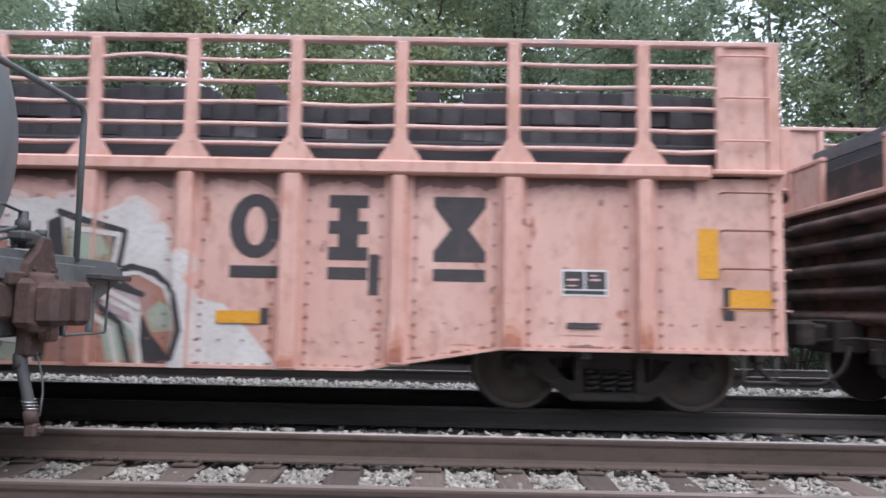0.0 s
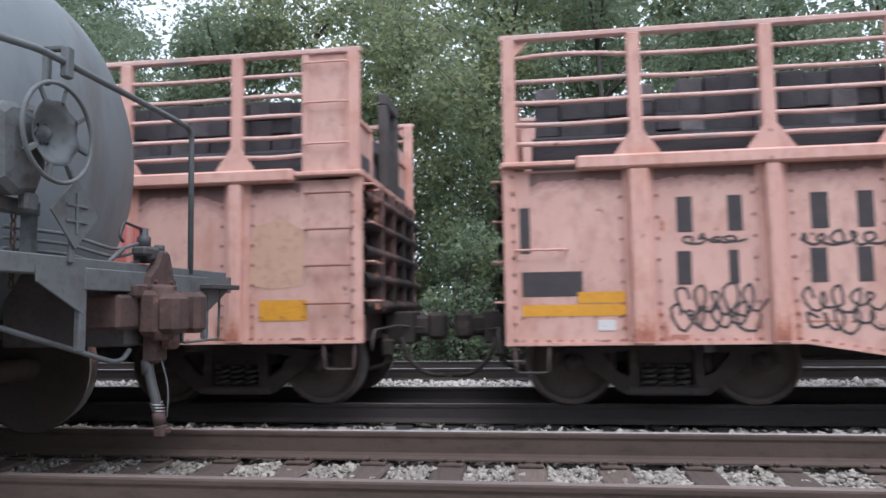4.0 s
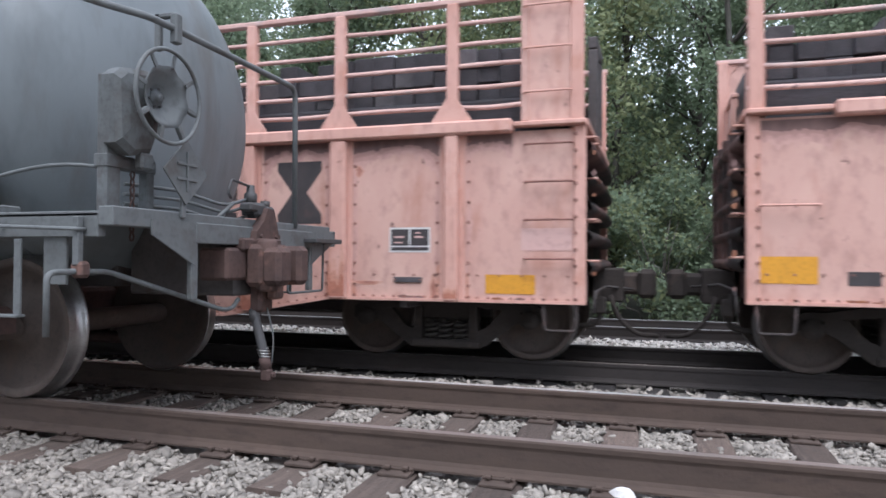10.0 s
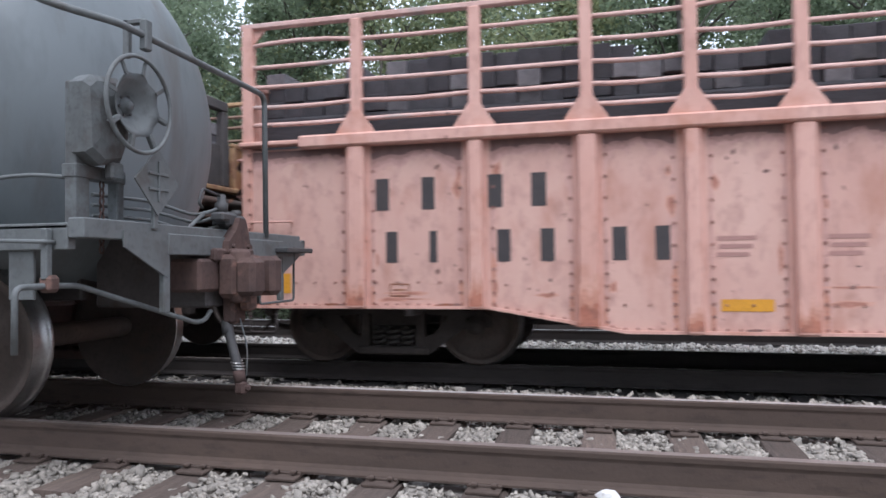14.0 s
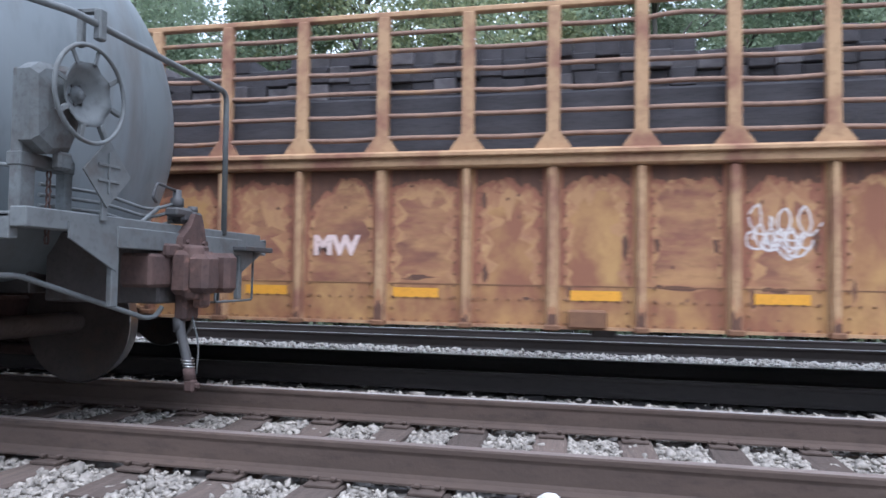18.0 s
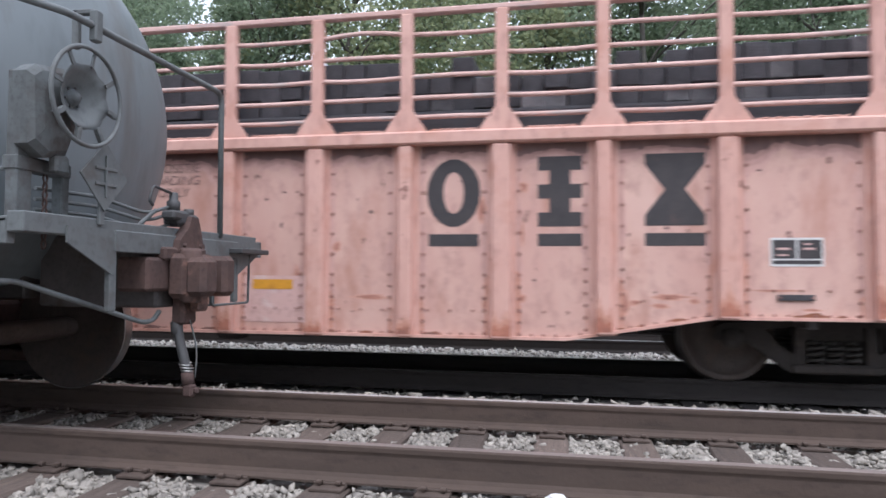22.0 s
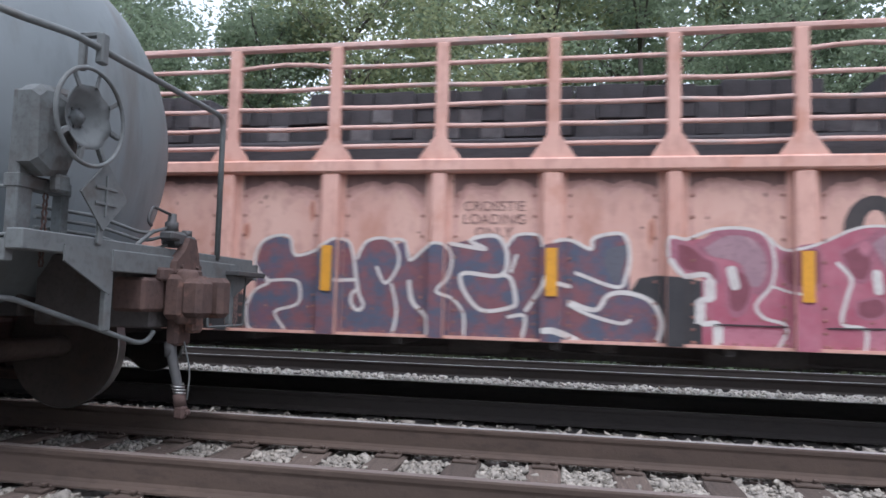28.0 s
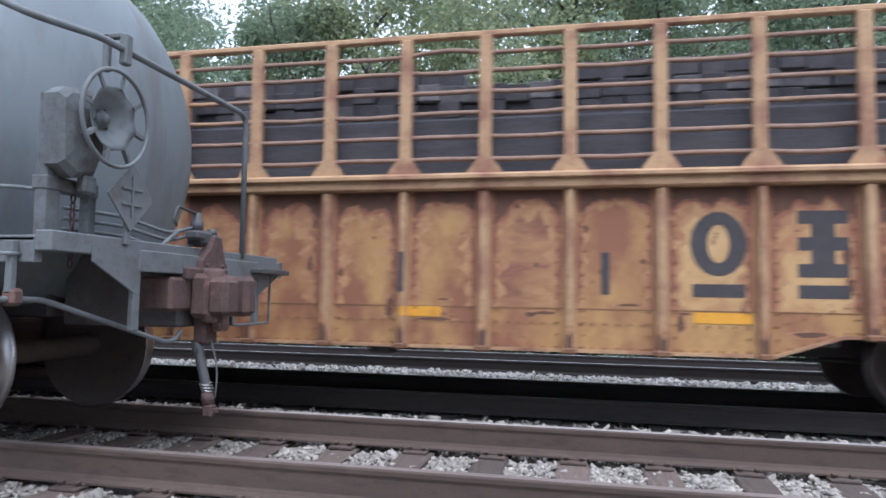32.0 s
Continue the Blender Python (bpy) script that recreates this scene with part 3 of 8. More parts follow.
near_bed = lambda x, y: -0.056 + 0.012 * np.sin(x * 11.12 + 1.2) * np.sin(y * 2.3)
stones("ballast_siding", "pale crushed limestone ballast between weathered ties", [
    (-5.8, 5.8, 2.4, 5.45, near_bed, 60000, lambda x, y: (tie_here(x, y) & (noise_mask(x, y) > 0.12)) | on_rail(x, y))], 3, (0.009, 0.028))
stones("ballast_between_tracks", "pale crushed stone between two tracks", [
    (-9.0, 8.0, 5.1, 6.35, lambda x, y: -0.062 + 0.025 * np.sin(x * 3.1) * np.sin(y * 9), 10000, None),
    (-9.0, 8.0, 6.35, 8.8, lambda x, y: np.full_like(x, -0.20), 5000, lambda x, y: np.abs(y - MAIN) < 0.09)], 4, (0.02, 0.04))
stones("ballast_far", "pale crushed stone beyond the train", [
    (-16.0, 12.0, 9.0, 11.4, lambda x, y: np.full_like(x, -0.155), 11000, None),
    (-16.0, 12.0, 11.6, 12.9, lambda x, y: np.full_like(x, -0.20), 2500, None)], 5, (0.022, 0.045), FRESH)


def white_stone():
    s = Shape()
    g = random.Random(4)
    v = [(0.075 * g.uniform(0.8, 1.1) * math.cos(a) * k, 0.045 * g.uniform(0.8, 1.1) * math.sin(a) * k, z) for z, k in ((0.0, 0.8), (0.025, 1.0), (0.055, 0.55)) for a in [j * 1.0472 for j in range(6)]]
    f = [(r * 6 + j, r * 6 + (j + 1) % 6, r * 6 + 6 + (j + 1) % 6, r * 6 + 6 + j) for r in (0, 1) for j in range(6)] + [tuple(range(12, 18)), tuple(range(5, -1, -1))]
    ob = new("white_stone", s.add(v, f).mesh("white_stone", WHITE))
    ob.matrix_basis = pose(-0.07, 3.46, -0.03, 12, 0, -20)
    tagged(ob, "single bright white stone on grey ballast", "stone")


white_stone()


# ---------------------------------------------------------------- tank car
def wheel_shape(r):
    """A cast wheel turned about y, its outer face towards -y."""
    s = Shape()
    s.lathe([(-0.055, 0.0), (-0.055, 0.07), (-0.05, 0.105), (0.0, 0.13), (0.02, r * 0.55), (0.005, r * 0.80), (-0.045, r * 0.86), (-0.06, r * 0.87), (-0.065, r * 0.965), (-0.06, r * 0.99)], (0, 0, 0), "y", 40)
    s.lathe([(-0.06, r * 0.99), (-0.02, r), (0.035, r), (0.045, r * 1.03), (0.065, r * 1.065), (0.078, r * 1.05)], (0, 0, 0), "y", 40, slot=1)
    s.lathe([(0.078, r * 1.05), (0.08, r * 0.87), (0.06, r * 0.8), (0.08, r * 0.3), (0.08, 0.0)], (0, 0, 0), "y", 40)
    return s


def wheelset_meshes(r):
    w = wheel_shape(r).mesh("wheel", WHEEL, TREAD)
    a = Shape()
    a.lathe([(-0.98, 0.0), (-0.98, 0.075), (-0.62, 0.075), (-0.6, 0.085), (0.6, 0.085), (0.62, 0.075), (0.98, 0.075), (0.98, 0.0)], (0, 0, 0), "y", 14)
    return w, a.mesh("wheelset", WHEEL)


def wheelset(parent, x, r, meshes, gauge):
    ax = part("wheelset", meshes[1], WHEEL, parent, at=pose(x, 0, r))
    part("wheel", meshes[0], WHEEL, ax, "dusty steel wheel with a polished rim", at=pose(0, -gauge / 2, 0))
    part("wheel", meshes[0], WHEEL, ax, "dusty steel wheel with a polished rim", at=pose(0, gauge / 2, 0, 0, 0, 180))
    return ax


def side_frame(base, r):
    """A cast truck frame side: an arched upper member, sloping lower ones and a deep spring seat between two columns."""
    s = Shape()
    b, z0 = base / 2, r
    # upper member with its pedestals over the bearings
    s.slab([(-b - 0.15, z0 - 0.02), (-b - 0.15, z0 + 0.10), (-b - 0.07, z0 + 0.15), (-b + 0.10, z0 + 0.15), (-0.36, z0 + 0.23), (0.36, z0 + 0.23), (b - 0.10, z0 + 0.15), (b + 0.07, z0 + 0.15),
            (b + 0.15, z0 + 0.10), (b + 0.15, z0 - 0.02), (b + 0.11, z0 - 0.02), (b + 0.10, z0 + 0.08), (b - 0.12, z0 + 0.08), (0.36, z0 + 0.12), (-0.36, z0 + 0.12), (-b + 0.12, z0 + 0.08), (-b - 0.10, z0 + 0.08), (-b - 0.11, z0 - 0.02)], -0.07, 0.07)
    for e in (-1, 1):
        # sloping lower member from the pedestal down to the spring seat
        s.slab([(e * (b - 0.10), z0 + 0.09), (e * (b - 0.10), z0 - 0.03), (e * (b - 0.19), z0 - 0.07), (e * 0.42, z0 - 0.31), (e * 0.30, z0 - 0.31), (e * 0.30, z0 - 0.16), (e * 0.46, z0 - 0.10), (e * (b - 0.30), z0 + 0.09)], -0.06, 0.06)
        s.slab([(e * 0.27, z0 - 0.24), (e * 0.27, z0 + 0.14), (e * 0.35, z0 + 0.14), (e * 0.37, z0 - 0.24)], -0.075, 0.075)
        # roller bearing, its cap and three bolts
        s.lathe([(-0.15, 0.0), (-0.15, 0.055), (-0.135, 0.062), (-0.13, 0.095), (-0.02, 0.10), (0.0, 0.10)], (e * b, 0, z0), "y", 18)
        for k in range(3):
            a = k * 2.094 + 0.5
            s.lathe([(-0.162, 0.0), (-0.162, 0.013), (-0.145, 0.013)], (e * b + 0.036 * math.cos(a), 0, z0 + 0.036 * math.sin(a)), "y", 6, False)
    s.box(-0.40, 0.40, -0.10, 0.10, z0 - 0.325, z0 - 0.235, 0.02)
    s.box(-0.27, 0.27, -0.03, 0.05, z0 - 0.02, z0 + 0.14, 0.02)
    return s


def spring_shape(z0):
    s = Shape()
    for k in range(3):
        pts = [(-0.17 + k * 0.17 + 0.062 * math.cos(a * 0.9), -0.03 + 0.055 * math.sin(a * 0.9), z0 - 0.235 + 0.0082 * a) for a in range(0, 27)]
        s.tube(pts, 0.018, 5)
    s.box(-0.27, 0.27, 0.035, 0.07, z0 - 0.23, z0 + 0.10, 0.01)
    return s


def truck(parent, x, base, r, gauge, meshes, mat, frames):
    """Two wheelsets, a bolster and two cast side frames."""
    bo = Shape()
    bo.box(-0.18, 0.18, -0.95, 0.95, r - 0.06, r + 0.20, 0.03)
    bo.box(-0.09, 0.09, -0.2, 0.2, r + 0.20, r + 0.28, 0.02)
    b = part("truck_bolster", bo, mat, parent, at=pose(x, 0, 0))
    for s in (-1, 1):
        part("side_frame", frames[0], mat, b, "cast steel truck side frame", at=pose(0, s * (gauge / 2 + 0.24), 0, 0, 0, 0 if s < 0 else 180))
        part("spring_pack", frames[1], mat, b, "coiled truck springs", at=pose(0, s * (gauge / 2 + 0.24), r))
    return [wheelset(parent, x + k * base / 2, r, meshes, gauge) for k in (-1, 1)]


def tank_car():
    ex = -2.65                                # outer face of the end sill
    cy = NEAR + GAUGE / 2
    car = thing("tank_car", pose(0, cy, ZR), "grey tank car standing on the siding rails", "tank car")
    R, zc = 1.30, 2.08
    # shell with domed heads
    x0 = -3.87
    prof = []
    for k in range(13):
        a = k / 12 * math.pi / 2
        prof.append((x0 + 0.66 * math.cos(a) if k else x0 + 0.66, max(R * math.sin(a), 0.0)))
    body = [(x0 - 0.9 * i, R) for i in range(1, 12)]
    tail = [(x0 - 9.9 - 0.66 * math.sin(k / 8 * math.pi / 2), R * math.cos(k / 8 * math.pi / 2)) for k in range(1, 9)]
    s = Shape().lathe(prof + body + tail, (0, 0, zc), "x", 72)
    part("tank_shell", s, TANK, car, "smooth grey welded tank shell with a domed head")
    for xs in (-4.02, -6.9, -9.8, -12.7):
        w = Shape()
        w.lathe([(-0.012, R + 0.001), (-0.008, R + 0.006), (0.008, R + 0.006), (0.012, R + 0.001)], (xs, 0, zc), "x", 72)
        part("weld_seam", w, TANK, car)
    # end platform and sills; z above the rail head
    def sill(name, *boxes, mat=GREY, label=""):
        q = Shape()
        for b in boxes:
            q.box(*b)
        return part(name, q, mat, car, label)
    zd = 1.19
    sill("end_sill", (ex - 0.10, ex, -1.40, 1.09, zd - 0.07, zd + 0.035, 0.006), (ex - 0.012, ex + 0.02, -0.74, 0.74, zd - 0.15, zd - 0.02, 0.006), label="grey steel end sill channel")
    sill("end_platform", (ex - 1.10, ex - 0.10, -1.40, 1.40, zd - 0.02, zd, 0.004))
    sill("step_tread", (ex - 0.09, ex + 0.13, 0.60, 1.07, zd - 0.115, zd - 0.075, 0.006), mat=IRON, label="dark steel tread under the sill end")
    for sy in (-1, 1):
        sill("side_sill", (ex - 1.0, ex - 0.1, sy * 1.40, sy * 1.34, zd - 0.13, zd + 0.01, 0.005))
        sill("bolster_end", (ex - 1.75, ex - 0.86, sy * 1.46, sy * 1.20, zd - 0.14, zd + 0.06, 0.008))
        g = Shape()
        y1, y2 = sy * 1.12, sy * 0.74
        form = [(y1, zd - 0.02), (y2, zd - 0.02), (y2, zd - 0.29), (y1, zd - 0.11)]
        v = [(ex + q, y, z) for q in (0.002, 0.014) for y, z in form]
        g.add(v, [(0, 1, 2, 3), (7, 6, 5, 4)] + [(i, i + 4, (i + 1) % 4 + 4, (i + 1) % 4) for i in range(4)])
        part("gusset_plate", g, GREY, car, "grey tapered gusset plate")
        sill("sill_hanger", (ex - 0.03, ex + 0.01, y2 - 0.03, y2 + 0.03, zd - 0.50, zd - 0.06, 0.006))
        sill("running_board", (-13.0, ex - 1.75, sy * 1.46, sy * 1.22, zd + 0.0, zd + 0.03, 0.005))
        for xx in (-5.6, -8.2, -10.8):
            sill("saddle_bracket", (xx - 0.04, xx + 0.04, sy * 1.4, sy * 0.7, zd - 0.2, zd, 0.006))
    q = Shape()
    q.box(ex - 0.9, ex - 0.02, -0.28, 0.28, zd - 0.50, zd - 0.02, 0.015)
    part("draft_sill", q, DARK, car, "dark stub draft sill")
    c = Shape()
    c.slab([(ex - 1.75, zd - 0.02), (ex - 1.75, zd + 0.7), (ex - 1.35, zd + 0.3), (ex - 0.9, zd)], -0.7, 0.7)
    part("tank_cradle", c, GREY, car)
    sill("centre_tank_support", (-13.0, ex - 1.0, -0.3, 0.3, zd - 0.45, zd - 0.05, 0.01), mat=DARK)
    # coupler
    cz = 0.90
    st = Shape().box(ex - 0.20, ex + 0.03, -0.44, 0.26, cz - 0.10, cz + 0.12, 0.02)
    st.box(ex - 0.03, ex + 0.06, -0.30, 0.20, cz + 0.10, cz + 0.19, 0.015)
    form = [(-0.17, cz + 0.16), (0.15, cz + 0.16), (0.11, cz + 0.30), (0.07, cz + 0.40), (-0.01, cz + 0.41), (-0.06, cz + 0.32), (-0.15, cz + 0.24)]
    n = len(form)
    st.add([(ex + q, y, z) for q in (0.0, 0.07) for y, z in form], [tuple(range(n))[::-1], tuple(range(n, 2 * n))] + [(i, (i + 1) % n, (i + 1) % n + n, i + n) for i in range(n)])
    sk = part("striker_casting", st, RUST, car, "rusty striker casting on the end sill")
    for y, z in ((-0.10, cz + 0.205), (0.10, cz + 0.205)):
        part("striker_bolt", Shape().lathe([(0.0, 0.022), (0.022, 0.022), (0.022, 0.0)], (ex + 0.07, y, z), "x", 6, False), RUST, sk)
    cp = Shape()
    cp.box(ex - 0.38, ex + 0.05, -0.11, 0.11, cz - 0.09, cz + 0.09, 0.02)
    cp.box(ex + 0.02, ex + 0.17, -0.24, 0.14, cz - 0.15, cz + 0.15, 0.045)
    cp.box(ex + 0.09, ex + 0.31, 0.02, 0.17, cz - 0.14, cz + 0.14, 0.045)
    cp.box(ex + 0.05, ex + 0.13, -0.16, 0.08, cz + 0.13, cz + 0.19, 0.02)
    cp.box(ex + 0.00, ex + 0.09, -0.14, 0.04, cz - 0.33, cz - 0.13, 0.02)
    cp.box(ex + 0.11, ex + 0.19, -0.10, 0.02, cz - 0.24, cz - 0.13, 0.02)
    co = part("coupler", cp, RUST, car, "rusty cast knuckle coupler")
    kn = Shape()
    kn.box(ex + 0.15, ex + 0.30, -0.24, -0.05, cz - 0.135, cz + 0.125, 0.05)
    kn.lathe([(-0.18, 0.0), (-0.18, 0.05), (-0.16, 0.07), (0.16, 0.07), (0.18, 0.05), (0.18, 0.0)], (ex + 0.15, -0.15, cz), "z", 14)
    part("knuckle", kn, RUST, co, "rusty coupler knuckle")
    # air hose with its metal end
    h = Shape().tube(bend([(ex + 0.02, -0.10, cz - 0.30), (ex + 0.055, -0.12, cz - 0.42), (ex + 0.115, -0.14, cz - 0.58), (ex + 0.145, -0.15, cz - 0.70)], 0.15), 0.033, 10)
    h.tube([(ex + 0.02, -0.10, cz - 0.31), (ex + 0.035, -0.112, cz - 0.40)], 0.041, 10)
    ho = part("air_hose", h, IRON, car, "black rubber brake hose")
    gl = Shape().tube([(ex + 0.132, -0.146, cz - 0.64), (ex + 0.15, -0.15, cz - 0.72)], 0.041, 10)
    gl.box(ex + 0.12, ex + 0.195, -0.19, -0.12, cz - 0.80, cz - 0.71, 0.025)
    gl.box(ex + 0.165, ex + 0.22, -0.17, -0.13, cz - 0.775, cz - 0.735, 0.012)
    part("glad_hand", gl, RUST, ho, "rusty metal hose end")
    coil = [(ex + 0.113 + 0.0009 * k + 0.039 * math.cos(k * 0.7), -0.142 + 0.039 * math.sin(k * 0.7), cz - 0.575 - 0.0021 * k) for k in range(28)]
    part("wire_wrap", Shape().tube(coil, 0.006, 5), TREAD, ho, "bright wire wound round the hose")
    part("hose_chain", Shape().tube(bend([(ex + 0.09, -0.05, cz - 0.30), (ex + 0.155, -0.06, cz - 0.5), (ex + 0.175, -0.12, cz - 0.68)], 0.1), 0.006, 6), GREY, ho)
    # handrail across the end
    zr = 2.31
    rail_pts = bend([(-4.6, -1.40, zr + 0.75), (-3.36, -1.44, zr + 0.27), (-2.82, -1.42, zr + 0.02), (ex, -1.15, zr), (ex, -1.0, zr)], 0.12) + bend([(ex, -0.9, zr), (ex, 0.475, zr - 0.01), (ex, 0.49, zd)], 0.09)
    hr = part("end_handrail", Shape().tube(rail_pts, 0.021, 10), GREY, car, "grey bent pipe handrail")
    br = Shape()
    br.box(ex - 0.02, ex + 0.03, -0.96, -0.90, zr - 0.09, zr + 0.09, 0.008).box(ex - 0.14, ex, -0.95, -0.91, zr + 0.07, zr + 0.10, 0.006)
    br.box(ex - 0.14, ex - 0.10, -0.95, -0.91, zr - 0.12, zr + 0.10, 0.006)
    part("rail_bracket", br, GREY, hr)
    # hand brake: housing, post and wheel
    hx, hy, hz = ex + 0.05, -1.095, 1.85
    wy, wz, rw = -1.05, 1.875, 0.268
    hb = Shape()
    form = [(hy - 0.23, hz + 0.10), (hy - 0.17, hz + 0.15), (hy + 0.03, hz + 0.18), (hy + 0.11, hz + 0.10), (hy + 0.11, hz - 0.16), (hy + 0.05, hz - 0.30), (hy - 0.10, hz - 0.33), (hy - 0.21, hz - 0.27)]
    mid = (hy - 0.06, hz - 0.08)
    n = len(form)
    rings = [(hx - 0.21, 1.0), (hx - 0.13, 1.0), (hx - 0.10, 0.86), (hx - 0.085, 0.55)]
    hb.add([(x, mid[0] + k * (y - mid[0]), mid[1] + k * (z - mid[1])) for x, k in rings for y, z in form],
           [(r * n + i, r * n + (i + 1) % n, r * n + n + (i + 1) % n, r * n + n + i) for r in range(3) for i in range(n)] + [tuple(range(3 * n, 4 * n)), tuple(range(n))[::-1]])
    hb.box(hx - 0.16, hx - 0.10, hy - 0.04, hy + 0.06, hz - 0.40, hz - 0.30, 0.02)
    part("hand_brake_housing", hb, GRIMY, car, "grey hand brake gear housing")
    po = Shape()
    po.box(hx - 0.27, hx - 0.20, hy - 0.20, hy - 0.09, zd, hz + 0.12, 0.008).box(hx - 0.27, hx - 0.20, hy + 0.12, hy + 0.18, zd, hz - 0.30, 0.008)
    po.box(hx - 0.285, hx - 0.193, hy - 0.205, hy + 0.185, hz - 0.40, hz - 0.325, 0.006)
    part("hand_brake_post", po, GRIMY, car)
    ring_pts = [(hx + 0.012, wy + rw * math.cos(a * math.pi / 20), wz + rw * math.sin(a * math.pi / 20)) for a in range(40)]
    wh = part("brake_wheel", Shape().tube(ring_pts, 0.0125, 8, closed=True), GREY, car, "grey dished hand brake wheel")
    # pressed conical dish with a gently scalloped edge
    dish, nd = Shape(), 64
    steps = (0.03, 0.055, 0.085, 0.115, 0.14, 1.0)
    verts = []
    for side in (0.0, -0.006):
        for k in range(nd):
            a = k * 2 * math.pi / nd
            off = abs((math.degrees(a) + 12 + 22.5) % 45 - 22.5) / 22.5
            edge = rw * (0.70 - 0.055 * off ** 0.8)
            for r in steps[:-1] + (edge,):
                depth = -0.115 * max(0.0, 1 - (r - 0.03) / (0.70 * rw - 0.03)) ** 0.9
                verts.append((hx + 0.004 + depth + side, wy + r * math.cos(a), wz + r * math.sin(a)))
    faces = []
    for q in (0, 1):
        for k in range(nd):
            a, b = (q * nd + k) * 6, (q * nd + (k + 1) % nd) * 6
            for r in range(5):
                f = (a + r, a + r + 1, b + r + 1, b + r)
                faces.append(f if q == 0 else f[::-1])
    for k in range(nd):
        a, b = k * 6 + 5, ((k + 1) % nd) * 6 + 5
        faces.append((a, a + nd * 6, b + nd * 6, b))
    dish.add(verts, faces, True)
    part("wheel_dish", dish, GREY, wh, "conical pressed steel dish")
    # eight short flanged arms from the dish to the rim
    for k in range(8):
        m = pose(hx, wy, wz) @ Matrix.Rotation(radians(45 * k - 12), 4, "X")
        arm = Shape().box(0.0, 0.006, 0.66 * rw, rw, -0.011, 0.011, 0.002, m)
        arm.box(-0.022, 0.004, 0.67 * rw, rw - 0.006, -0.015, -0.009, 0.002, m)
        part("wheel_arm", arm, GREY, wh)
    part("wheel_hub", Shape().lathe([(-0.16, 0.03), (-0.10, 0.05), (-0.075, 0.048), (-0.07, 0.03), (-0.052, 0.028), (-0.05, 0.0)], (hx, wy, wz), "x", 16), GRIMY, wh)
    for k in range(6):
        a = k * math.pi / 3 + 0.2
        part("hub_bolt", Shape().lathe([(0.0, 0.009), (0.010, 0.009), (0.010, 0.0)], (hx - 0.086, wy + 0.055 * math.cos(a), wz + 0.055 * math.sin(a)), "x", 6, False), IRON, wh)
    ch = Shape()
    for k in range(9):
        zz = hz - 0.42 - k * 0.045
        ch.tube([(hx - 0.22 + (0.012 if k % 2 else 0) * math.cos(a), hy + 0.02 + 0.016 * math.cos(a) * (k % 2 == 0), zz + 0.026 * math.sin(a)) for a in [j * 1.0472 for j in range(6)]], 0.006, 5, closed=True)
    part("brake_chain", ch, RUST, car, "rusty hand brake chain")
    # placard holder
    px, py, pz = ex + 0.03, -0.86, 1.465
    m = pose(px, py, pz) @ Matrix.Rotation(radians(45), 4, "X")
    pl = part("placard_holder", Shape().box(-0.006, 0.006, -0.142, 0.142, -0.142, 0.142, 0.004, m), GREY, car, "grey empty diamond placard holder")
    for d in ((-0.045, 0), (0.045, 0)):
        part("clip_bar", Shape().box(0.007, 0.016, -0.09, 0.09, d[0] - 0.008, d[0] + 0.008, 0.003, pose(px, py, pz)), GREY, pl)
    part("clip_bar", Shape().box(0.007, 0.018, -0.008, 0.008, -0.12, 0.12, 0.003, pose(px, py, pz)), GREY, pl)
    part("placard_post", Shape().box(px - 0.03, px - 0.008, py - 0.02, py + 0.02, zd, pz, 0.004), GREY, pl)
    # valve cluster
    va = Shape()
    va.box(ex - 0.11, ex + 0.03, -0.10, 0.04, zd + 0.05, zd + 0.16, 0.025)
    va.lathe([(0, 0.0), (0, 0.045), (0.07, 0.045), (0.08, 0.03), (0.13, 0.028), (0.135, 0.0)], (ex - 0.04, -0.07, zd + 0.15), "z", 12)
    va.box(ex - 0.07, ex + 0.03, 0.03, 0.15, zd + 0.06, zd + 0.14, 0.02).box(ex - 0.05, ex + 0.05, -0.20, -0.09, zd + 0.09, zd + 0.15, 0.02)
    va.lathe([(0, 0.0), (0, 0.035), (0.05, 0.035), (0.05, 0.0)], (ex - 0.02, 0.09, zd + 0.13), "z", 10)
    va.tube([(ex - 0.02, 0.12, zd + 0.10), (ex - 0.02, 0.20, zd + 0.09), (ex - 0.02, 0.21, zd - 0.02)], 0.018, 8)
    vp = part("brake_valve", va, IRON, car, "black brake valve block on the platform")
    part("valve_handle", Shape().tube(bend([(ex - 0.04, -0.07, zd + 0.27), (ex - 0.04, -0.30, zd + 0.30), (ex - 0.04, -0.34, zd + 0.20), (ex - 0.04, -0.30, zd + 0.17)], 0.03), 0.010, 6), IRON, vp)
    for k, (a, b) in enumerate(((0.14, 0.05), (0.08, -0.02), (0.20, 0.10))):
        part("brake_pipe", Shape().tube(bend([(ex - 0.3, -1.0, zd + a), (ex - 0.25, -0.55, zd + a), (ex - 0.12, -0.25, zd + b + 0.02), (ex - 0.05, -0.1, zd + b + 0.08)], 0.08), 0.012, 7), GREY, car)
    part("angle_brace", Shape().tube([(ex - 0.1, -0.42, zd), (ex - 0.1, -0.18, zd + 0.15)], 0.016, 6), GREY, car)
    # uncoupling lever
    ly = -1.62
    lx = ex - 0.20
    lev = bend([(lx, ly, 0.548), (lx, ly, 0.872), (lx, ly + 0.22, 0.875), (lx, ly + 0.40, 0.871), (lx + 0.15, -0.36, 0.60), (lx + 0.16, -0.27, 0.61), (lx + 0.17, -0.22, 0.67)], 0.05)
    lp = part("uncoupling_lever", Shape().tube(lev, 0.016, 8), GREY, car, "grey bent uncoupling lever rod")
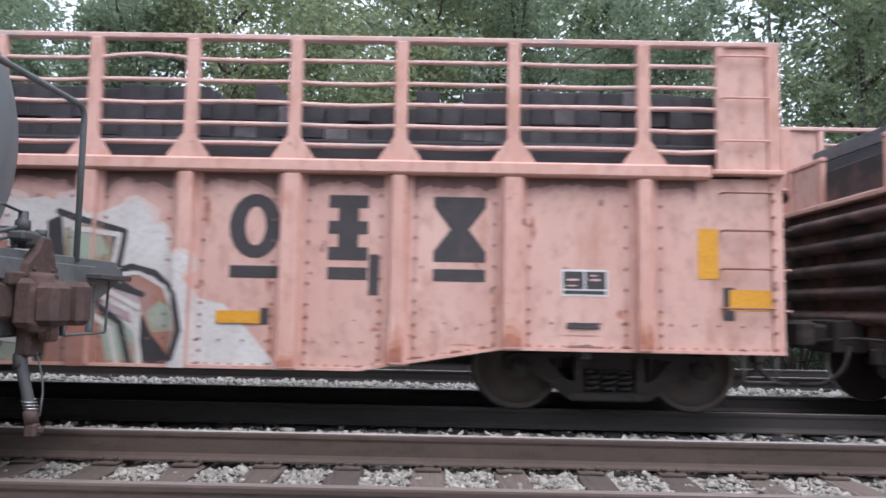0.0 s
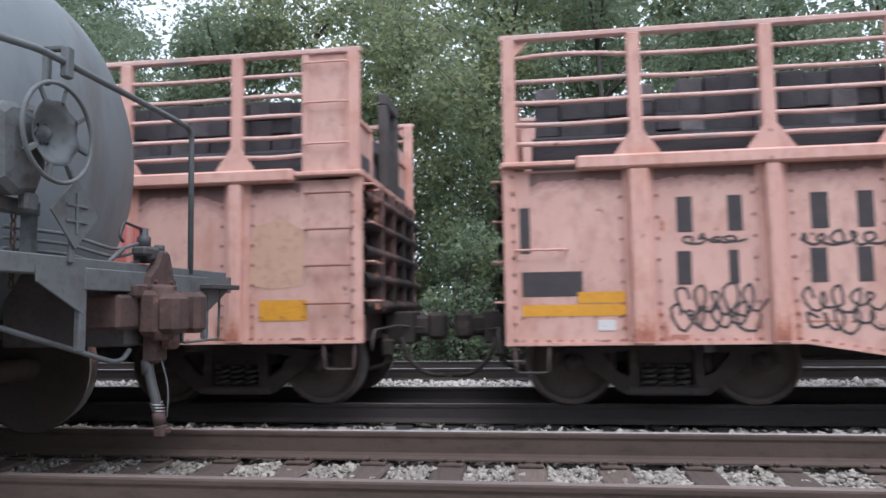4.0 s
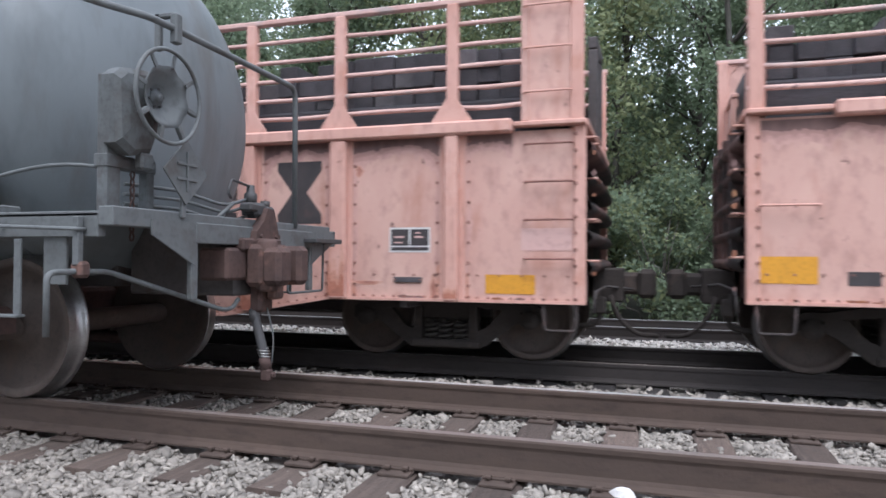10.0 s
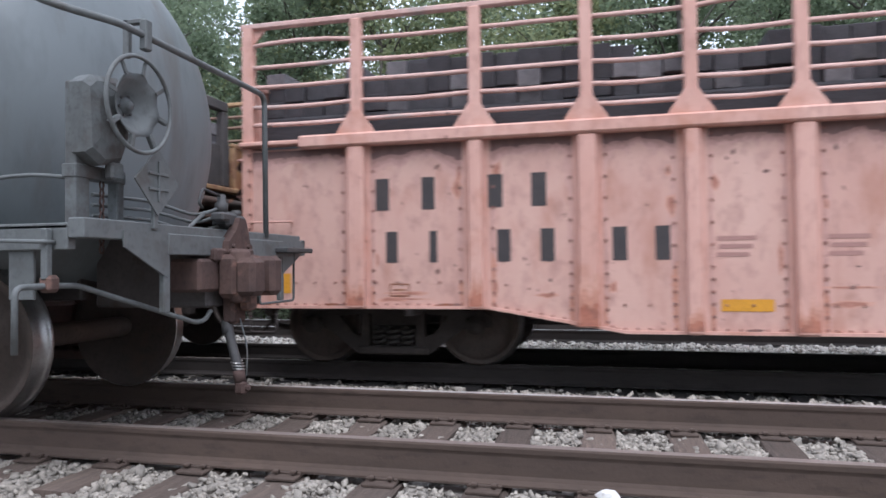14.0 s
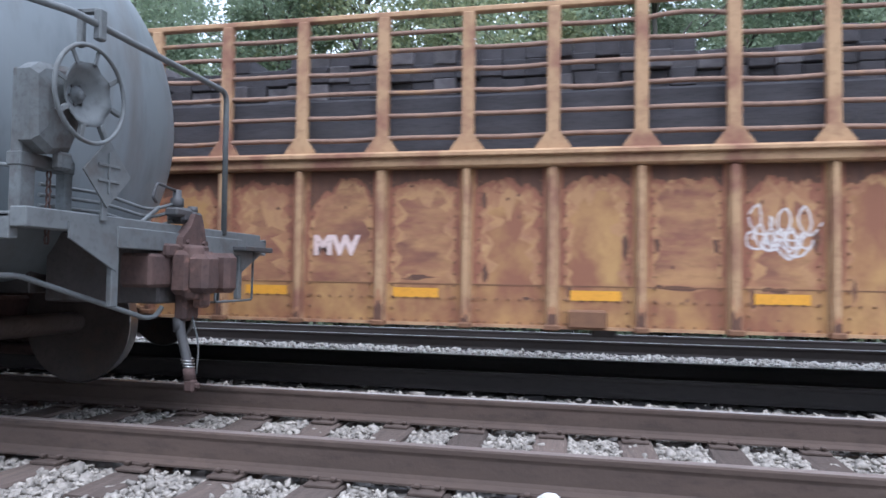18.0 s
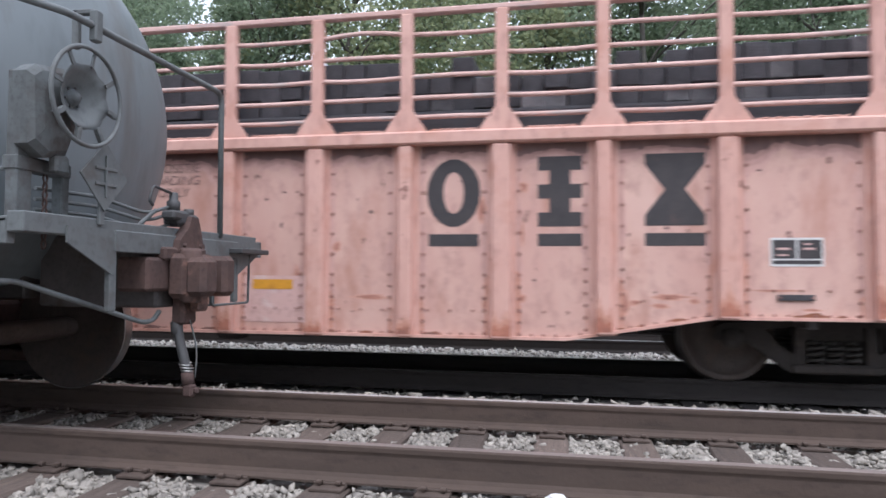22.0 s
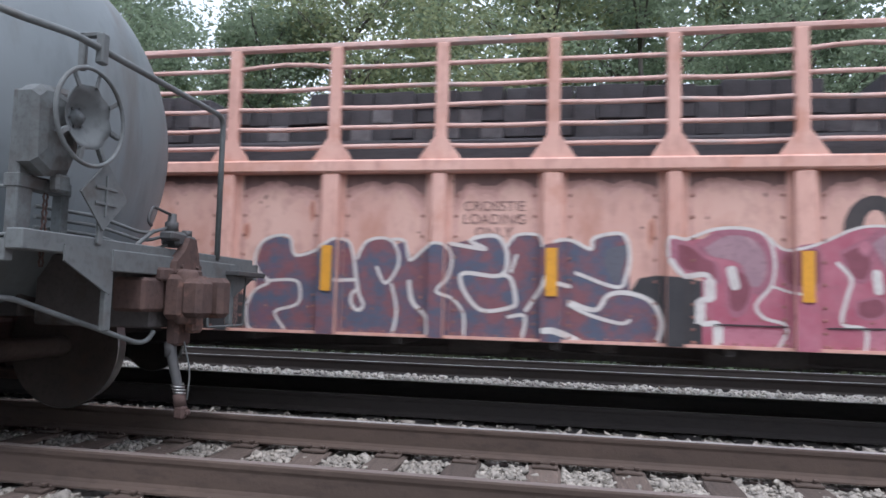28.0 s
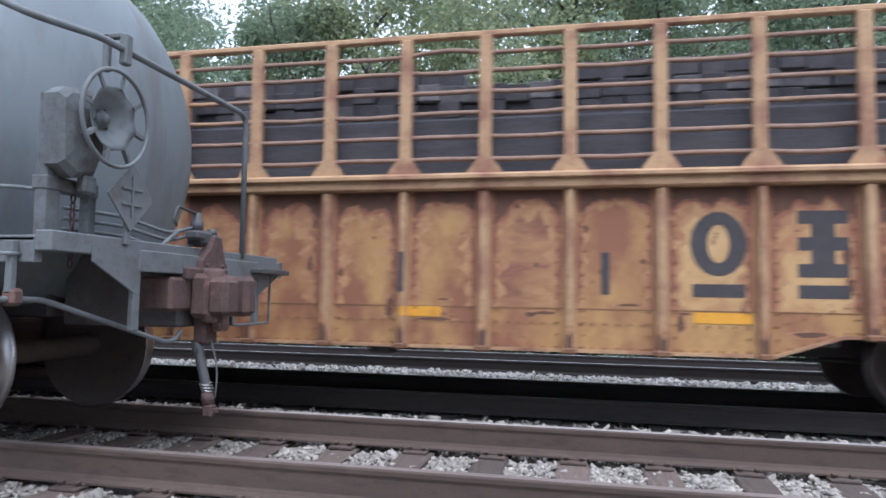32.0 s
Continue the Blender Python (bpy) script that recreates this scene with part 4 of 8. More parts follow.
    part("lever_bracket", Shape().box(lx - 0.04, lx + 0.04, ly + 0.17, ly + 0.25, 0.84, 0.93, 0.02), RUST, lp)
    part("lever_hanger", Shape().box(lx - 0.02, lx + 0.02, ly + 0.17, ly + 0.21, 0.90, zd - 0.02, 0.005), GREY, lp)
    # sill steps
    for sy in (-1, 1):
        xa, xb = ex - 0.93, ex - 0.60
        st = Shape()
        yy = sy * 1.44
        for a in (xa, xb):
            st.box(a - 0.025, a + 0.025, yy - 0.008, yy + 0.008, 0.63, 1.05, 0.004)
        st.box(xa - 0.025, xb + 0.025, yy - 0.03, yy + 0.03, 0.62, 0.636, 0.004)
        part("sill_step", st, GREY, car, "grey steel step under the sill")
        part("hanger_plate", Shape().box(ex - 0.49, ex - 0.33, sy * 1.38, sy * 1.36, 0.80, zd - 0.1, 0.004), GREY, car)
        part("grab_iron", Shape().tube(bend([(ex - 0.75, sy * 1.40, zd - 0.07), (ex - 0.75, sy * 1.47, zd - 0.07), (ex - 0.18, sy * 1.47, zd - 0.09), (ex - 0.18, sy * 1.40, zd - 0.09)], 0.03), 0.011, 7), GREY, car)
    # drop handle below the end sill
    part("drop_handle", Shape().tube(bend([(ex + 0.01, 0.95, zd - 0.06), (ex + 0.01, 0.94, zd - 0.51), (ex + 0.01, 0.37, zd - 0.51), (ex + 0.01, 0.38, zd - 0.06)], 0.03), 0.010, 7), GRIMY, car)
    # round reservoir and conduit beside the tank
    rs = Shape().lathe([(-0.5, 0.0), (-0.48, 0.12), (-0.4, 0.2), (-0.3, 0.22), (0.3, 0.22), (0.4, 0.2), (0.48, 0.12), (0.5, 0.0)], (ex - 1.62, -1.22, zd + 0.28), "x", 24)
    part("air_reservoir", rs, GREY, car, "grey rounded air reservoir on the platform")
    part("conduit", Shape().tube([(ex - 1.1 + 0.11 * k, -1.28 + 0.02 * k, zd + 0.20 + 0.10 * math.sin(k / 9 * math.pi * 0.9)) for k in range(9)], 0.012, 7), GREY, car)
    # two trucks
    r = 0.475
    meshes = wheelset_meshes(r)
    frames = side_frame(1.75, r).mesh("side_frame", RUST), spring_shape(0).mesh("spring_pack", RUST)
    for x in (-4.93, -12.2):
        truck(car, x, 1.76, r, GAUGE, meshes, RUST, frames)
    return car


tank_car()


# ---------------------------------------------------------------- gondolas
POSTS = [1.36, 2.64, 3.75, 4.72, 5.68, 6.63, 7.60]
POSTS = POSTS + [L - p for p in POSTS[::-1]]
POSTS_F = [1.33, 2.53, 3.62, 4.78, 5.92, 7.05, 8.17, 9.30, 10.43, 11.51, 12.64, 13.84, 15.10]
POSTS_A = [1.30, 2.52, 3.66, 4.60, 5.57, 6.52, 7.49, 8.68, 9.65, 10.62, 11.65, 12.70, 13.81, 15.09]
POSTS_Y = [1.50, 2.29, 3.05, 3.87, 4.72, 5.59, 6.47, 7.35, 8.19, 9.01, 9.83, 10.66, 11.50, 12.37, 13.25, 14.07, 14.86]
SIDE = 1.52
TRUCK_X, TRUCK_BASE, WHEEL_R = 1.58, 1.86, 0.455


def sill_line(x, ends, belly):
    """Bottom edge of the fish-bellied side; the deeper one starts its slope sooner."""
    d = min(x, L - x)
    a, b = (2.75, 4.1) if belly < 0.5 else (3.42, 4.0)
    return ends if d < a else belly if d > b else ends + (belly - ends) * (d - a) / (b - a)


def clip(poly, x0, x1):
    for sign, lim in ((1, x0), (-1, -x1)):
        out = []
        for i, p in enumerate(poly):
            q = poly[(i + 1) % len(poly)]
            a, b = sign * p[0] - lim, sign * q[0] - lim
            if a >= 0:
                out.append(p)
            if a * b < 0:
                t = a / (a - b)
                out.append((p[0] + (q[0] - p[0]) * t, p[1] + (q[1] - p[1]) * t))
        poly = out
        if len(poly) < 3:
            return []
    return poly


class Car:
    def __init__(self, kind, straight=False, posts=None):
        self.kind = kind
        pink = kind == "pink"
        self.posted = straight and posts is None   # end braced by upright posts
        self.posts = posts or (POSTS if pink else POSTS_Y)
        self.pw, self.pd, self.flange = (0.095, 0.10, 0.045) if pink else (0.046, 0.09, 0.018)
        self.ends, self.belly = (0.70, 0.70) if straight else (0.66, 0.435) if pink else (0.74, 0.55)
        self.chord = (2.345, 2.48) if pink else (2.11, 2.28)
        self.top = 3.71 if pink else 3.70
        self.bars = (2.635, 2.835, 3.05, 3.265, 3.485) if pink else (2.43, 2.66, 2.90, 3.12, 3.33, 3.51)
        self.paint, self.post_paint = (PINK, PINK_POST) if pink else (YELLOW, YELLOW_POST)
        # darker colour for the ends, gate centre and corner steps
        self.blackish = DARK_PINK if pink else DARK_YELLOW

    def build(self):
        colour = "faded pink" if self.kind == "pink" else "rusty yellow"
        car = thing("gondola", pose(0, CAR_Y, ZM), colour + " steel gondola car with slatted side extensions", "gondola car", "train of tie gondolas")
        P, Q = self.paint, self.post_paint
        c0, c1 = self.chord
        for sy in (-1, 1):
            y = sy * SIDE
            xs = [0, 2.75, 4.1, L - 4.1, L - 2.75, L] if self.belly < 0.5 else [0, 3.42, 4.0, L - 4.0, L - 3.42, L]
            low = [(x, sill_line(x, self.ends, self.belly)) for x in xs]
            # side sheet
            part("side_sheet", Shape().slab(low + [(L, c0 + 0.02), (0, c0 + 0.02)], y - sy * 0.014, y - sy * 0.004), P, car, "dented riveted side sheet")
            # sill strip along the bottom edge
            s = Shape()
            for (xa, za), (xb, zb) in zip(low, low[1:]):
                s.slab([(xa, za), (xb, zb), (xb, zb + 0.03), (xa, za + 0.03)], y - sy * 0.02, y + sy * 0.03)
            part("side_sill", s, Q, car)
            # top chord, lower at the ends
            ch = Shape().box(0.72, L - 0.72, y - sy * 0.05, y + sy * 0.115, c0, c1, 0.02)
            part("top_chord", ch, Q, car, "flanged top chord")
            for e0, e1 in ((0.0, 0.71), (L - 0.71, L)):
                part("chord_end", Shape().box(e0, e1, y - sy * 0.05, y + sy * 0.09, c0 + 0.05, c0 + 0.10, 0.012), Q, car)
            if self.kind != "pink":
                part("chord_flange", Shape().box(0.0, L, y + sy * 0.117, y + sy * 0.16, c1 - 0.07, c1 - 0.02, 0.012), Q, car)
            for i, x in enumerate(self.posts):
                w = self.pw * (1.0 if i % 2 == 0 else 0.78)
                z0 = sill_line(x, self.ends, self.belly)
                s = Shape().box(x - w, x + w, y, y + sy * self.pd, z0, c0, 0.022)
                s.box(x - w - self.flange, x + w + self.flange, y - sy * 0.002, y + sy * 0.012, z0, c0, 0.004)
                part("side_post", s, Q, car)
                if self.kind != "pink":
                    part("post_foot", Shape().box(x - w - 0.03, x + w + 0.03, y + sy * 0.02, y + sy * (self.pd + 0.035), z0 - 0.012, z0 + 0.045, 0.012), RIVET_Y, car, "dark rusted foot bracket")
                # stake of the extension with its flared foot
                s = Shape().box(x - 0.062, x + 0.062, y - sy * 0.03, y + sy * 0.06, c1, self.top - 0.02, 0.012)
                a, b = (0.21, 0.235) if self.kind == "pink" else (0.17, 0.17)
                s.slab([(x - a, c1 - 0.01), (x + a, c1 - 0.01), (x + a, c1 + 0.02), (x + 0.06, c1 + b), (x - 0.06, c1 + b), (x - a, c1 + 0.02)], y + sy * 0.055, y + sy * 0.072)
                part("stake", s, Q, car)
            part("top_rail", Shape().box(0.0, L, y - sy * 0.04, y + sy * 0.05, self.top - 0.03, self.top + 0.03, 0.012), BAR_P if self.kind == "pink" else Q, car)
            for k, z in enumerate(self.bars):
                rng = random.Random(k * 7 + sy)
                pts, r = [], 0.025
                xa, xb = (0.0, L - 0.60) if sy < 0 else (0.60, L)
                knots = [xa] + [q for q in self.posts if xa + 0.1 < q < xb - 0.1] + [xb]
                for a, b in zip(knots, knots[1:]):
                    sag = rng.choice((0.0, -0.006, -0.012, 0.006, -0.018)) if k < len(self.bars) - 1 else rng.choice((0.0, 0.0, -0.01, 0.045))
                    for i in range(4):
                        pts.append((a + (b - a) * i / 4, y + sy * 0.01, z + sag * math.sin(math.pi * i / 4) + rng.uniform(-0.002, 0.002)))
                pts.append((xb, y + sy * 0.01, z))
                part("slat_bar", Shape().tube(pts, r, 6), BAR_P if self.kind == "pink" else BAR_Y, car)
            # corner posts
            for xe in (0.0, L):
                e = 1 if xe == 0 else -1
                part("corner_post", Shape().box(xe, xe + e * 0.12, y - sy * 0.07, y + sy * 0.02, self.ends, c0 + 0.05, 0.012), Q, car)
                part("corner_stake", Shape().box(xe + e * 0.02, xe + e * 0.15, y - sy * 0.05, y + sy * 0.05, c1 - 0.04, self.top, 0.012), Q, car)
                part("corner_brace", Shape().slab([(xe + e * 0.15, self.top - 0.03), (xe + e * 0.30, self.top - 0.03), (xe + e * 0.15, self.top - 0.18)], y - 0.01, y + 0.01), Q, car)
        # ladder panel at the right-hand end of the near side, and its mate at the other corner
        for sy, xe, e in ((-1, L, -1), (1, 0.0, 1)):
            y = sy * (SIDE + 0.012)
            s = Shape().box(xe + e * 0.10, xe + e * 0.58, y - 0.008, y + 0.008, c1 - 0.03, self.top - 0.03, 0.004)
            s.box(xe + e * 0.56, xe + e * 0.64, y - 0.03, y + 0.045 * -sy, c1 - 0.03, self.top, 0.01)
            pn = part("ladder_panel", s, P if self.kind == "pink" else RUSTED, car, "plain sheet panel behind the ladder rungs")
            if self.kind != "pink":
                part("ladder_stile", Shape().box(xe + e * 0.60, xe + e * 0.68, sy * SIDE, sy * (SIDE + 0.06), self.ends + 0.01, c0, 0.012), Q, car)
            for z in (2.73, 3.16, 3.58):
                part("rung", Shape().tube(bend([(xe + e * 0.60, y, z), (xe + e * 0.60, y + sy * 0.07, z), (xe + e * 0.14, y + sy * 0.07, z), (xe + e * 0.14, y, z)], 0.03), 0.011, 6), Q, pn)
        for sy in (-1, 1):
            for xe, e, zs in ((L, -1, (1.10, 1.48, 1.85, 2.22)), (0.0, 1, (1.58,) if self.kind == "pink" else (1.10, 1.60, 2.05))):
                for z in zs:
                    y = sy * SIDE
                    part("grab_iron", Shape().tube(bend([(xe + e * 0.60, y, z), (xe + e * 0.60, y + sy * 0.08, z), (xe + e * 0.12, y + sy * 0.08, z), (xe + e * 0.12, y, z)], 0.03), 0.011, 6), RIVET if self.kind == "pink" and e < 0 else Q, car)
                st = Shape().tube(bend([(xe + e * 0.42, sy * SIDE, self.ends + 0.05), (xe + e * 0.40, sy * SIDE, self.ends - 0.26), (xe + e * 0.10, sy * SIDE, self.ends - 0.26), (xe + e * 0.08, sy * SIDE, self.ends + 0.05)], 0.04), 0.014, 7)
                part("corner_step", st, self.blackish, car)
        # rivets beside the posts and along the foot of the near side
        s, rr = Shape(), 0.014 if self.kind == "pink" else 0.011
        for x in self.posts:
            for d in (-self.pw - 0.075, self.pw + 0.075):
                z = sill_line(x, self.ends, self.belly) + 0.05
                while z < c0 - 0.05:
                    s.box(x + d - rr, x + d + rr, -SIDE - 0.008, -SIDE + 0.006, z - rr, z + rr, 0.005)
                    z += 0.115 if z < 1.02 or self.kind != "pink" else 0.205
        x = 0.06
        while x < L:
            for off in (0.045, 0.27):
                z = sill_line(x, self.ends, self.belly) + off
                if off > 0.1 and self.kind == "pink" and round(x / 0.115) % 2:
                    continue
                s.box(x - 0.011, x + 0.011, -SIDE - 0.008, -SIDE + 0.006, z - 0.011, z + 0.011, 0.005)
            x += 0.115
        for x in (0.10, L - 0.10):
            z = self.ends + 0.05
            while z < c0:
                s.box(x - 0.016, x + 0.016, -SIDE - 0.035, -SIDE - 0.015, z - 0.016, z + 0.016, 0.006)
                z += 0.16
        tagged(part("rivets", s, RIVET if self.kind == "pink" else RIVET_Y, car), kind="stuff")
        # ends with pressed ribs
        for xe, e in ((0.0, 1), (L, -1)):
            part("end_sheet", Shape().box(xe + e * 0.09, xe + e * 0.11, -SIDE + 0.05, SIDE - 0.05, self.ends, c0 + 0.1, 0.004), self.blackish, car, "dark end sheet")
            for k in range(5):
                z = self.ends + 0.36 + k * (c0 - self.ends - 0.4) / 4.4
                s = Shape()
                n = 14
                v, f = [], []
                for i in range(n + 1):
                    yy = (-SIDE - 0.01) + i * (2 * SIDE + 0.02) / n
                    w = 0.6 + 0.4 * math.sin(math.pi * min(1, max(0, (i + 0.6) / (n + 1.2)))) ** 0.4
                    for a in range(7):
                        b = a / 6 * math.pi
                        v.append((xe + e * 0.09 - e * 0.20 * w * math.sin(b), yy, z + 0.085 * math.cos(b)))
                for i in range(n):
                    for a in range(6):
                        q = (i * 7 + a, i * 7 + a + 1, i * 7 + 8 + a, i * 7 + 7 + a)
                        f.append(q if e < 0 else q[::-1])
                s.add(v, f, True)
                part("end_rib", s, self.blackish, car)
            part("end_cap", Shape().box(xe - e * 0.02, xe + e * 0.14, -SIDE - 0.02, SIDE + 0.02, c0 + 0.04, c0 + 0.11, 0.012), Q, car)
            gate = part("end_gate", Shape().box(xe + e * 0.10, xe + e * 0.18, -SIDE + 0.05, -0.62, c1 + 0.56, c1 + 0.62, 0.012), Q, car, "low end gate with plain sheet wings")
            part("gate_rail", Shape().box(xe + e * 0.10, xe + e * 0.18, 0.62, SIDE - 0.05, c1 + 0.56, c1 + 0.62, 0.012), Q, gate)
            for yy in (-SIDE + 0.11, -0.68, 0.68, SIDE - 0.11):
                part("gate_post", Shape().box(xe + e * 0.10, xe + e * 0.18, yy - 0.05, yy + 0.05, c1 - 0.1, c1 + 0.558, 0.012), Q, gate)
            for ya, yb in ((-SIDE + 0.17, -0.74), (0.74, SIDE - 0.17)):
                part("gate_panel", Shape().box(xe + e * 0.13, xe + e * 0.15, ya, yb, c1 - 0.1, c1 + 0.555, 0.004), P, gate)
            part("gate_panel", Shape().box(xe + e * 0.15, xe + e * 0.19, -0.60, 0.60, c1 - 0.1, c1 + 0.42, 0.012), self.blackish, gate, "dark steel centre panel")
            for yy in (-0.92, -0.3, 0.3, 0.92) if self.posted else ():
                part("end_post", Shape().box(xe - e * 0.09, xe + e * 0.088, yy - 0.045, yy + 0.045, self.ends + 0.30, c0 + 0.03, 0.014), self.blackish, car)
            for k in range(4):
                z = self.ends + 0.42 + k * 0.4
                yy = -SIDE + 0.06
                part("end_rung", Shape().tube(bend([(xe + e * 0.09, yy, z), (xe - e * 0.10, yy, z), (xe - e * 0.10, yy + 0.42, z), (xe + e * 0.09, yy + 0.42, z)], 0.03), 0.012, 6), Q, car)
            part("uncoupling_lever", Shape().tube(bend([(xe - e * 0.06, -SIDE + 0.1, self.ends - 0.08), (xe - e * 0.08, -SIDE + 0.15, self.ends + 0.12), (xe - e * 0.12, -0.4, self.ends + 0.14), (xe - e * 0.4, -0.15, self.ends + 0.1)], 0.06), 0.014, 6), DARK, car)
            s = Shape()
            s.box(xe - e * 0.30, xe + e * 0.05, -0.30, 0.30, 0.62, 1.0, 0.02).box(xe - e * 0.62, xe - e * 0.2, -0.12, 0.12, 0.70, 0.95, 0.04).box(xe - e * 0.66, xe - e * 0.45, -0.2, 0.17, 0.66, 0.99, 0.05)
            part("coupler", s, CASTING, car, "dark cast coupler")
            hose = [(xe - e * 0.16, -0.34, 0.70), (xe - e * 0.24, -0.37, 0.46), (xe - e * 0.44, -0.33, 0.27), (xe - e * 0.67, -0.2, 0.25)]
            part("air_hose", Shape().tube(bend(hose, 0.16), 0.026, 8), CASTING, car, "black rubber brake hose")
            part("brake_rigging", Shape().tube(bend([(xe - e * 0.05, -0.75, 0.75), (xe - e * 0.08, -0.72, 0.42), (xe + e * 0.30, -0.60, 0.34)], 0.1), 0.03, 7).box(xe - e * 0.14, xe - e * 0.02, -0.80, -0.66, 0.52, 0.70, 0.02), CASTING, car)
            # dark steel portal that stands up in the middle of one end, and a sheet beside it
            if e < 0:
                pf = part("end_portal", Shape().box(xe - 0.09, xe + 0.02, -0.42, 0.30, c1 + 0.98, c1 + 1.12, 0.015), DARK, car, "dark steel portal frame on the car end")
                part("portal_post", Shape().box(xe - 0.09, xe + 0.02, -0.42, -0.26, c0 + 0.112, c1 + 0.978, 0.015), DARK, pf)
                part("portal_post", Shape().box(xe - 0.09, xe + 0.02, 0.15, 0.30, c0 + 0.112, c1 + 0.978, 0.015), DARK, pf)
                part("portal_plate", Shape().box(xe - 0.04, xe - 0.02, -0.255, 0.145, c0 + 0.112, c1 + 0.50, 0.006), DARK, pf)
                part("wing_sheet", Shape().box(xe - 0.16, xe - 0.13, 0.95, SIDE - 0.06, c1 - 0.05, c1 + 0.80, 0.006), P, gate)
        part("floor", Shape().box(0.1, L - 0.1, -SIDE + 0.02, SIDE - 0.02, self.ends + 0.30, self.ends + 0.36, 0.01), DARK, car)
        s = Shape().box(1.2, L - 1.2, -0.22, 0.22, self.ends - 0.26, self.ends + 0.09, 0.02)
        part("centre_sill", s, DARK, car)
        bearer = Shape().box(-0.05, 0.05, -SIDE + 0.05, SIDE - 0.05, -0.08, 0.085, 0.01).mesh("crossbearer", DARK)
        for k in range(9):
            part("crossbearer", bearer, DARK, car, at=pose(1.9 + k * 1.58, 0, self.ends))
        part("brake_cylinder", Shape().lathe([(-0.35, 0.0), (-0.35, 0.13), (0.25, 0.13), (0.3, 0.1), (0.35, 0.0)], (L * 0.45, -0.75, self.ends - 0.06), "x", 14), DARK, car)
        part("air_reservoir", Shape().lathe([(-0.5, 0.0), (-0.46, 0.15), (0.46, 0.15), (0.5, 0.0)], (L * 0.62, -0.7, self.ends - 0.08), "x", 14), DARK, car)
        part("brake_lever_guard", Shape().box(L * 0.52, L * 0.52 + 0.25, -1.2, -0.9, min(self.belly, self.ends) - 0.10, self.ends, 0.02), DARK, car)
        part("brake_rod", Shape().tube([(1.6, -0.4, 0.42), (L * 0.45, -0.7, self.ends - 0.12), (L - 1.6, -0.4, 0.42)], 0.016, 6), DARK, car)
        for x in (TRUCK_X, L - TRUCK_X):
            truck(car, x, TRUCK_BASE, WHEEL_R, WIDE, WHEELS, DARK, FRAMES)
        return car


WHEELS = wheelset_meshes(WHEEL_R)
FRAMES = side_frame(TRUCK_BASE, WHEEL_R).mesh("side_frame", CASTING), spring_shape(0).mesh("spring_pack", SPRING)


# ---------------------------------------------------------------- paint on the near side
def paint(car, spec, name, polys, mat, layer=0, label="", over=True):
    """Flat painted shapes in x and z, laid on the sheet and over the posts."""
    s = Shape()
    cuts = []
    for i, x in enumerate(spec.posts):
        w = spec.pw * (1.0 if i % 2 == 0 else 0.78)
        cuts.append((x - w - spec.flange, x - w, 0.012))
        cuts.append((x - w, x + w, spec.pd))
        cuts.append((x + w, x + w + spec.flange, 0.012))
    spans, last = [], 0.0
    for a, b, d in cuts:
        if a > last + 1e-6:
            spans.append((last, a, 0.0))
        spans.append((a, b, d))
        last = b
    spans.append((last, L, 0.0))
    for poly in polys:
        for a, b, d in spans:
            if d and not over:
                continue
            q = clip(poly, a, b)
            if len(q) < 3:
                continue
            y = (-SIDE - d - 0.0008 if d else -SIDE + 0.0032) - 0.002 * layer
            v = [(p[0], y, p[1]) for p in q]
            area = sum(q[i][0] * q[(i + 1) % len(q)][1] - q[(i + 1) % len(q)][0] * q[i][1] for i in range(len(q)))
            if area < 0:
                v = v[::-1]
            s.add(v, [tuple(range(len(v)))])
    return part(name, s, mat, car, label) if s.f else None


def rect(x0, x1, z0, z1):
    return [(x0, z0), (x1, z0), (x1, z1), (x0, z1)]


def stroke(points, width):
    """A thick brushed line as convex pieces with round joints."""
    out = []
    for (x0, z0), (x1, z1) in zip(points, points[1:]):
        d = math.hypot(x1 - x0, z1 - z0) or 1e-6
        ux, uz = (x1 - x0) / d * width / 2, (z1 - z0) / d * width / 2
        out.append([(x0 - uz, z0 + ux), (x0 + uz, z0 - ux), (x1 + uz, z1 - ux), (x1 - uz, z1 + ux)])
    for x, z in points:
        out.append([(x + width / 2 * math.cos(k * math.pi / 5), z + width / 2 * math.sin(k * math.pi / 5)) for k in range(10)])
    return out


def curve(points, n=6):
    """A smooth line through the points."""
    out = []
    p = [points[0], *points, points[-1]]
    for a, b, c, d in zip(p, p[1:], p[2:], p[3:]):
        for i in range(n):
            t = i / n
            out.append(tuple(0.5 * (2 * b[k] + (c[k] - a[k]) * t + (2 * a[k] - 5 * b[k] + 4 * c[k] - d[k]) * t * t + (3 * b[k] - a[k] - 3 * c[k] + d[k]) * t ** 3) for k in (0, 1)))
    return out + [points[-1]]


def ring(cx, cz, rx, rz, width):
    pts = [(cx + rx * math.cos(k * math.pi / 9), cz + rz * math.sin(k * math.pi / 9)) for k in range(19)]
    inner = [(cx + (rx - width) * math.cos(k * math.pi / 9), cz + (rz - width * 0.8) * math.sin(k * math.pi / 9)) for k in range(19)]
    return [[pts[k], pts[k + 1], inner[k + 1], inner[k]] for k in range(18)]


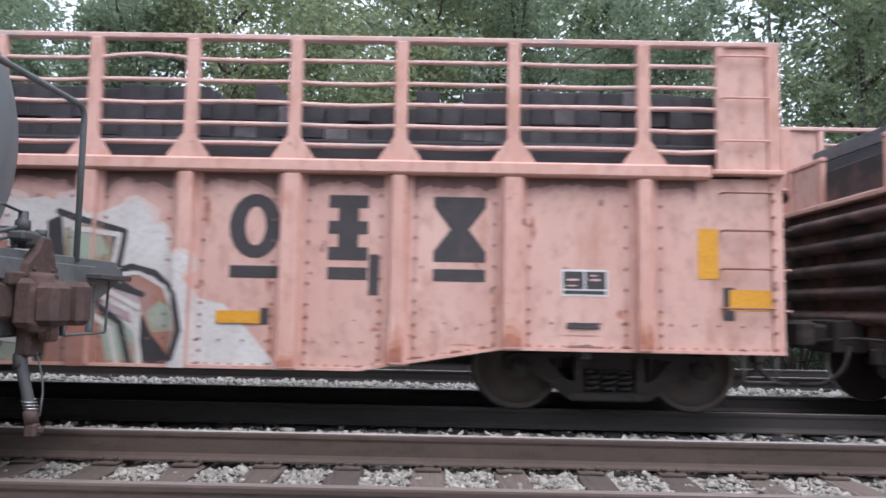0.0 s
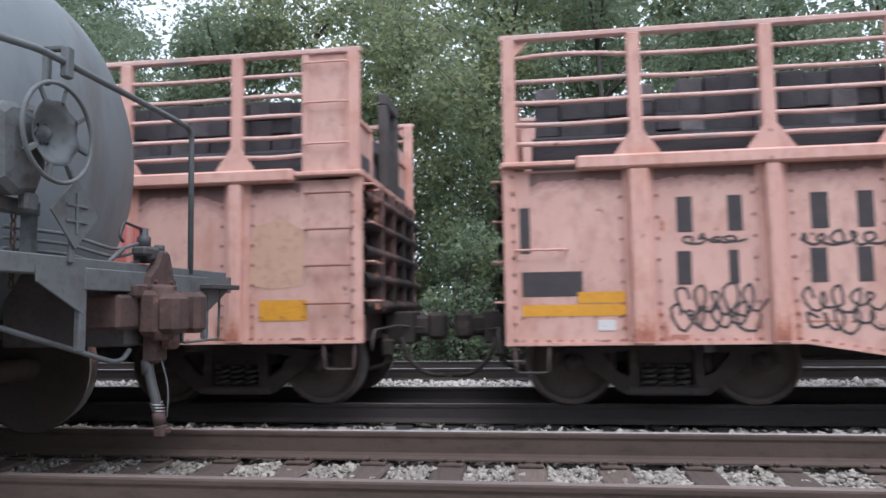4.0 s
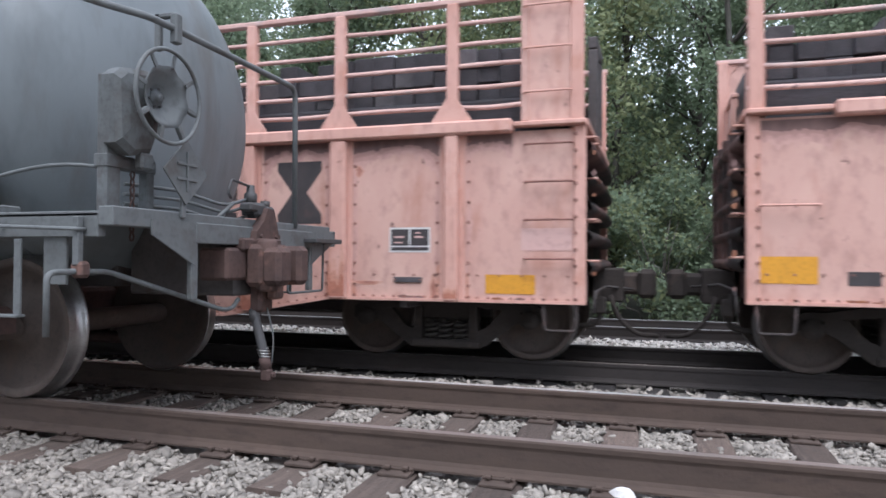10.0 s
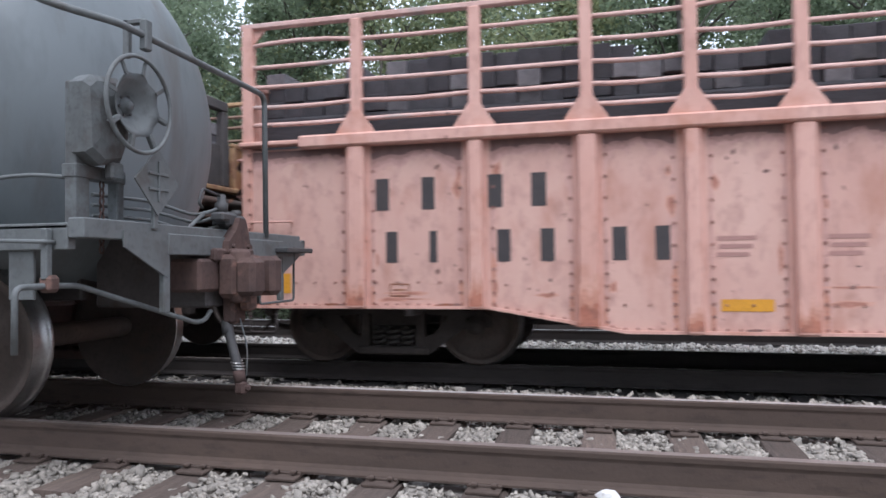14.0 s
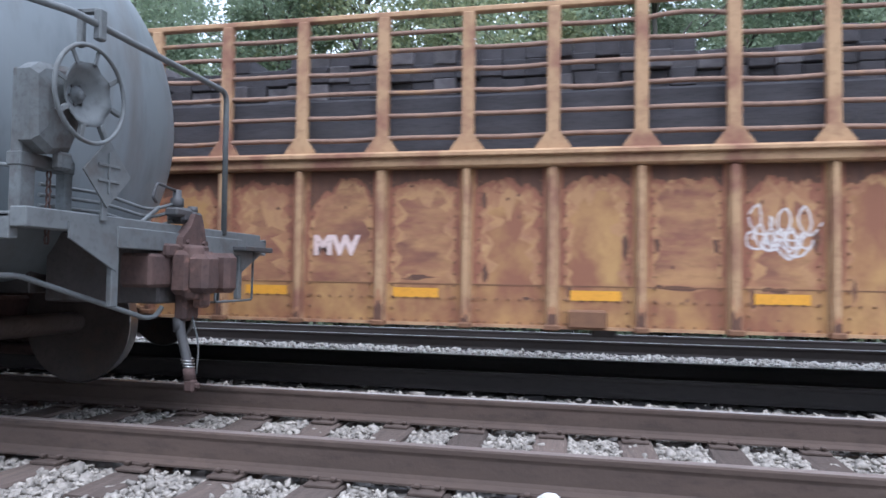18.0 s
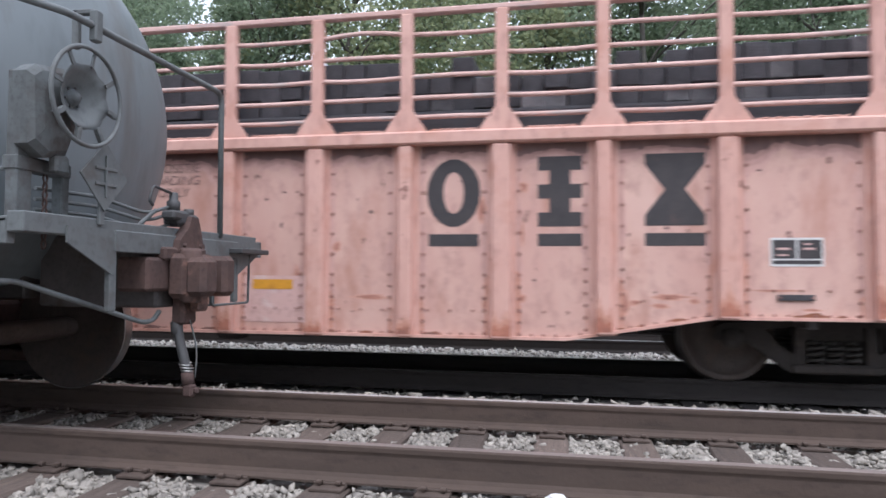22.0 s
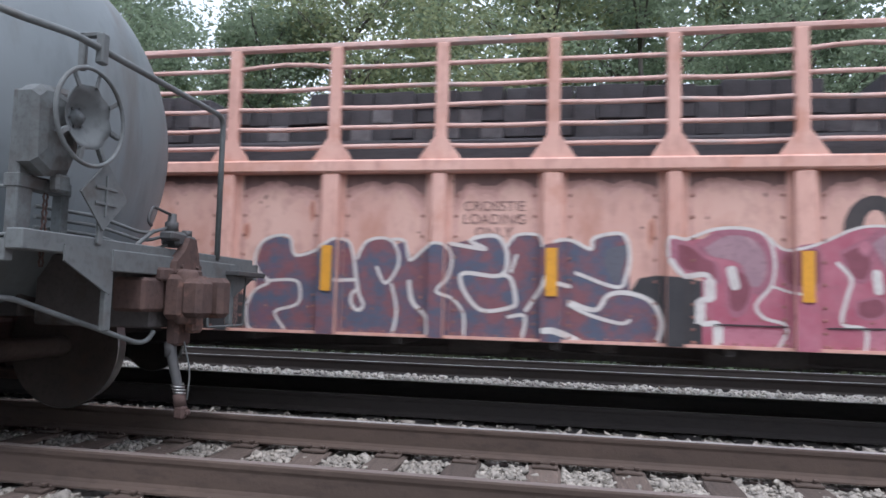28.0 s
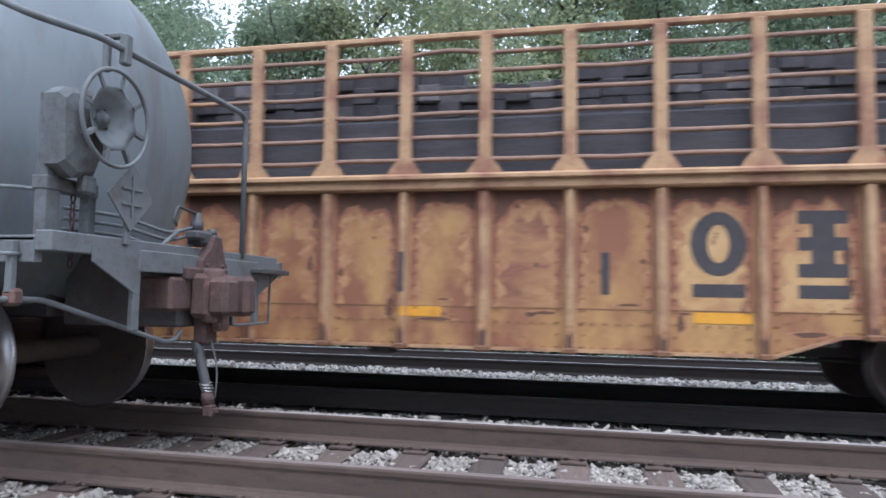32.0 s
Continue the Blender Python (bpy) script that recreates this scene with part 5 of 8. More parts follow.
def words(car, text, x, z, size, mat, label="", bold=0.0):
    """Stencilled writing on the side sheet."""
    cu = bpy.data.curves.new("stencil", "FONT")
    cu.body, cu.size, cu.align_x, cu.extrude, cu.offset = text, size, "CENTER", 0.001, bold
    tmp = new("stencil", cu)
    bpy.context.view_layer.update()
    me = bpy.data.meshes.new_from_object(tmp.evaluated_get(bpy.context.evaluated_depsgraph_get()))
    bpy.data.objects.remove(tmp)
    me.materials.clear()
    me.materials.append(mat)
    ob = part("stencilled_text", me, mat, car, label)
    ob.matrix_basis = pose(x, -SIDE - 0.0005, z, 90, 0, 0)
    return ob


def emblem(car, spec, xs, z0, z1, bar=True):
    """Three bold dark shapes, each with a bar below: a ring, a slotted block and an hourglass."""
    (a, aw), (b, bw), (c, cw) = xs
    h = z1 - z0
    paint(car, spec, "emblem_ring", ring(a, (z0 + z1) / 2, aw * 0.54, h / 2, aw * 0.33), BLACK, 1, "bold dark painted ring")
    t = h / 5
    paint(car, spec, "emblem_block", [rect(b - bw / 2, b + bw / 2, z1 - t, z1), rect(b - bw / 2, b + bw / 2, z0, z0 + t), rect(b - bw / 2, b + bw / 2, z0 + 2 * t, z1 - 2 * t),
                                      rect(b - 0.10, b + 0.10, z0 + t / 2, z1 - t / 2)], BLACK, 1, "bold dark painted block with slots")
    k = cw / 2
    m = (z0 + z1) / 2
    paint(car, spec, "emblem_hourglass", [[(c - k, z1), (c - k, z1 - 0.1), (c - 0.09, m), (c + 0.09, m), (c + k, z1 - 0.1), (c + k, z1)], [(c - 0.09, m), (c - k, z0 + 0.1), (c - k, z0), (c + k, z0), (c + k, z0 + 0.1), (c + 0.09, m)]],
          BLACK, 1, "bold dark painted hourglass")
    if bar:
        for x, w in xs:
            paint(car, spec, "emblem_bar", [rect(x - w / 2, x + w / 2, z0 - 0.19, z0 - 0.07)], BLACK, 1)


def char_bars(car, spec, items, z0, z1, mat=BLACK):
    """Painted characters as plain bars of their size."""
    for x, w in items:
        paint(car, spec, "character_bar", [rect(x - w * 0.28, x + w * 0.28, z0, z1)], mat, 1, "dark painted character bar")


def strip(car, spec, x0, x1, z0, z1, mat=AMBER, layer=2):
    paint(car, spec, "reflector_strip", [rect(x0, x1, z0, z1)], mat, layer, "amber reflective strip")


def test_panel(car, spec, x, z):
    """Small black notice panel with a white frame and a cross bar."""
    paint(car, spec, "notice_frame", [rect(x - 0.225, x + 0.225, z - 0.13, z + 0.13)], WHITE, 1, "white framed inspection notice")
    paint(car, spec, "notice_field", [rect(x - 0.205, x - 0.01, z - 0.06, z + 0.11), rect(x + 0.01, x + 0.205, z - 0.06, z + 0.11), rect(x - 0.205, x + 0.205, z - 0.11, z - 0.075)], BLACK, 2)
    paint(car, spec, "notice_bar", [rect(x - 0.17, x - 0.06, z + 0.02, z + 0.04), rect(x + 0.05, x + 0.15, z + 0.02, z + 0.04), rect(x - 0.17, x - 0.08, z - 0.035, z - 0.02), rect(x + 0.06, x + 0.12, z + 0.065, z + 0.08)], PALE, 3)
    # bolted dark plate below it
    if spec.kind == "pink":
        dark = part("label_plate", Shape().box(x - 0.17, x + 0.14, -SIDE - 0.016, -SIDE - 0.001, z - 0.44, z - 0.385, 0.006), LOAD, car, "dull dark metal plate")
        for d in (-0.15, 0.12):
            part("bolt", Shape().box(x + d - 0.009, x + d + 0.009, -SIDE - 0.024, -SIDE - 0.014, z - 0.421, z - 0.403, 0.004), RIVET, dark)


def small_lines(car, spec, x, z, w, n, mat=FAINT, gap=0.075):
    for k in range(n):
        paint(car, spec, "faded_line", [rect(x - w / 2 + 0.02 * (k % 2), x + w / 2 - 0.03 * (k % 3), z - k * gap, z - k * gap + 0.04)], mat, 1)


def clamped(spec, polys):
    return [[(x, max(z, sill_line(x, spec.ends, spec.belly) + 0.006)) for x, z in p] for p in polys]


def letter_mass(car, spec, name, fill, top):
    """One sprayed mass under an uneven upper edge."""
    base = spec.ends + 0.006
    paint(car, spec, name + "_fill", [[(p[0], base), (q[0], base), q, p] for p, q in zip(top, top[1:]) if q[0] > p[0] + 0.004], SPRAY[fill], 2.0, fill + " sprayed letter mass")


def letter_edge(car, spec, name, layer, w, line):
    """A pale line that sets one fat letter off from the next."""
    paint(car, spec, name + "_line", clamped(spec, stroke(curve(line, 4), w)), SPRAY["white"], 2.6 + 0.1 * layer, "pale sprayed letter edge")


def mural(c, spec):
    """Angular overlapping letters in rust and moss on a white cloud, with dark masses and edges and pale inner lines."""
    laid = [0]

    def lay(name, polys, mat, label):
        paint(c, spec, name, clamped(spec, polys), SPRAY[mat], 1.2 + 0.055 * laid[0], label)
        laid[0] += 1

    def patch(mat, form):
        lay("mural_patch", [form], mat, "mottled " + mat + " sprayed patch")

    def edge(w, line):
        lay("mural_edge", stroke(line, w), "blackish", "dark sprayed edge")

    def gleam(w, line):
        lay("mural_line", stroke(line, w), "white", "pale inner line")

    patch("white", [(4.61, 1.4), (4.72, 1.62), (4.87, 1.79), (5.04, 1.84), (5.18, 2.02), (5.35, 2.05), (5.43, 1.87), (5.69, 1.89), (5.74, 2.06), (6.08, 2.08), (6.3, 2.04), (6.41, 1.86), (6.63, 2.04), (6.85, 2.07), (7.18, 2.03), (7.4, 1.85), (7.61, 1.93), (7.8, 2.06), (8.1, 2.04), (8.36, 2.04), (8.46, 1.86), (8.78, 1.89), (8.94, 2.03), (9.21, 2.08), (9.36, 2.02), (9.62, 1.86), (9.77, 1.93), (9.98, 2.02), (10.19, 2.02), (10.3, 1.82), (10.31, 1.47), (10.19, 0.44), (4.03, 0.44), (4.28, 0.73), (4.45, 0.89), (4.56, 1.23)])
    patch("white", [(9.85, 1.9), (10.01, 1.95), (10.18, 1.92), (10.24, 1.79), (10.4, 1.84), (10.43, 1.62), (10.56, 1.46), (10.64, 1.29), (10.78, 1.1), (11.02, 1.05), (11.18, 0.89), (11.37, 0.68), (11.58, 0.44), (9.8, 0.44)])
    patch("moss", [(5.18, 1.56), (5.74, 1.71), (5.88, 1.39), (6.41, 1.55), (6.85, 1.71), (7.31, 1.71), (7.39, 1.49), (7.61, 1.54), (7.98, 1.7), (8.19, 1.54), (8.67, 1.7), (8.93, 1.59), (8.94, 1.11), (9.44, 1.18), (9.5, 1.64), (9.96, 1.63), (9.94, 1.1), (10.06, 0.44), (5.05, 0.44)])
    patch("blackish", [(4.56, 1.12), (4.73, 1.14), (5.11, 0.44), (4.86, 0.44)])
    patch("mauve", [(4.73, 1.12), (5.01, 1.16), (5.19, 0.98), (5.41, 1.06), (5.49, 0.98), (5.19, 0.73), (5.16, 0.44), (5.05, 0.44), (4.82, 0.89)])
    patch("blackish", [(5.02, 1.62), (5.19, 1.68), (5.22, 1.34), (5.06, 1.28)])
    patch("moss", [(5.18, 1.64), (5.4, 1.73), (5.74, 1.75), (5.88, 1.22), (5.72, 1.17), (5.69, 1.33), (5.52, 1.35), (5.42, 0.95), (5.18, 1.23)])
    patch("jade", [(5.49, 1.47), (5.81, 1.5), (5.88, 1.22), (5.69, 1.2)])
    patch("mauve", [(5.01, 1.28), (5.24, 1.31), (5.41, 1.22), (5.3, 1.0), (5.04, 1.06)])
    patch("moss", [(5.18, 0.73), (5.47, 0.89), (5.69, 0.88), (5.87, 0.73), (6.01, 0.44), (5.17, 0.44)])
    patch("blackish", [(5.49, 1.34), (5.69, 1.36), (5.69, 0.95), (5.76, 0.79), (5.52, 0.94)])
    patch("blackish", [(5.75, 0.78), (6.13, 0.98), (6.16, 1.08), (6.53, 1.08), (6.32, 0.78), (6.09, 0.68), (6.12, 0.44), (6.0, 0.44), (5.9, 0.73)])
    patch("rust", [(5.91, 1.71), (6.36, 1.63), (6.38, 1.32), (6.13, 1.33), (5.97, 1.39), (5.87, 1.36)])
    patch("moss", [(5.69, 1.2), (5.88, 1.25), (6.02, 1.11), (6.16, 0.98), (5.98, 0.81), (5.8, 0.78), (5.72, 0.95)])
    patch("mauve", [(5.83, 1.22), (6.08, 1.35), (6.2, 1.33), (6.16, 1.03), (5.99, 1.06)])
    patch("mauve", [(6.2, 1.3), (6.42, 1.33), (6.42, 1.1), (6.17, 1.08)])
    patch("rust", [(6.5, 1.76), (6.68, 1.78), (6.88, 1.6), (6.98, 1.38), (6.95, 1.22), (6.82, 1.06), (6.62, 1.0), (6.49, 1.17), (6.44, 1.39)])
    patch("mauve", [(6.52, 1.17), (6.63, 1.27), (6.87, 1.19), (6.82, 1.06), (6.64, 1.0)])
    patch("moss", [(6.93, 1.68), (7.31, 1.76), (7.31, 1.49), (7.38, 1.16), (7.06, 1.06), (7.01, 1.38)])
    patch("rust", [(7.02, 1.38), (7.25, 1.49), (7.37, 1.18), (7.07, 1.07)])
    patch("rust", [(6.12, 0.44), (6.1, 0.66), (6.32, 0.78), (6.54, 1.06), (6.62, 0.84), (6.84, 0.73), (7.08, 0.73), (7.2, 0.44)])
    patch("moss", [(6.25, 0.8), (6.53, 1.03), (6.58, 0.73), (6.32, 0.66)])
    patch("moss", [(6.64, 0.81), (6.85, 0.89), (6.91, 0.73), (6.76, 0.57), (6.73, 0.44), (6.66, 0.44)])
    patch("blackish", [(6.73, 0.98), (7.02, 1.18), (7.09, 1.04), (7.4, 1.16), (7.43, 1.04), (7.2, 0.75), (6.87, 0.77)])
    patch("white", [(6.57, 0.98), (6.68, 1.03), (6.82, 1.0), (6.91, 0.89), (6.73, 0.77), (6.6, 0.84)])
    patch("rust", [(7.2, 0.75), (7.44, 1.03), (7.55, 1.0), (7.57, 0.76), (7.86, 0.68), (7.88, 0.44), (7.22, 0.44)])
    patch("rust", [(7.55, 1.54), (8.01, 1.78), (8.18, 1.57), (7.97, 1.06), (7.76, 1.03), (7.63, 1.16), (7.58, 1.38)])
    patch("jade", [(7.58, 1.41), (7.71, 1.46), (8.08, 1.39), (7.98, 1.22), (7.71, 1.27)])
    patch("mauve", [(7.73, 1.22), (7.98, 1.27), (7.93, 1.04), (7.78, 1.03)])
    patch("blackish", [(7.57, 1.03), (7.78, 1.01), (7.82, 0.89), (7.7, 0.79), (7.57, 0.81)])
    patch("mauve", [(8.19, 1.43), (8.25, 1.59), (8.46, 1.67), (8.66, 1.72), (8.67, 1.27), (8.64, 1.11), (8.39, 1.03), (8.34, 1.19), (8.16, 1.22)])
    patch("rust", [(8.43, 1.67), (8.66, 1.72), (8.66, 1.32), (8.63, 1.11), (8.44, 1.05), (8.43, 1.38)])
    patch("blackish", [(8.34, 1.0), (8.64, 1.05), (8.66, 0.89), (8.52, 0.78), (8.39, 0.92)])
    patch("moss", [(7.88, 0.68), (7.86, 0.87), (8.34, 0.88), (8.52, 0.76), (8.86, 0.89), (8.89, 0.68), (9.11, 0.67), (9.16, 0.44), (7.9, 0.44)])
    patch("jade", [(8.43, 0.67), (8.89, 0.82), (9.12, 0.66), (9.09, 0.47), (8.87, 0.47), (8.64, 0.6)])
    patch("white", [(8.2, 0.51), (8.25, 0.57), (8.36, 0.52), (8.44, 0.44), (8.22, 0.44)])
    patch("rust", [(8.75, 1.62), (8.92, 1.64), (8.88, 1.19), (8.79, 1.05), (8.76, 0.89), (8.68, 0.92)])
    patch("mauve", [(8.92, 1.13), (9.39, 1.16), (9.44, 0.95), (8.96, 0.83), (8.88, 0.97)])
    patch("rust", [(9.25, 1.15), (9.39, 1.16), (9.44, 0.95), (9.17, 0.88), (9.3, 1.05)])
    patch("blackish", [(8.96, 0.82), (9.49, 0.89), (9.51, 0.78), (9.31, 0.67), (9.29, 0.44), (9.18, 0.44), (9.13, 0.68), (8.96, 0.71)])
    patch("blackish", [(9.25, 1.83), (9.39, 1.9), (9.47, 1.26), (9.29, 1.24)])
    patch("moss", [(9.43, 1.77), (9.77, 1.8), (9.98, 1.69), (9.88, 1.1), (9.74, 0.97), (9.74, 0.89), (9.49, 0.89), (9.44, 1.16)])
    patch("jade", [(9.44, 1.74), (9.76, 1.77), (9.87, 1.53), (9.56, 1.41)])
    patch("mauve", [(9.47, 1.39), (9.71, 1.4), (9.72, 1.15), (9.47, 1.15)])
    patch("rust", [(9.31, 0.65), (9.51, 0.79), (9.74, 0.92), (9.94, 0.82), (10.03, 0.58), (10.05, 0.44), (9.3, 0.44)])
    patch("mauve", [(9.69, 1.27), (9.85, 1.26), (10.19, 1.12), (10.16, 0.84), (9.91, 0.96), (9.77, 0.96)])
    patch("rust", [(9.99, 1.29), (10.13, 1.34), (10.34, 1.26), (10.54, 1.07), (10.6, 0.8), (10.51, 0.53), (10.34, 0.69), (10.24, 0.91), (10.18, 1.12), (10.07, 1.18)])
    patch("jade", [(10.25, 0.95), (10.4, 1.07), (10.57, 0.96), (10.57, 0.79), (10.33, 0.76)])
    patch("jade", [(9.8, 0.89), (10.03, 0.88), (10.19, 0.73), (10.19, 0.44), (9.92, 0.44)])
    patch("blackish", [(10.22, 0.95), (10.33, 0.74), (10.52, 0.53), (10.46, 0.44), (10.22, 0.44)])
    edge(0.07, [(5.0, 1.61), (5.18, 1.7), (5.46, 1.78), (5.74, 1.82)])
    edge(0.08, [(5.88, 1.8), (6.24, 1.71), (6.46, 1.8), (6.63, 1.84), (6.85, 1.81), (7.31, 1.86)])
    edge(0.06, [(7.39, 1.63), (7.72, 1.76), (8.01, 1.91), (8.24, 1.62), (8.02, 1.03)])
    edge(0.05, [(6.46, 1.77), (6.42, 1.44), (6.49, 1.17), (6.62, 1.0), (6.82, 1.03), (7.01, 1.27), (6.98, 1.44), (6.85, 1.66)])
    edge(0.07, [(8.31, 1.62), (8.36, 1.81), (8.68, 1.83), (8.73, 1.75), (8.94, 1.73)])
    edge(0.06, [(9.36, 1.93), (9.51, 1.88), (10.02, 1.74), (9.95, 1.21), (10.22, 1.13)])
    edge(0.05, [(8.97, 1.21), (9.47, 1.25)])
    edge(0.06, [(4.66, 1.14), (5.06, 1.18)])
    edge(0.05, [(5.31, 1.0), (5.19, 0.73), (5.18, 0.44)])
    edge(0.05, [(5.74, 1.78), (5.9, 1.28)])
    edge(0.06, [(9.93, 1.34), (10.1, 1.4), (10.34, 1.34), (10.56, 1.13), (10.63, 0.8), (10.56, 0.53)])
    edge(0.06, [(9.71, 1.29), (9.8, 1.01), (10.02, 0.85), (10.13, 0.45)])
    edge(0.05, [(9.93, 1.73), (9.93, 1.29), (10.18, 1.14)])
    gleam(0.05, [(5.26, 1.73), (5.74, 1.75), (5.89, 1.28)])
    gleam(0.04, [(5.94, 1.72), (6.36, 1.63)])
    gleam(0.05, [(6.93, 1.7), (7.31, 1.75), (7.35, 1.6)])
    gleam(0.045, [(6.68, 1.77), (6.93, 1.55), (6.98, 1.27), (6.79, 1.06)])
    gleam(0.03, [(6.67, 1.4), (6.86, 1.52), (6.87, 1.22), (6.67, 1.4)])
    gleam(0.05, [(7.55, 1.54), (8.01, 1.77), (8.19, 1.57), (7.94, 1.06)])
    gleam(0.05, [(8.44, 1.75), (8.67, 1.74), (8.69, 1.27)])
    gleam(0.05, [(8.75, 1.64), (8.92, 1.67), (8.85, 0.68), (9.13, 0.66), (9.18, 0.44)])
    gleam(0.05, [(7.57, 0.8), (7.86, 0.68), (7.88, 0.44)])
    gleam(0.05, [(6.87, 0.78), (7.11, 0.76), (7.21, 0.44)])
    gleam(0.05, [(5.5, 0.92), (5.69, 0.89), (5.88, 0.68), (6.0, 0.44)])
    gleam(0.05, [(5.52, 1.34), (5.49, 0.98), (5.19, 0.76)])
    gleam(0.05, [(9.51, 1.76), (9.97, 1.71), (9.89, 1.16), (10.19, 1.0)])
    gleam(0.045, [(9.36, 0.68), (9.53, 0.75)])
    gleam(0.04, [(8.97, 1.16), (9.46, 1.2)])
    gleam(0.05, [(9.76, 0.92), (9.93, 0.79), (10.01, 0.44)])
    gleam(0.03, [(8.96, 0.87), (9.28, 1.05), (9.2, 1.13)])
    gleam(0.04, [(9.99, 1.32), (10.18, 1.34), (10.43, 1.21), (10.54, 0.96)])
    gleam(0.05, [(9.8, 1.12), (10.13, 0.96), (10.19, 0.73), (10.24, 0.45)])
    gleam(0.1, [(5.25, 1.64), (5.29, 1.63)])
    gleam(0.1, [(8.16, 1.27), (8.19, 1.14)])


def scribble(car, spec, x0, x1, z0, z1, n, mat, width, seed, name="scribble"):
    """A looping line of quick sprayed coils."""
    rng = random.Random(seed)
    zc, rz = (z0 + z1) / 2, (z1 - z0) / 2
    pts = []
    for i in range(n * 5 + 1):
        a = i * 2 * math.pi / 5
        f = i / (n * 5)
        k = 0.75 + 0.25 * math.sin(a * 0.37 + seed)
        pts.append((x0 + (x1 - x0) * f + max(rz * 0.6, 1.3 * (x1 - x0) / n / 2) * k * math.cos(a) + rng.uniform(-0.02, 0.02), zc + rz * k * math.sin(a) + rng.uniform(-0.03, 0.03)))
    paint(car, spec, name, stroke(curve(pts, 2), width), mat, 1, "thin sprayed scribble")


def outline_tag(car, spec):
    """Hollow letters in one thin quick line."""
    def trace(line, layer):
        paint(car, spec, "tag_outline", clamped(spec, stroke(curve(line, 4), 0.022)), BLACK, layer, "thin black sprayed outline")

    trace([(6.89, 1.43), (6.8, 1.46), (6.74, 1.62), (6.74, 1.82), (6.79, 1.86), (6.91, 1.77), (6.94, 1.91), (7.0, 2.0), (7.08, 1.98), (7.14, 1.86), (7.18, 1.69), (7.21, 1.54)], 1.0)
    trace([(7.16, 1.87), (7.26, 1.85), (7.41, 1.74), (7.46, 1.63), (7.42, 1.53), (7.32, 1.44), (7.48, 1.46), (7.59, 1.42), (7.61, 1.32), (7.54, 1.25)], 1.1)
    trace([(7.22, 1.34), (7.4, 1.35), (7.35, 1.25), (7.23, 1.33), (7.36, 1.12), (7.44, 0.91), (7.41, 0.72)], 1.2)
    trace([(6.89, 1.43), (6.81, 1.37), (6.83, 1.26), (6.97, 1.19)], 1.3)
    trace([(6.98, 1.29), (6.99, 1.0), (7.02, 0.72)], 1.4)
    trace([(7.5, 1.86), (7.62, 1.9), (7.8, 1.84), (7.94, 1.72), (7.98, 1.54), (7.96, 1.41)], 1.5)
    trace([(7.47, 1.23), (7.66, 1.14), (7.81, 0.99), (7.91, 0.82), (7.92, 0.72)], 1.6)
    trace([(7.73, 1.34), (7.81, 1.41), (7.96, 1.4), (8.09, 1.28), (8.19, 1.1), (8.21, 0.9), (8.14, 0.72)], 1.7)
    trace([(7.95, 1.72), (7.97, 1.88), (8.06, 1.93), (8.16, 1.85), (8.19, 1.71), (8.24, 1.52)], 1.8)
    trace([(8.22, 1.94), (8.31, 1.92), (8.38, 1.81), (8.43, 1.74), (8.53, 1.86), (8.6, 1.8), (8.64, 1.66), (8.64, 1.53), (8.56, 1.49), (8.78, 1.26), (8.88, 1.12), (8.9, 1.01), (8.84, 0.87)], 1.9)
    trace([(8.38, 1.38), (8.4, 1.13), (8.4, 0.9), (8.43, 0.72)], 2.0)
    trace([(8.14, 1.42), (8.25, 1.27), (8.37, 1.13)], 2.1)
    trace([(8.63, 1.76), (8.78, 1.82), (8.97, 1.9), (9.18, 1.9), (9.2, 1.84), (9.09, 1.52), (8.86, 1.53), (8.83, 1.44), (8.64, 1.53)], 2.2)
    trace([(8.78, 1.34), (8.89, 1.41), (9.02, 1.36), (9.11, 1.22), (9.06, 1.09), (8.99, 0.98)], 2.3)
    trace([(7.72, 1.73), (7.68, 1.63), (7.78, 1.64), (7.76, 1.54)], 2.4)


# ---------------------------------------------------------------- the train
pink, yellow, plain, wide = Car("pink"), Car("yellow"), Car("pink", True), Car("pink", True, POSTS_F)
base_pink, base_yellow, base_plain, base_wide = pink.build(), yellow.build(), plain.build(), wide.build()
short, sprayed = Car("pink"), Car("pink", False, POSTS_A)
base_sprayed = sprayed.build()
SPECS = {"d": yellow, "g": yellow, "b": plain, "f": wide, "c": short, "a": sprayed}
LEFT = {"z": 4.70, "a": -13.22, "b": -30.90, "c": -48.50, "d": -66.05, "e": -83.93, "f": -101.97, "g": -119.75}
cars = {}
for key in LEFT:
    src = base_yellow if key in "dg" else base_plain if key == "b" else base_wide if key == "f" else base_sprayed if key == "a" else base_pink
    first = key in "zadbf"
    m = pose(LEFT[key], CAR_Y, ZM)
    cars[key] = src if first else copy_thing(src, m)
    cars[key].matrix_basis = m


def body_length(car, spec, x0, x1):
    """A car whose body runs from x0 to x1: its sheets, rails and posts close up, its trucks move with the ends."""
    k = (x1 - x0) / L
    done = {}

    def visit(ob):
        if ob.matrix_basis == Matrix.Identity(4):
            if ob.data:
                if ob.data not in done:
                    done[ob.data] = ob.data.copy()
                    done[ob.data].transform(Matrix.Translation((x0, 0, 0)) @ Matrix.Diagonal((k, 1, 1, 1)))
                ob.data = done[ob.data]
            for child in ob.children:
                visit(child)
        else:
            ob.matrix_basis = Matrix.Translation((ob.matrix_basis.translation.x * (k - 1) + x0, 0, 0)) @ ob.matrix_basis

    for child in car.children:
        visit(child)
    spec.posts = [x0 + k * p for p in spec.posts]


body_length(cars["b"], plain, 0.14, 16.26)
body_length(cars["c"], short, 0.19, 16.33)


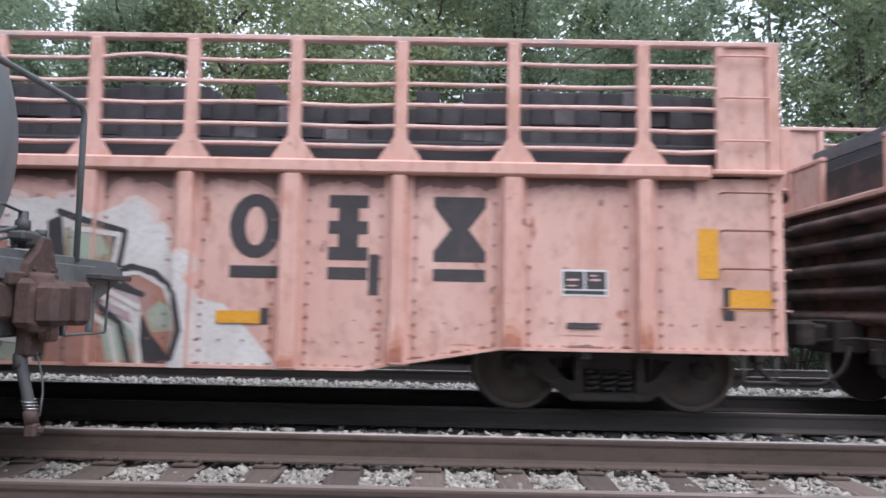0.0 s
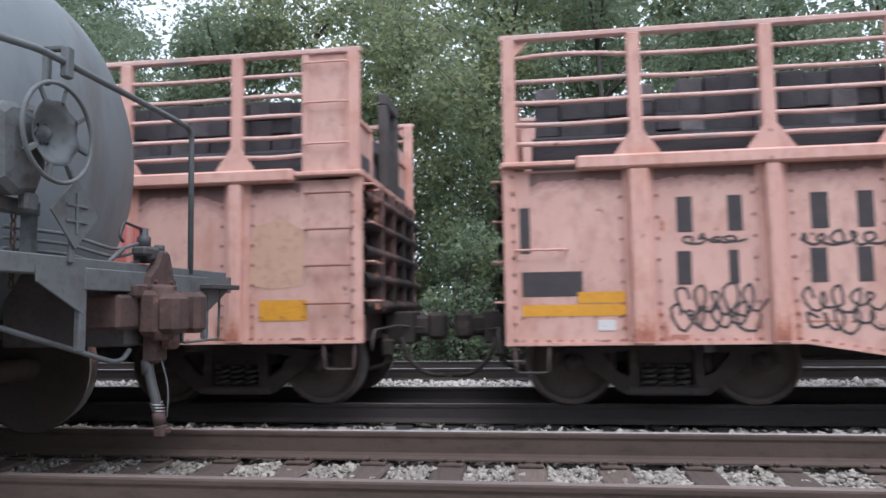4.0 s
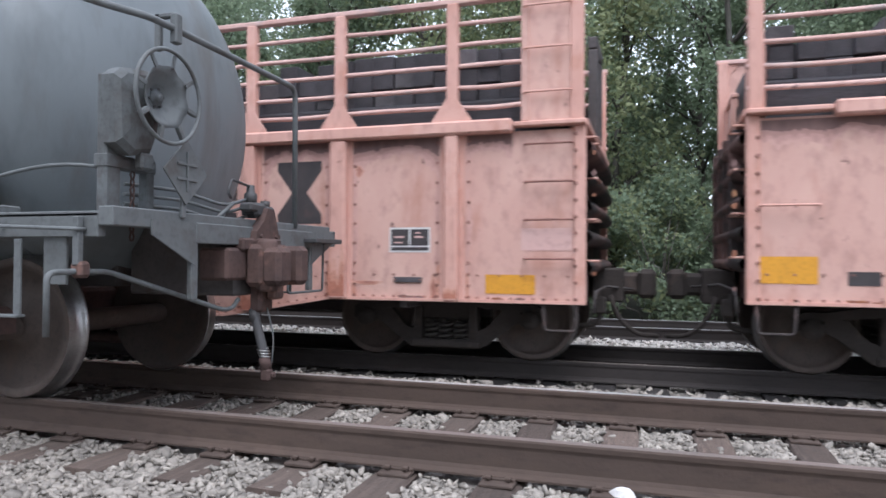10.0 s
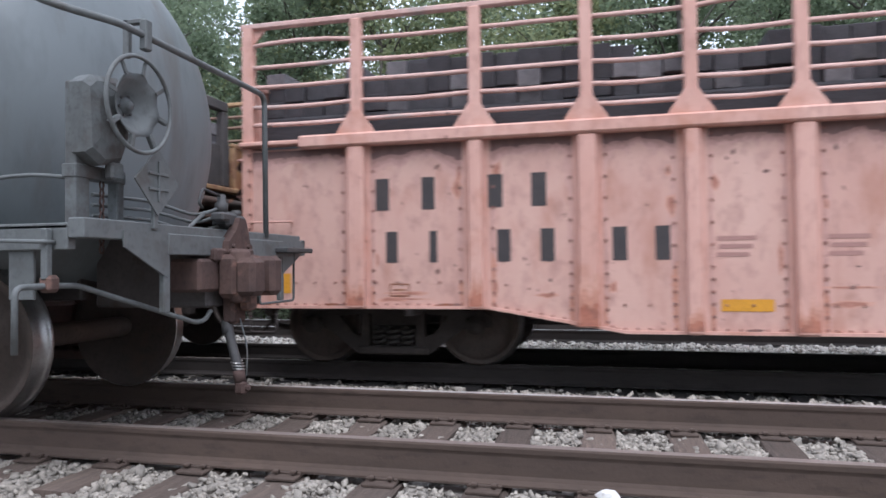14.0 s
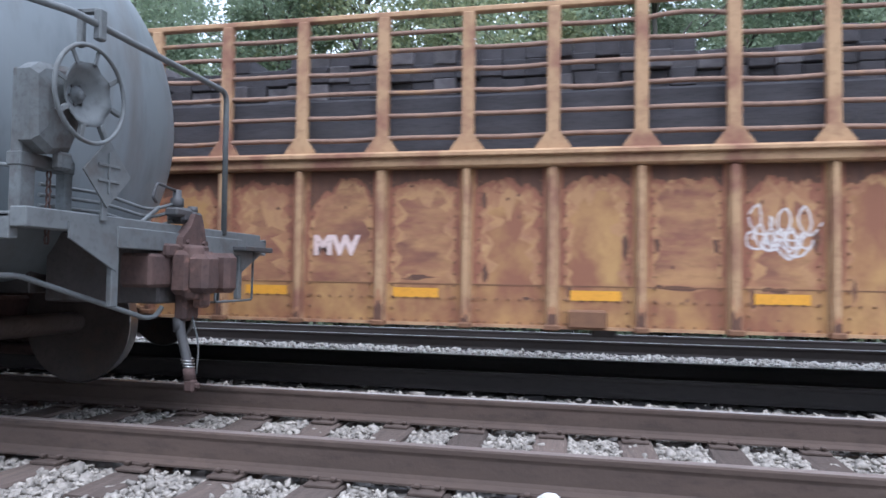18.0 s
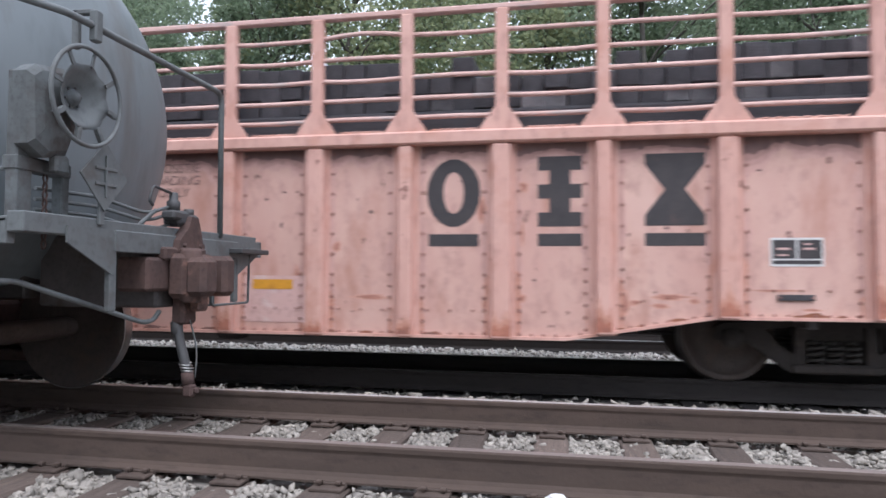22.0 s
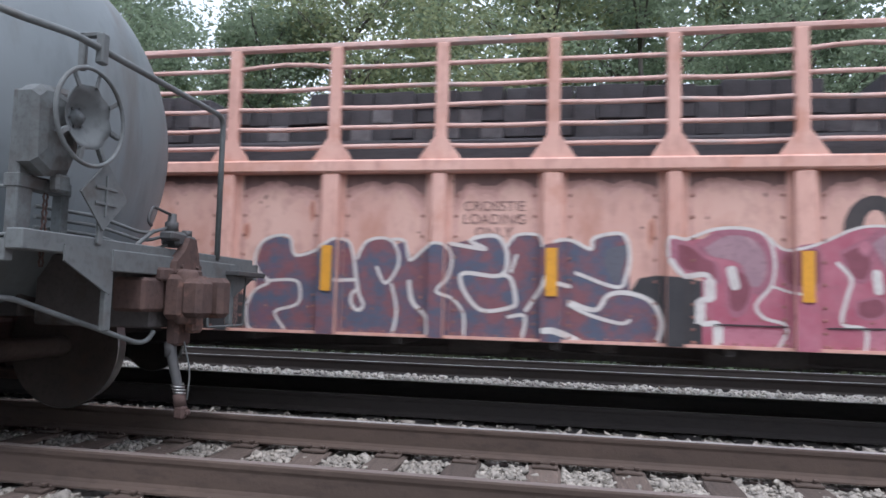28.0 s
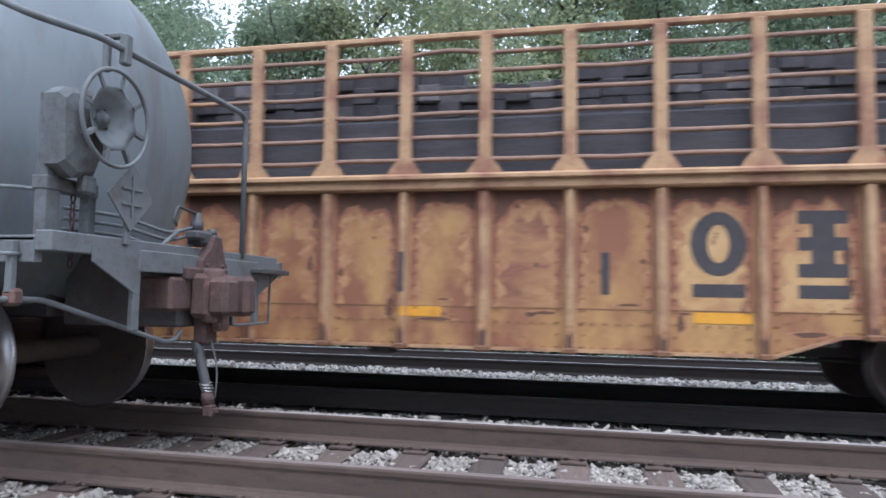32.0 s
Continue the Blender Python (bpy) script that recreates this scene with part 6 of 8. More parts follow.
def end_marks(c, spec, x, z=1.15):
    strip(c, spec, x, x + 0.46, z - 0.11, z + 0.11)


def chord_grime_shade(c, spec, seed):
    """Grime that has run down unevenly from under the top chord, deeper beside the posts, bay by bay, with the chord's
    shade painted in.
    """
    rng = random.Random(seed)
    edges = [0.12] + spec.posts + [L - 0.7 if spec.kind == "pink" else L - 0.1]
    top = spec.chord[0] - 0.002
    tones = (GRIME_SHADE, GRIME_SHADE_MID, FRINGE, FRINGE_PALE) if spec.kind == "pink" else (GRIME_SHADE_Y, GRIME_SHADE_Y, DEEPRUST, MIDRUST)
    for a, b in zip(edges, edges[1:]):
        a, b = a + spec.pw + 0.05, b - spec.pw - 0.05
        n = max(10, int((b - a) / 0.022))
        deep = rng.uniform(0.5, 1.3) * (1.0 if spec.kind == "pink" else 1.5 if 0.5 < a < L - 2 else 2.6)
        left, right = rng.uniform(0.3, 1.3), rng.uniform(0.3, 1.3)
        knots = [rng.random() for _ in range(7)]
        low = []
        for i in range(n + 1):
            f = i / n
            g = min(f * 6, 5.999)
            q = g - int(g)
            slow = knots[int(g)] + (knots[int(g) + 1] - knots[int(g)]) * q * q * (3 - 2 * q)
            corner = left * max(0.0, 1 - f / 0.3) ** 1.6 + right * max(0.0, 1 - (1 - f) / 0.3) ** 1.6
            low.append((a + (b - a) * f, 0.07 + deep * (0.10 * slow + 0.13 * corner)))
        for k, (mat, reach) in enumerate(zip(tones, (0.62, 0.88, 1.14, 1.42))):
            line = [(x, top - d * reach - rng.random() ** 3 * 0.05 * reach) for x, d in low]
            paint(c, spec, "grime_run", [[(p[0], top), p, q, (q[0], top)] for p, q in zip(line, line[1:])], mat, 0.36 - 0.1 * k, "dark grime run with painted shade below the chord", over=False)


def post_smears(c, spec, seed):
    """Brown streaks down the rivet lines on both sides of each post, rustier towards their lower ends."""
    rng = random.Random(seed)
    for x in spec.posts:
        z0, z1 = sill_line(x, spec.ends, spec.belly) + 0.035, spec.chord[0] - 0.01
        for e in (-1, 1):
            start = x + e * (spec.pw + spec.flange + 0.002)
            n = 26
            vals = [rng.random() for _ in range(9)]
            for mat, reach, lo, hi, layer in ((FRINGE_PALE, 0.085, 0.0, 1.0, 0.02), (FRINGE, 0.055, 0.0, rng.uniform(0.3, 1.0), 0.05), (FOOT_MID, 0.06, 0.0, rng.uniform(0.1, 0.35), 0.08)):
                polys = []
                for k in range(n):
                    row = []
                    for q in (k, k + 1):
                        f = lo + (hi - lo) * q / n
                        g = min(f * 8, 7.999)
                        v = vals[int(g)] + (vals[int(g) + 1] - vals[int(g)]) * (g - int(g))
                        taper = min(1.0, 6 * (hi - f) / max(hi, 0.01)) if hi < 1 else 1.0
                        row.append((start + e * (0.012 + reach * v * taper * (0.8 + 0.2 * math.sin(q * 2.3))), z0 + (z1 - z0) * f))
                    polys.append([(start, row[0][1]), row[0], row[1], (start, row[1][1])])
                paint(c, spec, "rust_streak", polys, mat, layer, "brown streak along a rivet line", over=False)


def rust_stains(c, spec, seed, n):
    """Ragged rust round rivets, seams and sill, and small knocks in the sheet."""
    rng = random.Random(seed)
    for k in range(n):
        b = rng.randrange(len(spec.posts) - 1)
        lo, hi = spec.posts[b] + spec.pw + 0.05, spec.posts[b + 1] - spec.pw - 0.05
        if k % 3 == 0:
            rx, z, rz = rng.uniform(0.03, min(0.20, (hi - lo) / 2.6)), spec.ends + rng.uniform(0.02, 0.30), rng.uniform(0.008, 0.03)
            x = rng.uniform(lo + rx * 1.22, hi - rx * 1.22)
        elif k % 3 == 1:
            rx, z, rz = rng.uniform(0.012, 0.04), rng.uniform(spec.ends + 0.05, spec.chord[0] - 0.3), rng.uniform(0.03, 0.16)
            x = rng.choice((lo + rx * 1.25 + rng.uniform(0, 0.05), hi - rx * 1.25 - rng.uniform(0, 0.05)))
        else:
            rx, z, rz = rng.uniform(0.008, 0.03), rng.uniform(spec.ends + 0.1, spec.chord[0] - 0.12), rng.uniform(0.008, 0.03)
            x = rng.uniform(lo + 0.05, hi - 0.05)
        rim = [(x + rx * rng.uniform(0.55, 1.2) * math.cos(a * 0.5236), z + rz * rng.uniform(0.55, 1.2) * math.sin(a * 0.5236)) for a in range(12)]
        polys = clamped(spec, [[rim[i], rim[(i + 1) % 12], (x, z)] for i in range(12)])
        mat = (STAIN if k % 3 != 2 else GRIME_SHADE) if spec.kind == "pink" else GRIME_SHADE_Y
        if k % 3 != 2:
            wide = clamped(spec, [[(x + 1.5 * (a - x), z + 1.35 * (b - z)) for a, b in p] for p in polys])
            paint(c, spec, "rust_halo", wide, FOOT_PALE if spec.kind == "pink" else MIDRUST, 0.12, "faint rust round a stain", over=False)
        paint(c, spec, "rust_stain", polys, mat, 0.2 + 0.1 * (k % 3), "ragged rust stain")


def sill_blots(c, spec, seed, n=34):
    """Dark rust eating up from the lower edge of the sheet and in from its ends."""
    rng = random.Random(seed)
    spots = [(rng.uniform(0.15, L - 0.15), None) for _ in range(n)] + [(rng.choice((0.045, L - 0.045)), spec.ends + rng.uniform(0.1, 1.5)) for _ in range(10)]
    for x, z in spots:
        r = rng.uniform(0.02, 0.11) if z is None else rng.uniform(0.012, 0.03)
        foot = z if z is not None else sill_line(x, spec.ends, spec.belly) + 0.035
        rim = [(x + r * rng.uniform(0.6, 1.2) * math.cos(a * 0.5236), foot + (0.3 if z is None else 1.6) * r * rng.uniform(0.5, 1.3) * math.sin(a * 0.5236)) for a in range(12)]
        rim = [(min(max(p[0], 0.004), L - 0.004), p[1]) for p in rim]
        paint(c, spec, "sill_rust", clamped(spec, [[rim[i], rim[(i + 1) % 12], (x, foot)] for i in range(12)]), DEEPRUST if rng.random() < 0.6 else GRIME_SHADE, 0.5, "dark rust at the edge of the sheet", over=False)


def rusty_feet(c, spec, seed):
    """Rust that creeps up the lower part of each post, with a ragged upper edge."""
    rng = random.Random(seed)
    for i, x in enumerate(spec.posts):
        w = spec.pw * (1.0 if i % 2 == 0 else 0.78) - 0.004
        z0 = sill_line(x, spec.ends, spec.belly) + 0.035
        h = rng.uniform(0.2, 0.62)
        n = 14
        rise = [rng.random() for _ in range(6)]
        shape = []
        for k in range(n + 1):
            g = min(k / n * 5, 4.999)
            q = g - int(g)
            shape.append(0.35 + 0.65 * (rise[int(g)] + (rise[int(g) + 1] - rise[int(g)]) * q * q * (3 - 2 * q)))
        tones = (FOOT, FOOT_MID, FOOT_PALE) if spec.kind == "pink" else (GRIME_SHADE_Y, MIDRUST)
        for m, mat in enumerate(tones):
            tops = [z0 + h * v * (0.45 + 0.28 * m) * rng.uniform(0.86, 1.0) for v in shape]
            paint(c, spec, "rusty_foot", [[(x - w + 2 * w * k / n, z0), (x - w + 2 * w * (k + 1) / n, z0), (x - w + 2 * w * (k + 1) / n, tops[k + 1]), (x - w + 2 * w * k / n, tops[k])] for k in range(n)],
                  mat, 0.24 - 0.12 * m, "rust creeping up the post")


for k, key in enumerate(LEFT):
    rust_stains(cars[key], SPECS.get(key, pink), 60 + k, 60)
    rusty_feet(cars[key], SPECS.get(key, pink), 80 + k)
    if SPECS.get(key, pink).kind == "pink":
        post_smears(cars[key], SPECS.get(key, pink), 120 + k)
        sill_blots(cars[key], SPECS.get(key, pink), 160 + k)
    chord_grime_shade(cars[key], SPECS.get(key, pink), 40 + k)

# a: pink with a large mural
c = cars["a"]
tagged(c, "faded pink steel gondola car with a moss and rust coloured mural")
emblem(c, sprayed, ((11.30, 0.48), (12.21, 0.39), (13.30, 0.51)), 1.50, 2.14)
test_panel(c, sprayed, 14.52, 1.32)
words(c, "CROSSTIE", 8.2, 2.06, 0.13, GHOST, "faded black stencilled lettering")
strip(c, sprayed, 15.62, 15.82, 1.38, 1.87)
strip(c, sprayed, 15.92, 16.40, 1.08, 1.28)
for form in (rect(15.86, 15.97, 0.98, 1.30), rect(12.42, 12.52, 1.16, 1.56), rect(11.38, 11.46, 0.86, 1.02)):
    paint(c, sprayed, "primer_patch", [form], BLACK, 1, "black paint patch")
for form in (rect(0.16, 0.26, 1.55, 2.0), rect(0.17, 0.75, 1.13, 1.37)):
    paint(c, sprayed, "primer_patch", [form], BLACK, 1, "black paint patch")
strip(c, sprayed, 0.17, 1.15, 0.94, 1.05)
strip(c, sprayed, 0.70, 1.15, 1.06, 1.17)
paint(c, sprayed, "white_label", [rect(0.88, 1.05, 0.80, 0.90)], WHITE, 3, "small white label")
char_bars(c, sprayed, ((1.72, 0.26), (2.18, 0.24), (2.93, 0.28), (3.33, 0.26)), 1.72, 2.06)
char_bars(c, sprayed, ((1.70, 0.24), (2.15, 0.16), (2.90, 0.26), (3.30, 0.24), (3.98, 0.22), (4.33, 0.22)), 1.22, 1.54)
scribble(c, sprayed, 1.58, 2.3, 0.78, 1.06, 6, BLACK, 0.024, 1)
scribble(c, sprayed, 1.65, 2.36, 0.90, 1.24, 5, BLACK, 0.024, 6)
scribble(c, sprayed, 1.72, 2.22, 1.60, 1.70, 4, BLACK, 0.022, 7)
scribble(c, sprayed, 2.76, 3.42, 0.76, 0.98, 5, BLACK, 0.024, 2)
scribble(c, sprayed, 2.76, 3.42, 0.92, 1.18, 5, BLACK, 0.024, 8)
scribble(c, sprayed, 2.74, 3.46, 1.54, 1.70, 5, BLACK, 0.026, 3)
scribble(c, sprayed, 3.80, 4.38, 1.62, 1.92, 4, BLACK, 0.026, 4)
strip(c, sprayed, 3.93, 4.38, 0.80, 0.92)
rng = random.Random(5)
for k in range(46):
    x = 4.75 + 6.3 * k / 45 + rng.uniform(-0.08, 0.08)
    z = 1.86 + 0.12 * math.sin(k * 1.7) + rng.uniform(-0.07, 0.06) - (0.45 if x > 10.4 else 0.25 if x < 5.4 else 0.0)
    r = rng.uniform(0.07, 0.17)
    if x > 10.72:
        continue
    for mat, f in (("mist", 1.25), ("white", 0.85)):
        rim = [(x + f * r * rng.uniform(0.85, 1.1) * math.cos(a * 0.4488), z + f * r * rng.uniform(0.85, 1.1) * math.sin(a * 0.4488)) for a in range(14)]
        paint(c, sprayed, "overspray", [rim], SPRAY[mat], 0.6 + (0.3 if mat == "white" else 0.0) + 0.005 * k, "soft puff of white overspray")
mural(c, sprayed)
strip(c, sprayed, 7.88, 8.36, 0.87, 0.98, layer=8)
strip(c, sprayed, 10.95, 11.38, 0.87, 0.99, layer=8)

# b: pink with a thin outline tag
c = cars["b"]
emblem(c, plain, ((11.21, 0.50), (12.23, 0.42), (13.22, 0.54)), 1.42, 2.10)
# filled bands between an upper and a lower outline
def band(upper, lower, n=14):
    lo, hi = max(upper[0][0], lower[0][0]), min(upper[-1][0], lower[-1][0])
    def at(line, x):
        for p, q in zip(line, line[1:]):
            if x <= q[0]:
                return p[1] + (q[1] - p[1]) * (x - p[0]) / (q[0] - p[0])
        return line[-1][1]
    xs = [lo + (hi - lo) * k / n for k in range(n + 1)]
    return [[(a, at(lower, a)), (b, at(lower, b)), (b, at(upper, b)), (a, at(upper, a))] for a, b in zip(xs, xs[1:])]


crescent_low = [(11.15, 1.20), (11.3, 0.99), (11.56, 0.87), (11.78, 0.85), (12.1, 0.91), (12.3, 1.02)]
paint(c, plain, "red_crescent", band([(11.15, 1.22), (11.7, 1.21), (12.3, 1.23)], crescent_low), SPRAY["red"], 3, "red sprayed crescent")
paint(c, plain, "red_band", band([(12.3, 1.23), (12.6, 1.15), (12.9, 1.17), (13.2, 1.27)], [(12.3, 1.02), (12.7, 0.97), (13.2, 1.04)], 8), SPRAY["red"], 3, "red sprayed band")
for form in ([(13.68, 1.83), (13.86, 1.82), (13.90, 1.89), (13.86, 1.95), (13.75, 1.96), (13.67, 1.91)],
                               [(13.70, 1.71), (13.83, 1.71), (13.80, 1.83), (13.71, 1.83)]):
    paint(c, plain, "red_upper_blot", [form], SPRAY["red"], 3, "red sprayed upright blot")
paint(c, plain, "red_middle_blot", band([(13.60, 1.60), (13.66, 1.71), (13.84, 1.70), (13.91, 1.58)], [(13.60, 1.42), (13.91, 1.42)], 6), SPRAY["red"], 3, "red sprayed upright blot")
paint(c, plain, "red_blot", band([(13.2, 1.24), (13.3, 1.36), (13.36, 1.47), (13.45, 1.43), (13.6, 1.42), (13.91, 1.42), (14.0, 1.46), (14.06, 1.34), (14.2, 1.24), (14.34, 1.27), (14.5, 1.14)],
                             [(13.2, 1.12), (13.4, 1.21), (13.6, 1.25), (13.7, 1.15), (13.85, 1.22), (14.0, 1.17), (14.15, 1.09), (14.35, 1.05), (14.5, 1.08)], 26), SPRAY["red"], 3, "red sprayed blot")
paint(c, plain, "crescent_edge", stroke(curve(crescent_low, 4), 0.018), SPRAY["blackish"], 3.5, "thin dark sprayed edge")
char_bars(c, plain, ((1.92, 0.26), (2.36, 0.24), (3.13, 0.26), (3.45, 0.26)), 1.70, 2.03)
char_bars(c, plain, ((1.92, 0.22), (2.36, 0.14), (3.13, 0.24), (3.45, 0.24), (4.14, 0.22), (4.45, 0.22)), 1.18, 1.50)
strip(c, plain, 0.25, 0.72, 0.89, 1.13)
strip(c, plain, 3.17, 3.63, 0.85, 0.99)
strip(c, plain, 5.99, 6.47, 0.84, 0.96)
strip(c, plain, 9.05, 9.50, 0.82, 0.94)
strip(c, plain, 10.98, 11.46, 0.82, 0.94, layer=5)
strip(c, plain, 12.70, 13.20, 0.78, 0.91, layer=5)
for k, w in enumerate(("CROSSTIE", "LOADING", "ONLY")):
    words(c, w, 8.22, 1.97 - 0.13 * k, 0.13, GHOST, "faded black stencilled lettering")
test_panel(c, plain, 14.25, 1.31)
strip(c, plain, 15.17, 15.68, 0.93, 1.14)
paint(c, plain, "label_plate", [rect(0.95, 1.20, 0.88, 1.0)], BLACK, 2, "small dark plate")
outline_tag(c, plain)
small_lines(c, plain, 5.18, 1.42, 0.34, 3)
small_lines(c, plain, 6.16, 1.36, 0.3, 3)
paint(c, plain, "primer_patch", [[(15.05, 1.32), (15.25, 1.25), (15.62, 1.28), (15.66, 1.85), (15.4, 1.98), (15.1, 1.9)]], material("buff_primer", ((0.56, 0.36, 0.25), (0.50, 0.30, 0.22)), 0.8, scale=2.0, bump=0.05), 1, "buff patch of newer paint")

# c: pink
c = cars["c"]
emblem(c, short, ((11.23, 0.50), (12.24, 0.42), (13.24, 0.54)), 1.47, 2.15)
test_panel(c, short, 14.53, 1.29)
strip(c, short, 15.34, 15.84, 0.75, 0.94)
char_bars(c, short, ((1.79, 0.26), (2.28, 0.24), (2.97, 0.26), (3.40, 0.26)), 1.67, 2.0)
char_bars(c, short, ((1.89, 0.22), (2.33, 0.14), (3.05, 0.24), (3.48, 0.24), (4.16, 0.24), (4.55, 0.24)), 1.13, 1.45)
strip(c, short, 0.32, 0.76, 0.82, 1.03)
strip(c, short, 5.05, 5.50, 0.65, 0.76)
strip(c, short, 7.88, 8.33, 0.61, 0.72)
strip(c, short, 11.0, 11.4, 0.66, 0.78)
words(c, "MW", 7.10, 1.43, 0.20, GHOST, "small black stencilled letters", 0.006)
for k, w in enumerate(("CROSSTIE", "LOADING", "ONLY")):
    words(c, w, 8.21, 2.08 - 0.12 * k, 0.13, GHOST, "faded black stencilled lettering")
small_lines(c, short, 5.19, 1.30, 0.34, 3)
small_lines(c, short, 6.12, 1.30, 0.34, 3)
paint(c, short, "white_smear", [[(9.05, 1.645), (9.12, 1.63), (9.30, 1.625), (9.45, 1.65), (9.42, 1.675), (9.28, 1.69), (9.22, 1.73), (9.19, 1.685), (9.08, 1.67)]], SPRAY["mist"], 1, "faint white smear")
paint(c, short, "label_frame", stroke([(1.87, 0.79), (2.07, 0.79), (2.07, 0.91), (1.87, 0.91), (1.87, 0.79)], 0.014) + [rect(1.90, 2.04, 0.845, 0.86)], DEEPRUST, 1, "small label outlined in dark red")
paint(c, short, "primer_patch", [rect(15.7, 16.2, 1.18, 1.40)], PALE, 1, "pale faded patch of paint")

# d: rusty yellow
c = cars["d"]
tagged(c, "rusty yellow steel gondola car with dark bold markings")
emblem(c, yellow, ((11.92, 0.46), (12.80, 0.42), (13.67, 0.54)), 1.36, 1.96)
test_panel(c, yellow, 14.7, 1.22)
char_bars(c, yellow, ((1.75, 0.26), (2.08, 0.24), (2.62, 0.26), (2.98, 0.26)), 1.66, 1.98)
char_bars(c, yellow, ((1.75, 0.22), (2.02, 0.14), (2.62, 0.24), (2.95, 0.24), (3.36, 0.24), (3.68, 0.24)), 1.14, 1.47)
words(c, "MW", 5.98, 1.25, 0.27, SPRAY["mist"], "white stencilled letters", 0.014)
for x in (3.3, 4.98, 6.6, 8.36, 10.0, 11.68, 13.42):
    strip(c, yellow, x, x + 0.47, 0.825, 0.92)
strip(c, yellow, 0.25, 0.75, 1.08, 1.18)
strip(c, yellow, 0.25, 0.75, 0.86, 0.96)
strip(c, yellow, 15.5, 16.0, 0.84, 0.98)
label = part("white_label", Shape().box(0.81, 0.98, -SIDE - 0.012, -SIDE - 0.001, 0.805, 0.925, 0.004), BLACK, c, "black framed white label plate")
part("label_face", Shape().box(0.825, 0.965, -SIDE - 0.0155, -SIDE - 0.0125, 0.845, 0.912, 0.001), WHITE, label)
scribble(c, yellow, 9.95, 10.45, 1.28, 1.55, 6, SPRAY["white"], 0.018, 11)
scribble(c, yellow, 9.98, 10.5, 1.40, 1.72, 4, SPRAY["white"], 0.016, 14)
scribble(c, yellow, 10.05, 10.4, 1.22, 1.50, 3, SPRAY["white"], 0.022, 15)
scribble(c, yellow, 14.4, 14.9, 1.7, 1.98, 3, SPRAY["white"], 0.03, 12)

def rust_borders(c, spec, seed):
    """Deep rust that has crept in from the posts and the upper edge of each panel."""
    rng = random.Random(seed)
    z0, z1 = 0.97, spec.chord[0] - 0.004
    edges = [0.06] + spec.posts + [L - 0.06]
    for a, b in zip(edges, edges[1:]):
        a, b = a + spec.pw + spec.flange + 0.002, b - spec.pw - spec.flange - 0.002
        if b - a < 0.3:
            continue
        strength = rng.choice((0.6, 1.0, 1.0, 1.5)) if 0.5 < a < L - 2 else 1.7
        for mat, reach, layer in ((PALERUST, 0.27, 0.03), (MIDRUST, 0.19, 0.10), (DEEPRUST, 0.115, 0.17)):
            polys, n = [], 18
            for x, e in ((a, 1), (b, -1)):
                ph = rng.uniform(0, 3)
                w = [min(strength * reach * (0.35 + 0.65 * abs(math.sin(k * (0.9 if strength < 1.6 else 0.35) + ph))) * rng.uniform(0.55 if strength < 1.6 else 0.85, 1.0) * (0.6 + 0.55 * k / n), 0.45 * (b - a)) for k in range(n + 1)]
                for k in range(n):
                    za, zb = z0 + (z1 - z0) * k / n, z0 + (z1 - z0) * (k + 1) / n
                    polys.append([(x, za), (x + e * w[k], za), (x + e * w[k + 1], zb), (x, zb)])
            m = 12
            d = [strength * reach * rng.uniform(0.5, 1.5) for _ in range(m + 1)]
            for k in range(m):
                xa, xb = a + (b - a) * k / m, a + (b - a) * (k + 1) / m
                polys.append([(xa, z1), (xb, z1), (xb, z1 - d[k + 1]), (xa, z1 - d[k])])
            paint(c, spec, "rust_border", polys, mat, layer, "deep red rust round the panel", over=False)


part("tool_box", Shape().box(8.34, 8.70, -SIDE - 0.10, -SIDE - 0.012, 0.56, 0.74, 0.03), RIVET_Y, cars["d"], "small dark steel box on the sill")
rust_borders(cars["d"], yellow, 5)
rust_borders(cars["g"], yellow, 6)

for c, skip in ((cars["d"], (0, 1, 2, 8, 12, 13, 14)), (cars["g"], (4, 8, 9, 12, 13, 14))):
    for i, (a, b) in enumerate(zip(yellow.posts, yellow.posts[1:])):
        if i in skip or i % 4 == 3:
            continue
        paint(c, yellow, "rusted_panel", [rect(a + 0.066, b - 0.066, 0.97, 2.09)], RUSTED, 0, "rust-stained sheet panel", over=False)
    for a, b in ((0.14, 1.39), (14.97, 15.76)):
        paint(c, yellow, "rusted_panel", [rect(a, b, 0.97, 2.09)], RUSTED, 0, "rust-stained sheet panel", over=False)
    for i in (12, 13, 14):
        paint(c, yellow, "bleached_panel", [rect(yellow.posts[i] + 0.066, yellow.posts[i + 1] - 0.066, 0.97, 2.07)], PALE_Y, 0, "bleached yellow sheet panel", over=False)
    paint(c, yellow, "sheet_seam", [rect(0.2, L - 0.2, 0.955, 0.965)], RIVET_Y, 1, over=False)
paint(cars["f"], wide, "sheet_seam", [rect(0.2, L - 0.2, 0.93, 0.938)], RIVET, 0.5, over=False)

# e: pink
c = cars["e"]
emblem(c, pink, ((11.25, 0.50), (12.29, 0.42), (13.35, 0.54)), 1.53, 2.21)
test_panel(c, pink, 14.40, 1.28)
strip(c, pink, 15.39, 15.84, 0.83, 1.03)
char_bars(c, pink, ((1.76, 0.26), (2.20, 0.24), (2.95, 0.26), (3.34, 0.26)), 1.66, 1.98)
char_bars(c, pink, ((1.80, 0.22), (2.19, 0.14), (2.93, 0.24), (3.27, 0.24), (4.04, 0.24), (4.35, 0.24)), 1.12, 1.44)
strip(c, pink, 0.30, 0.74, 0.80, 1.02)
paint(c, pink, "white_label", [rect(0.80, 0.98, 0.78, 0.90)], WHITE, 2, "small white label")
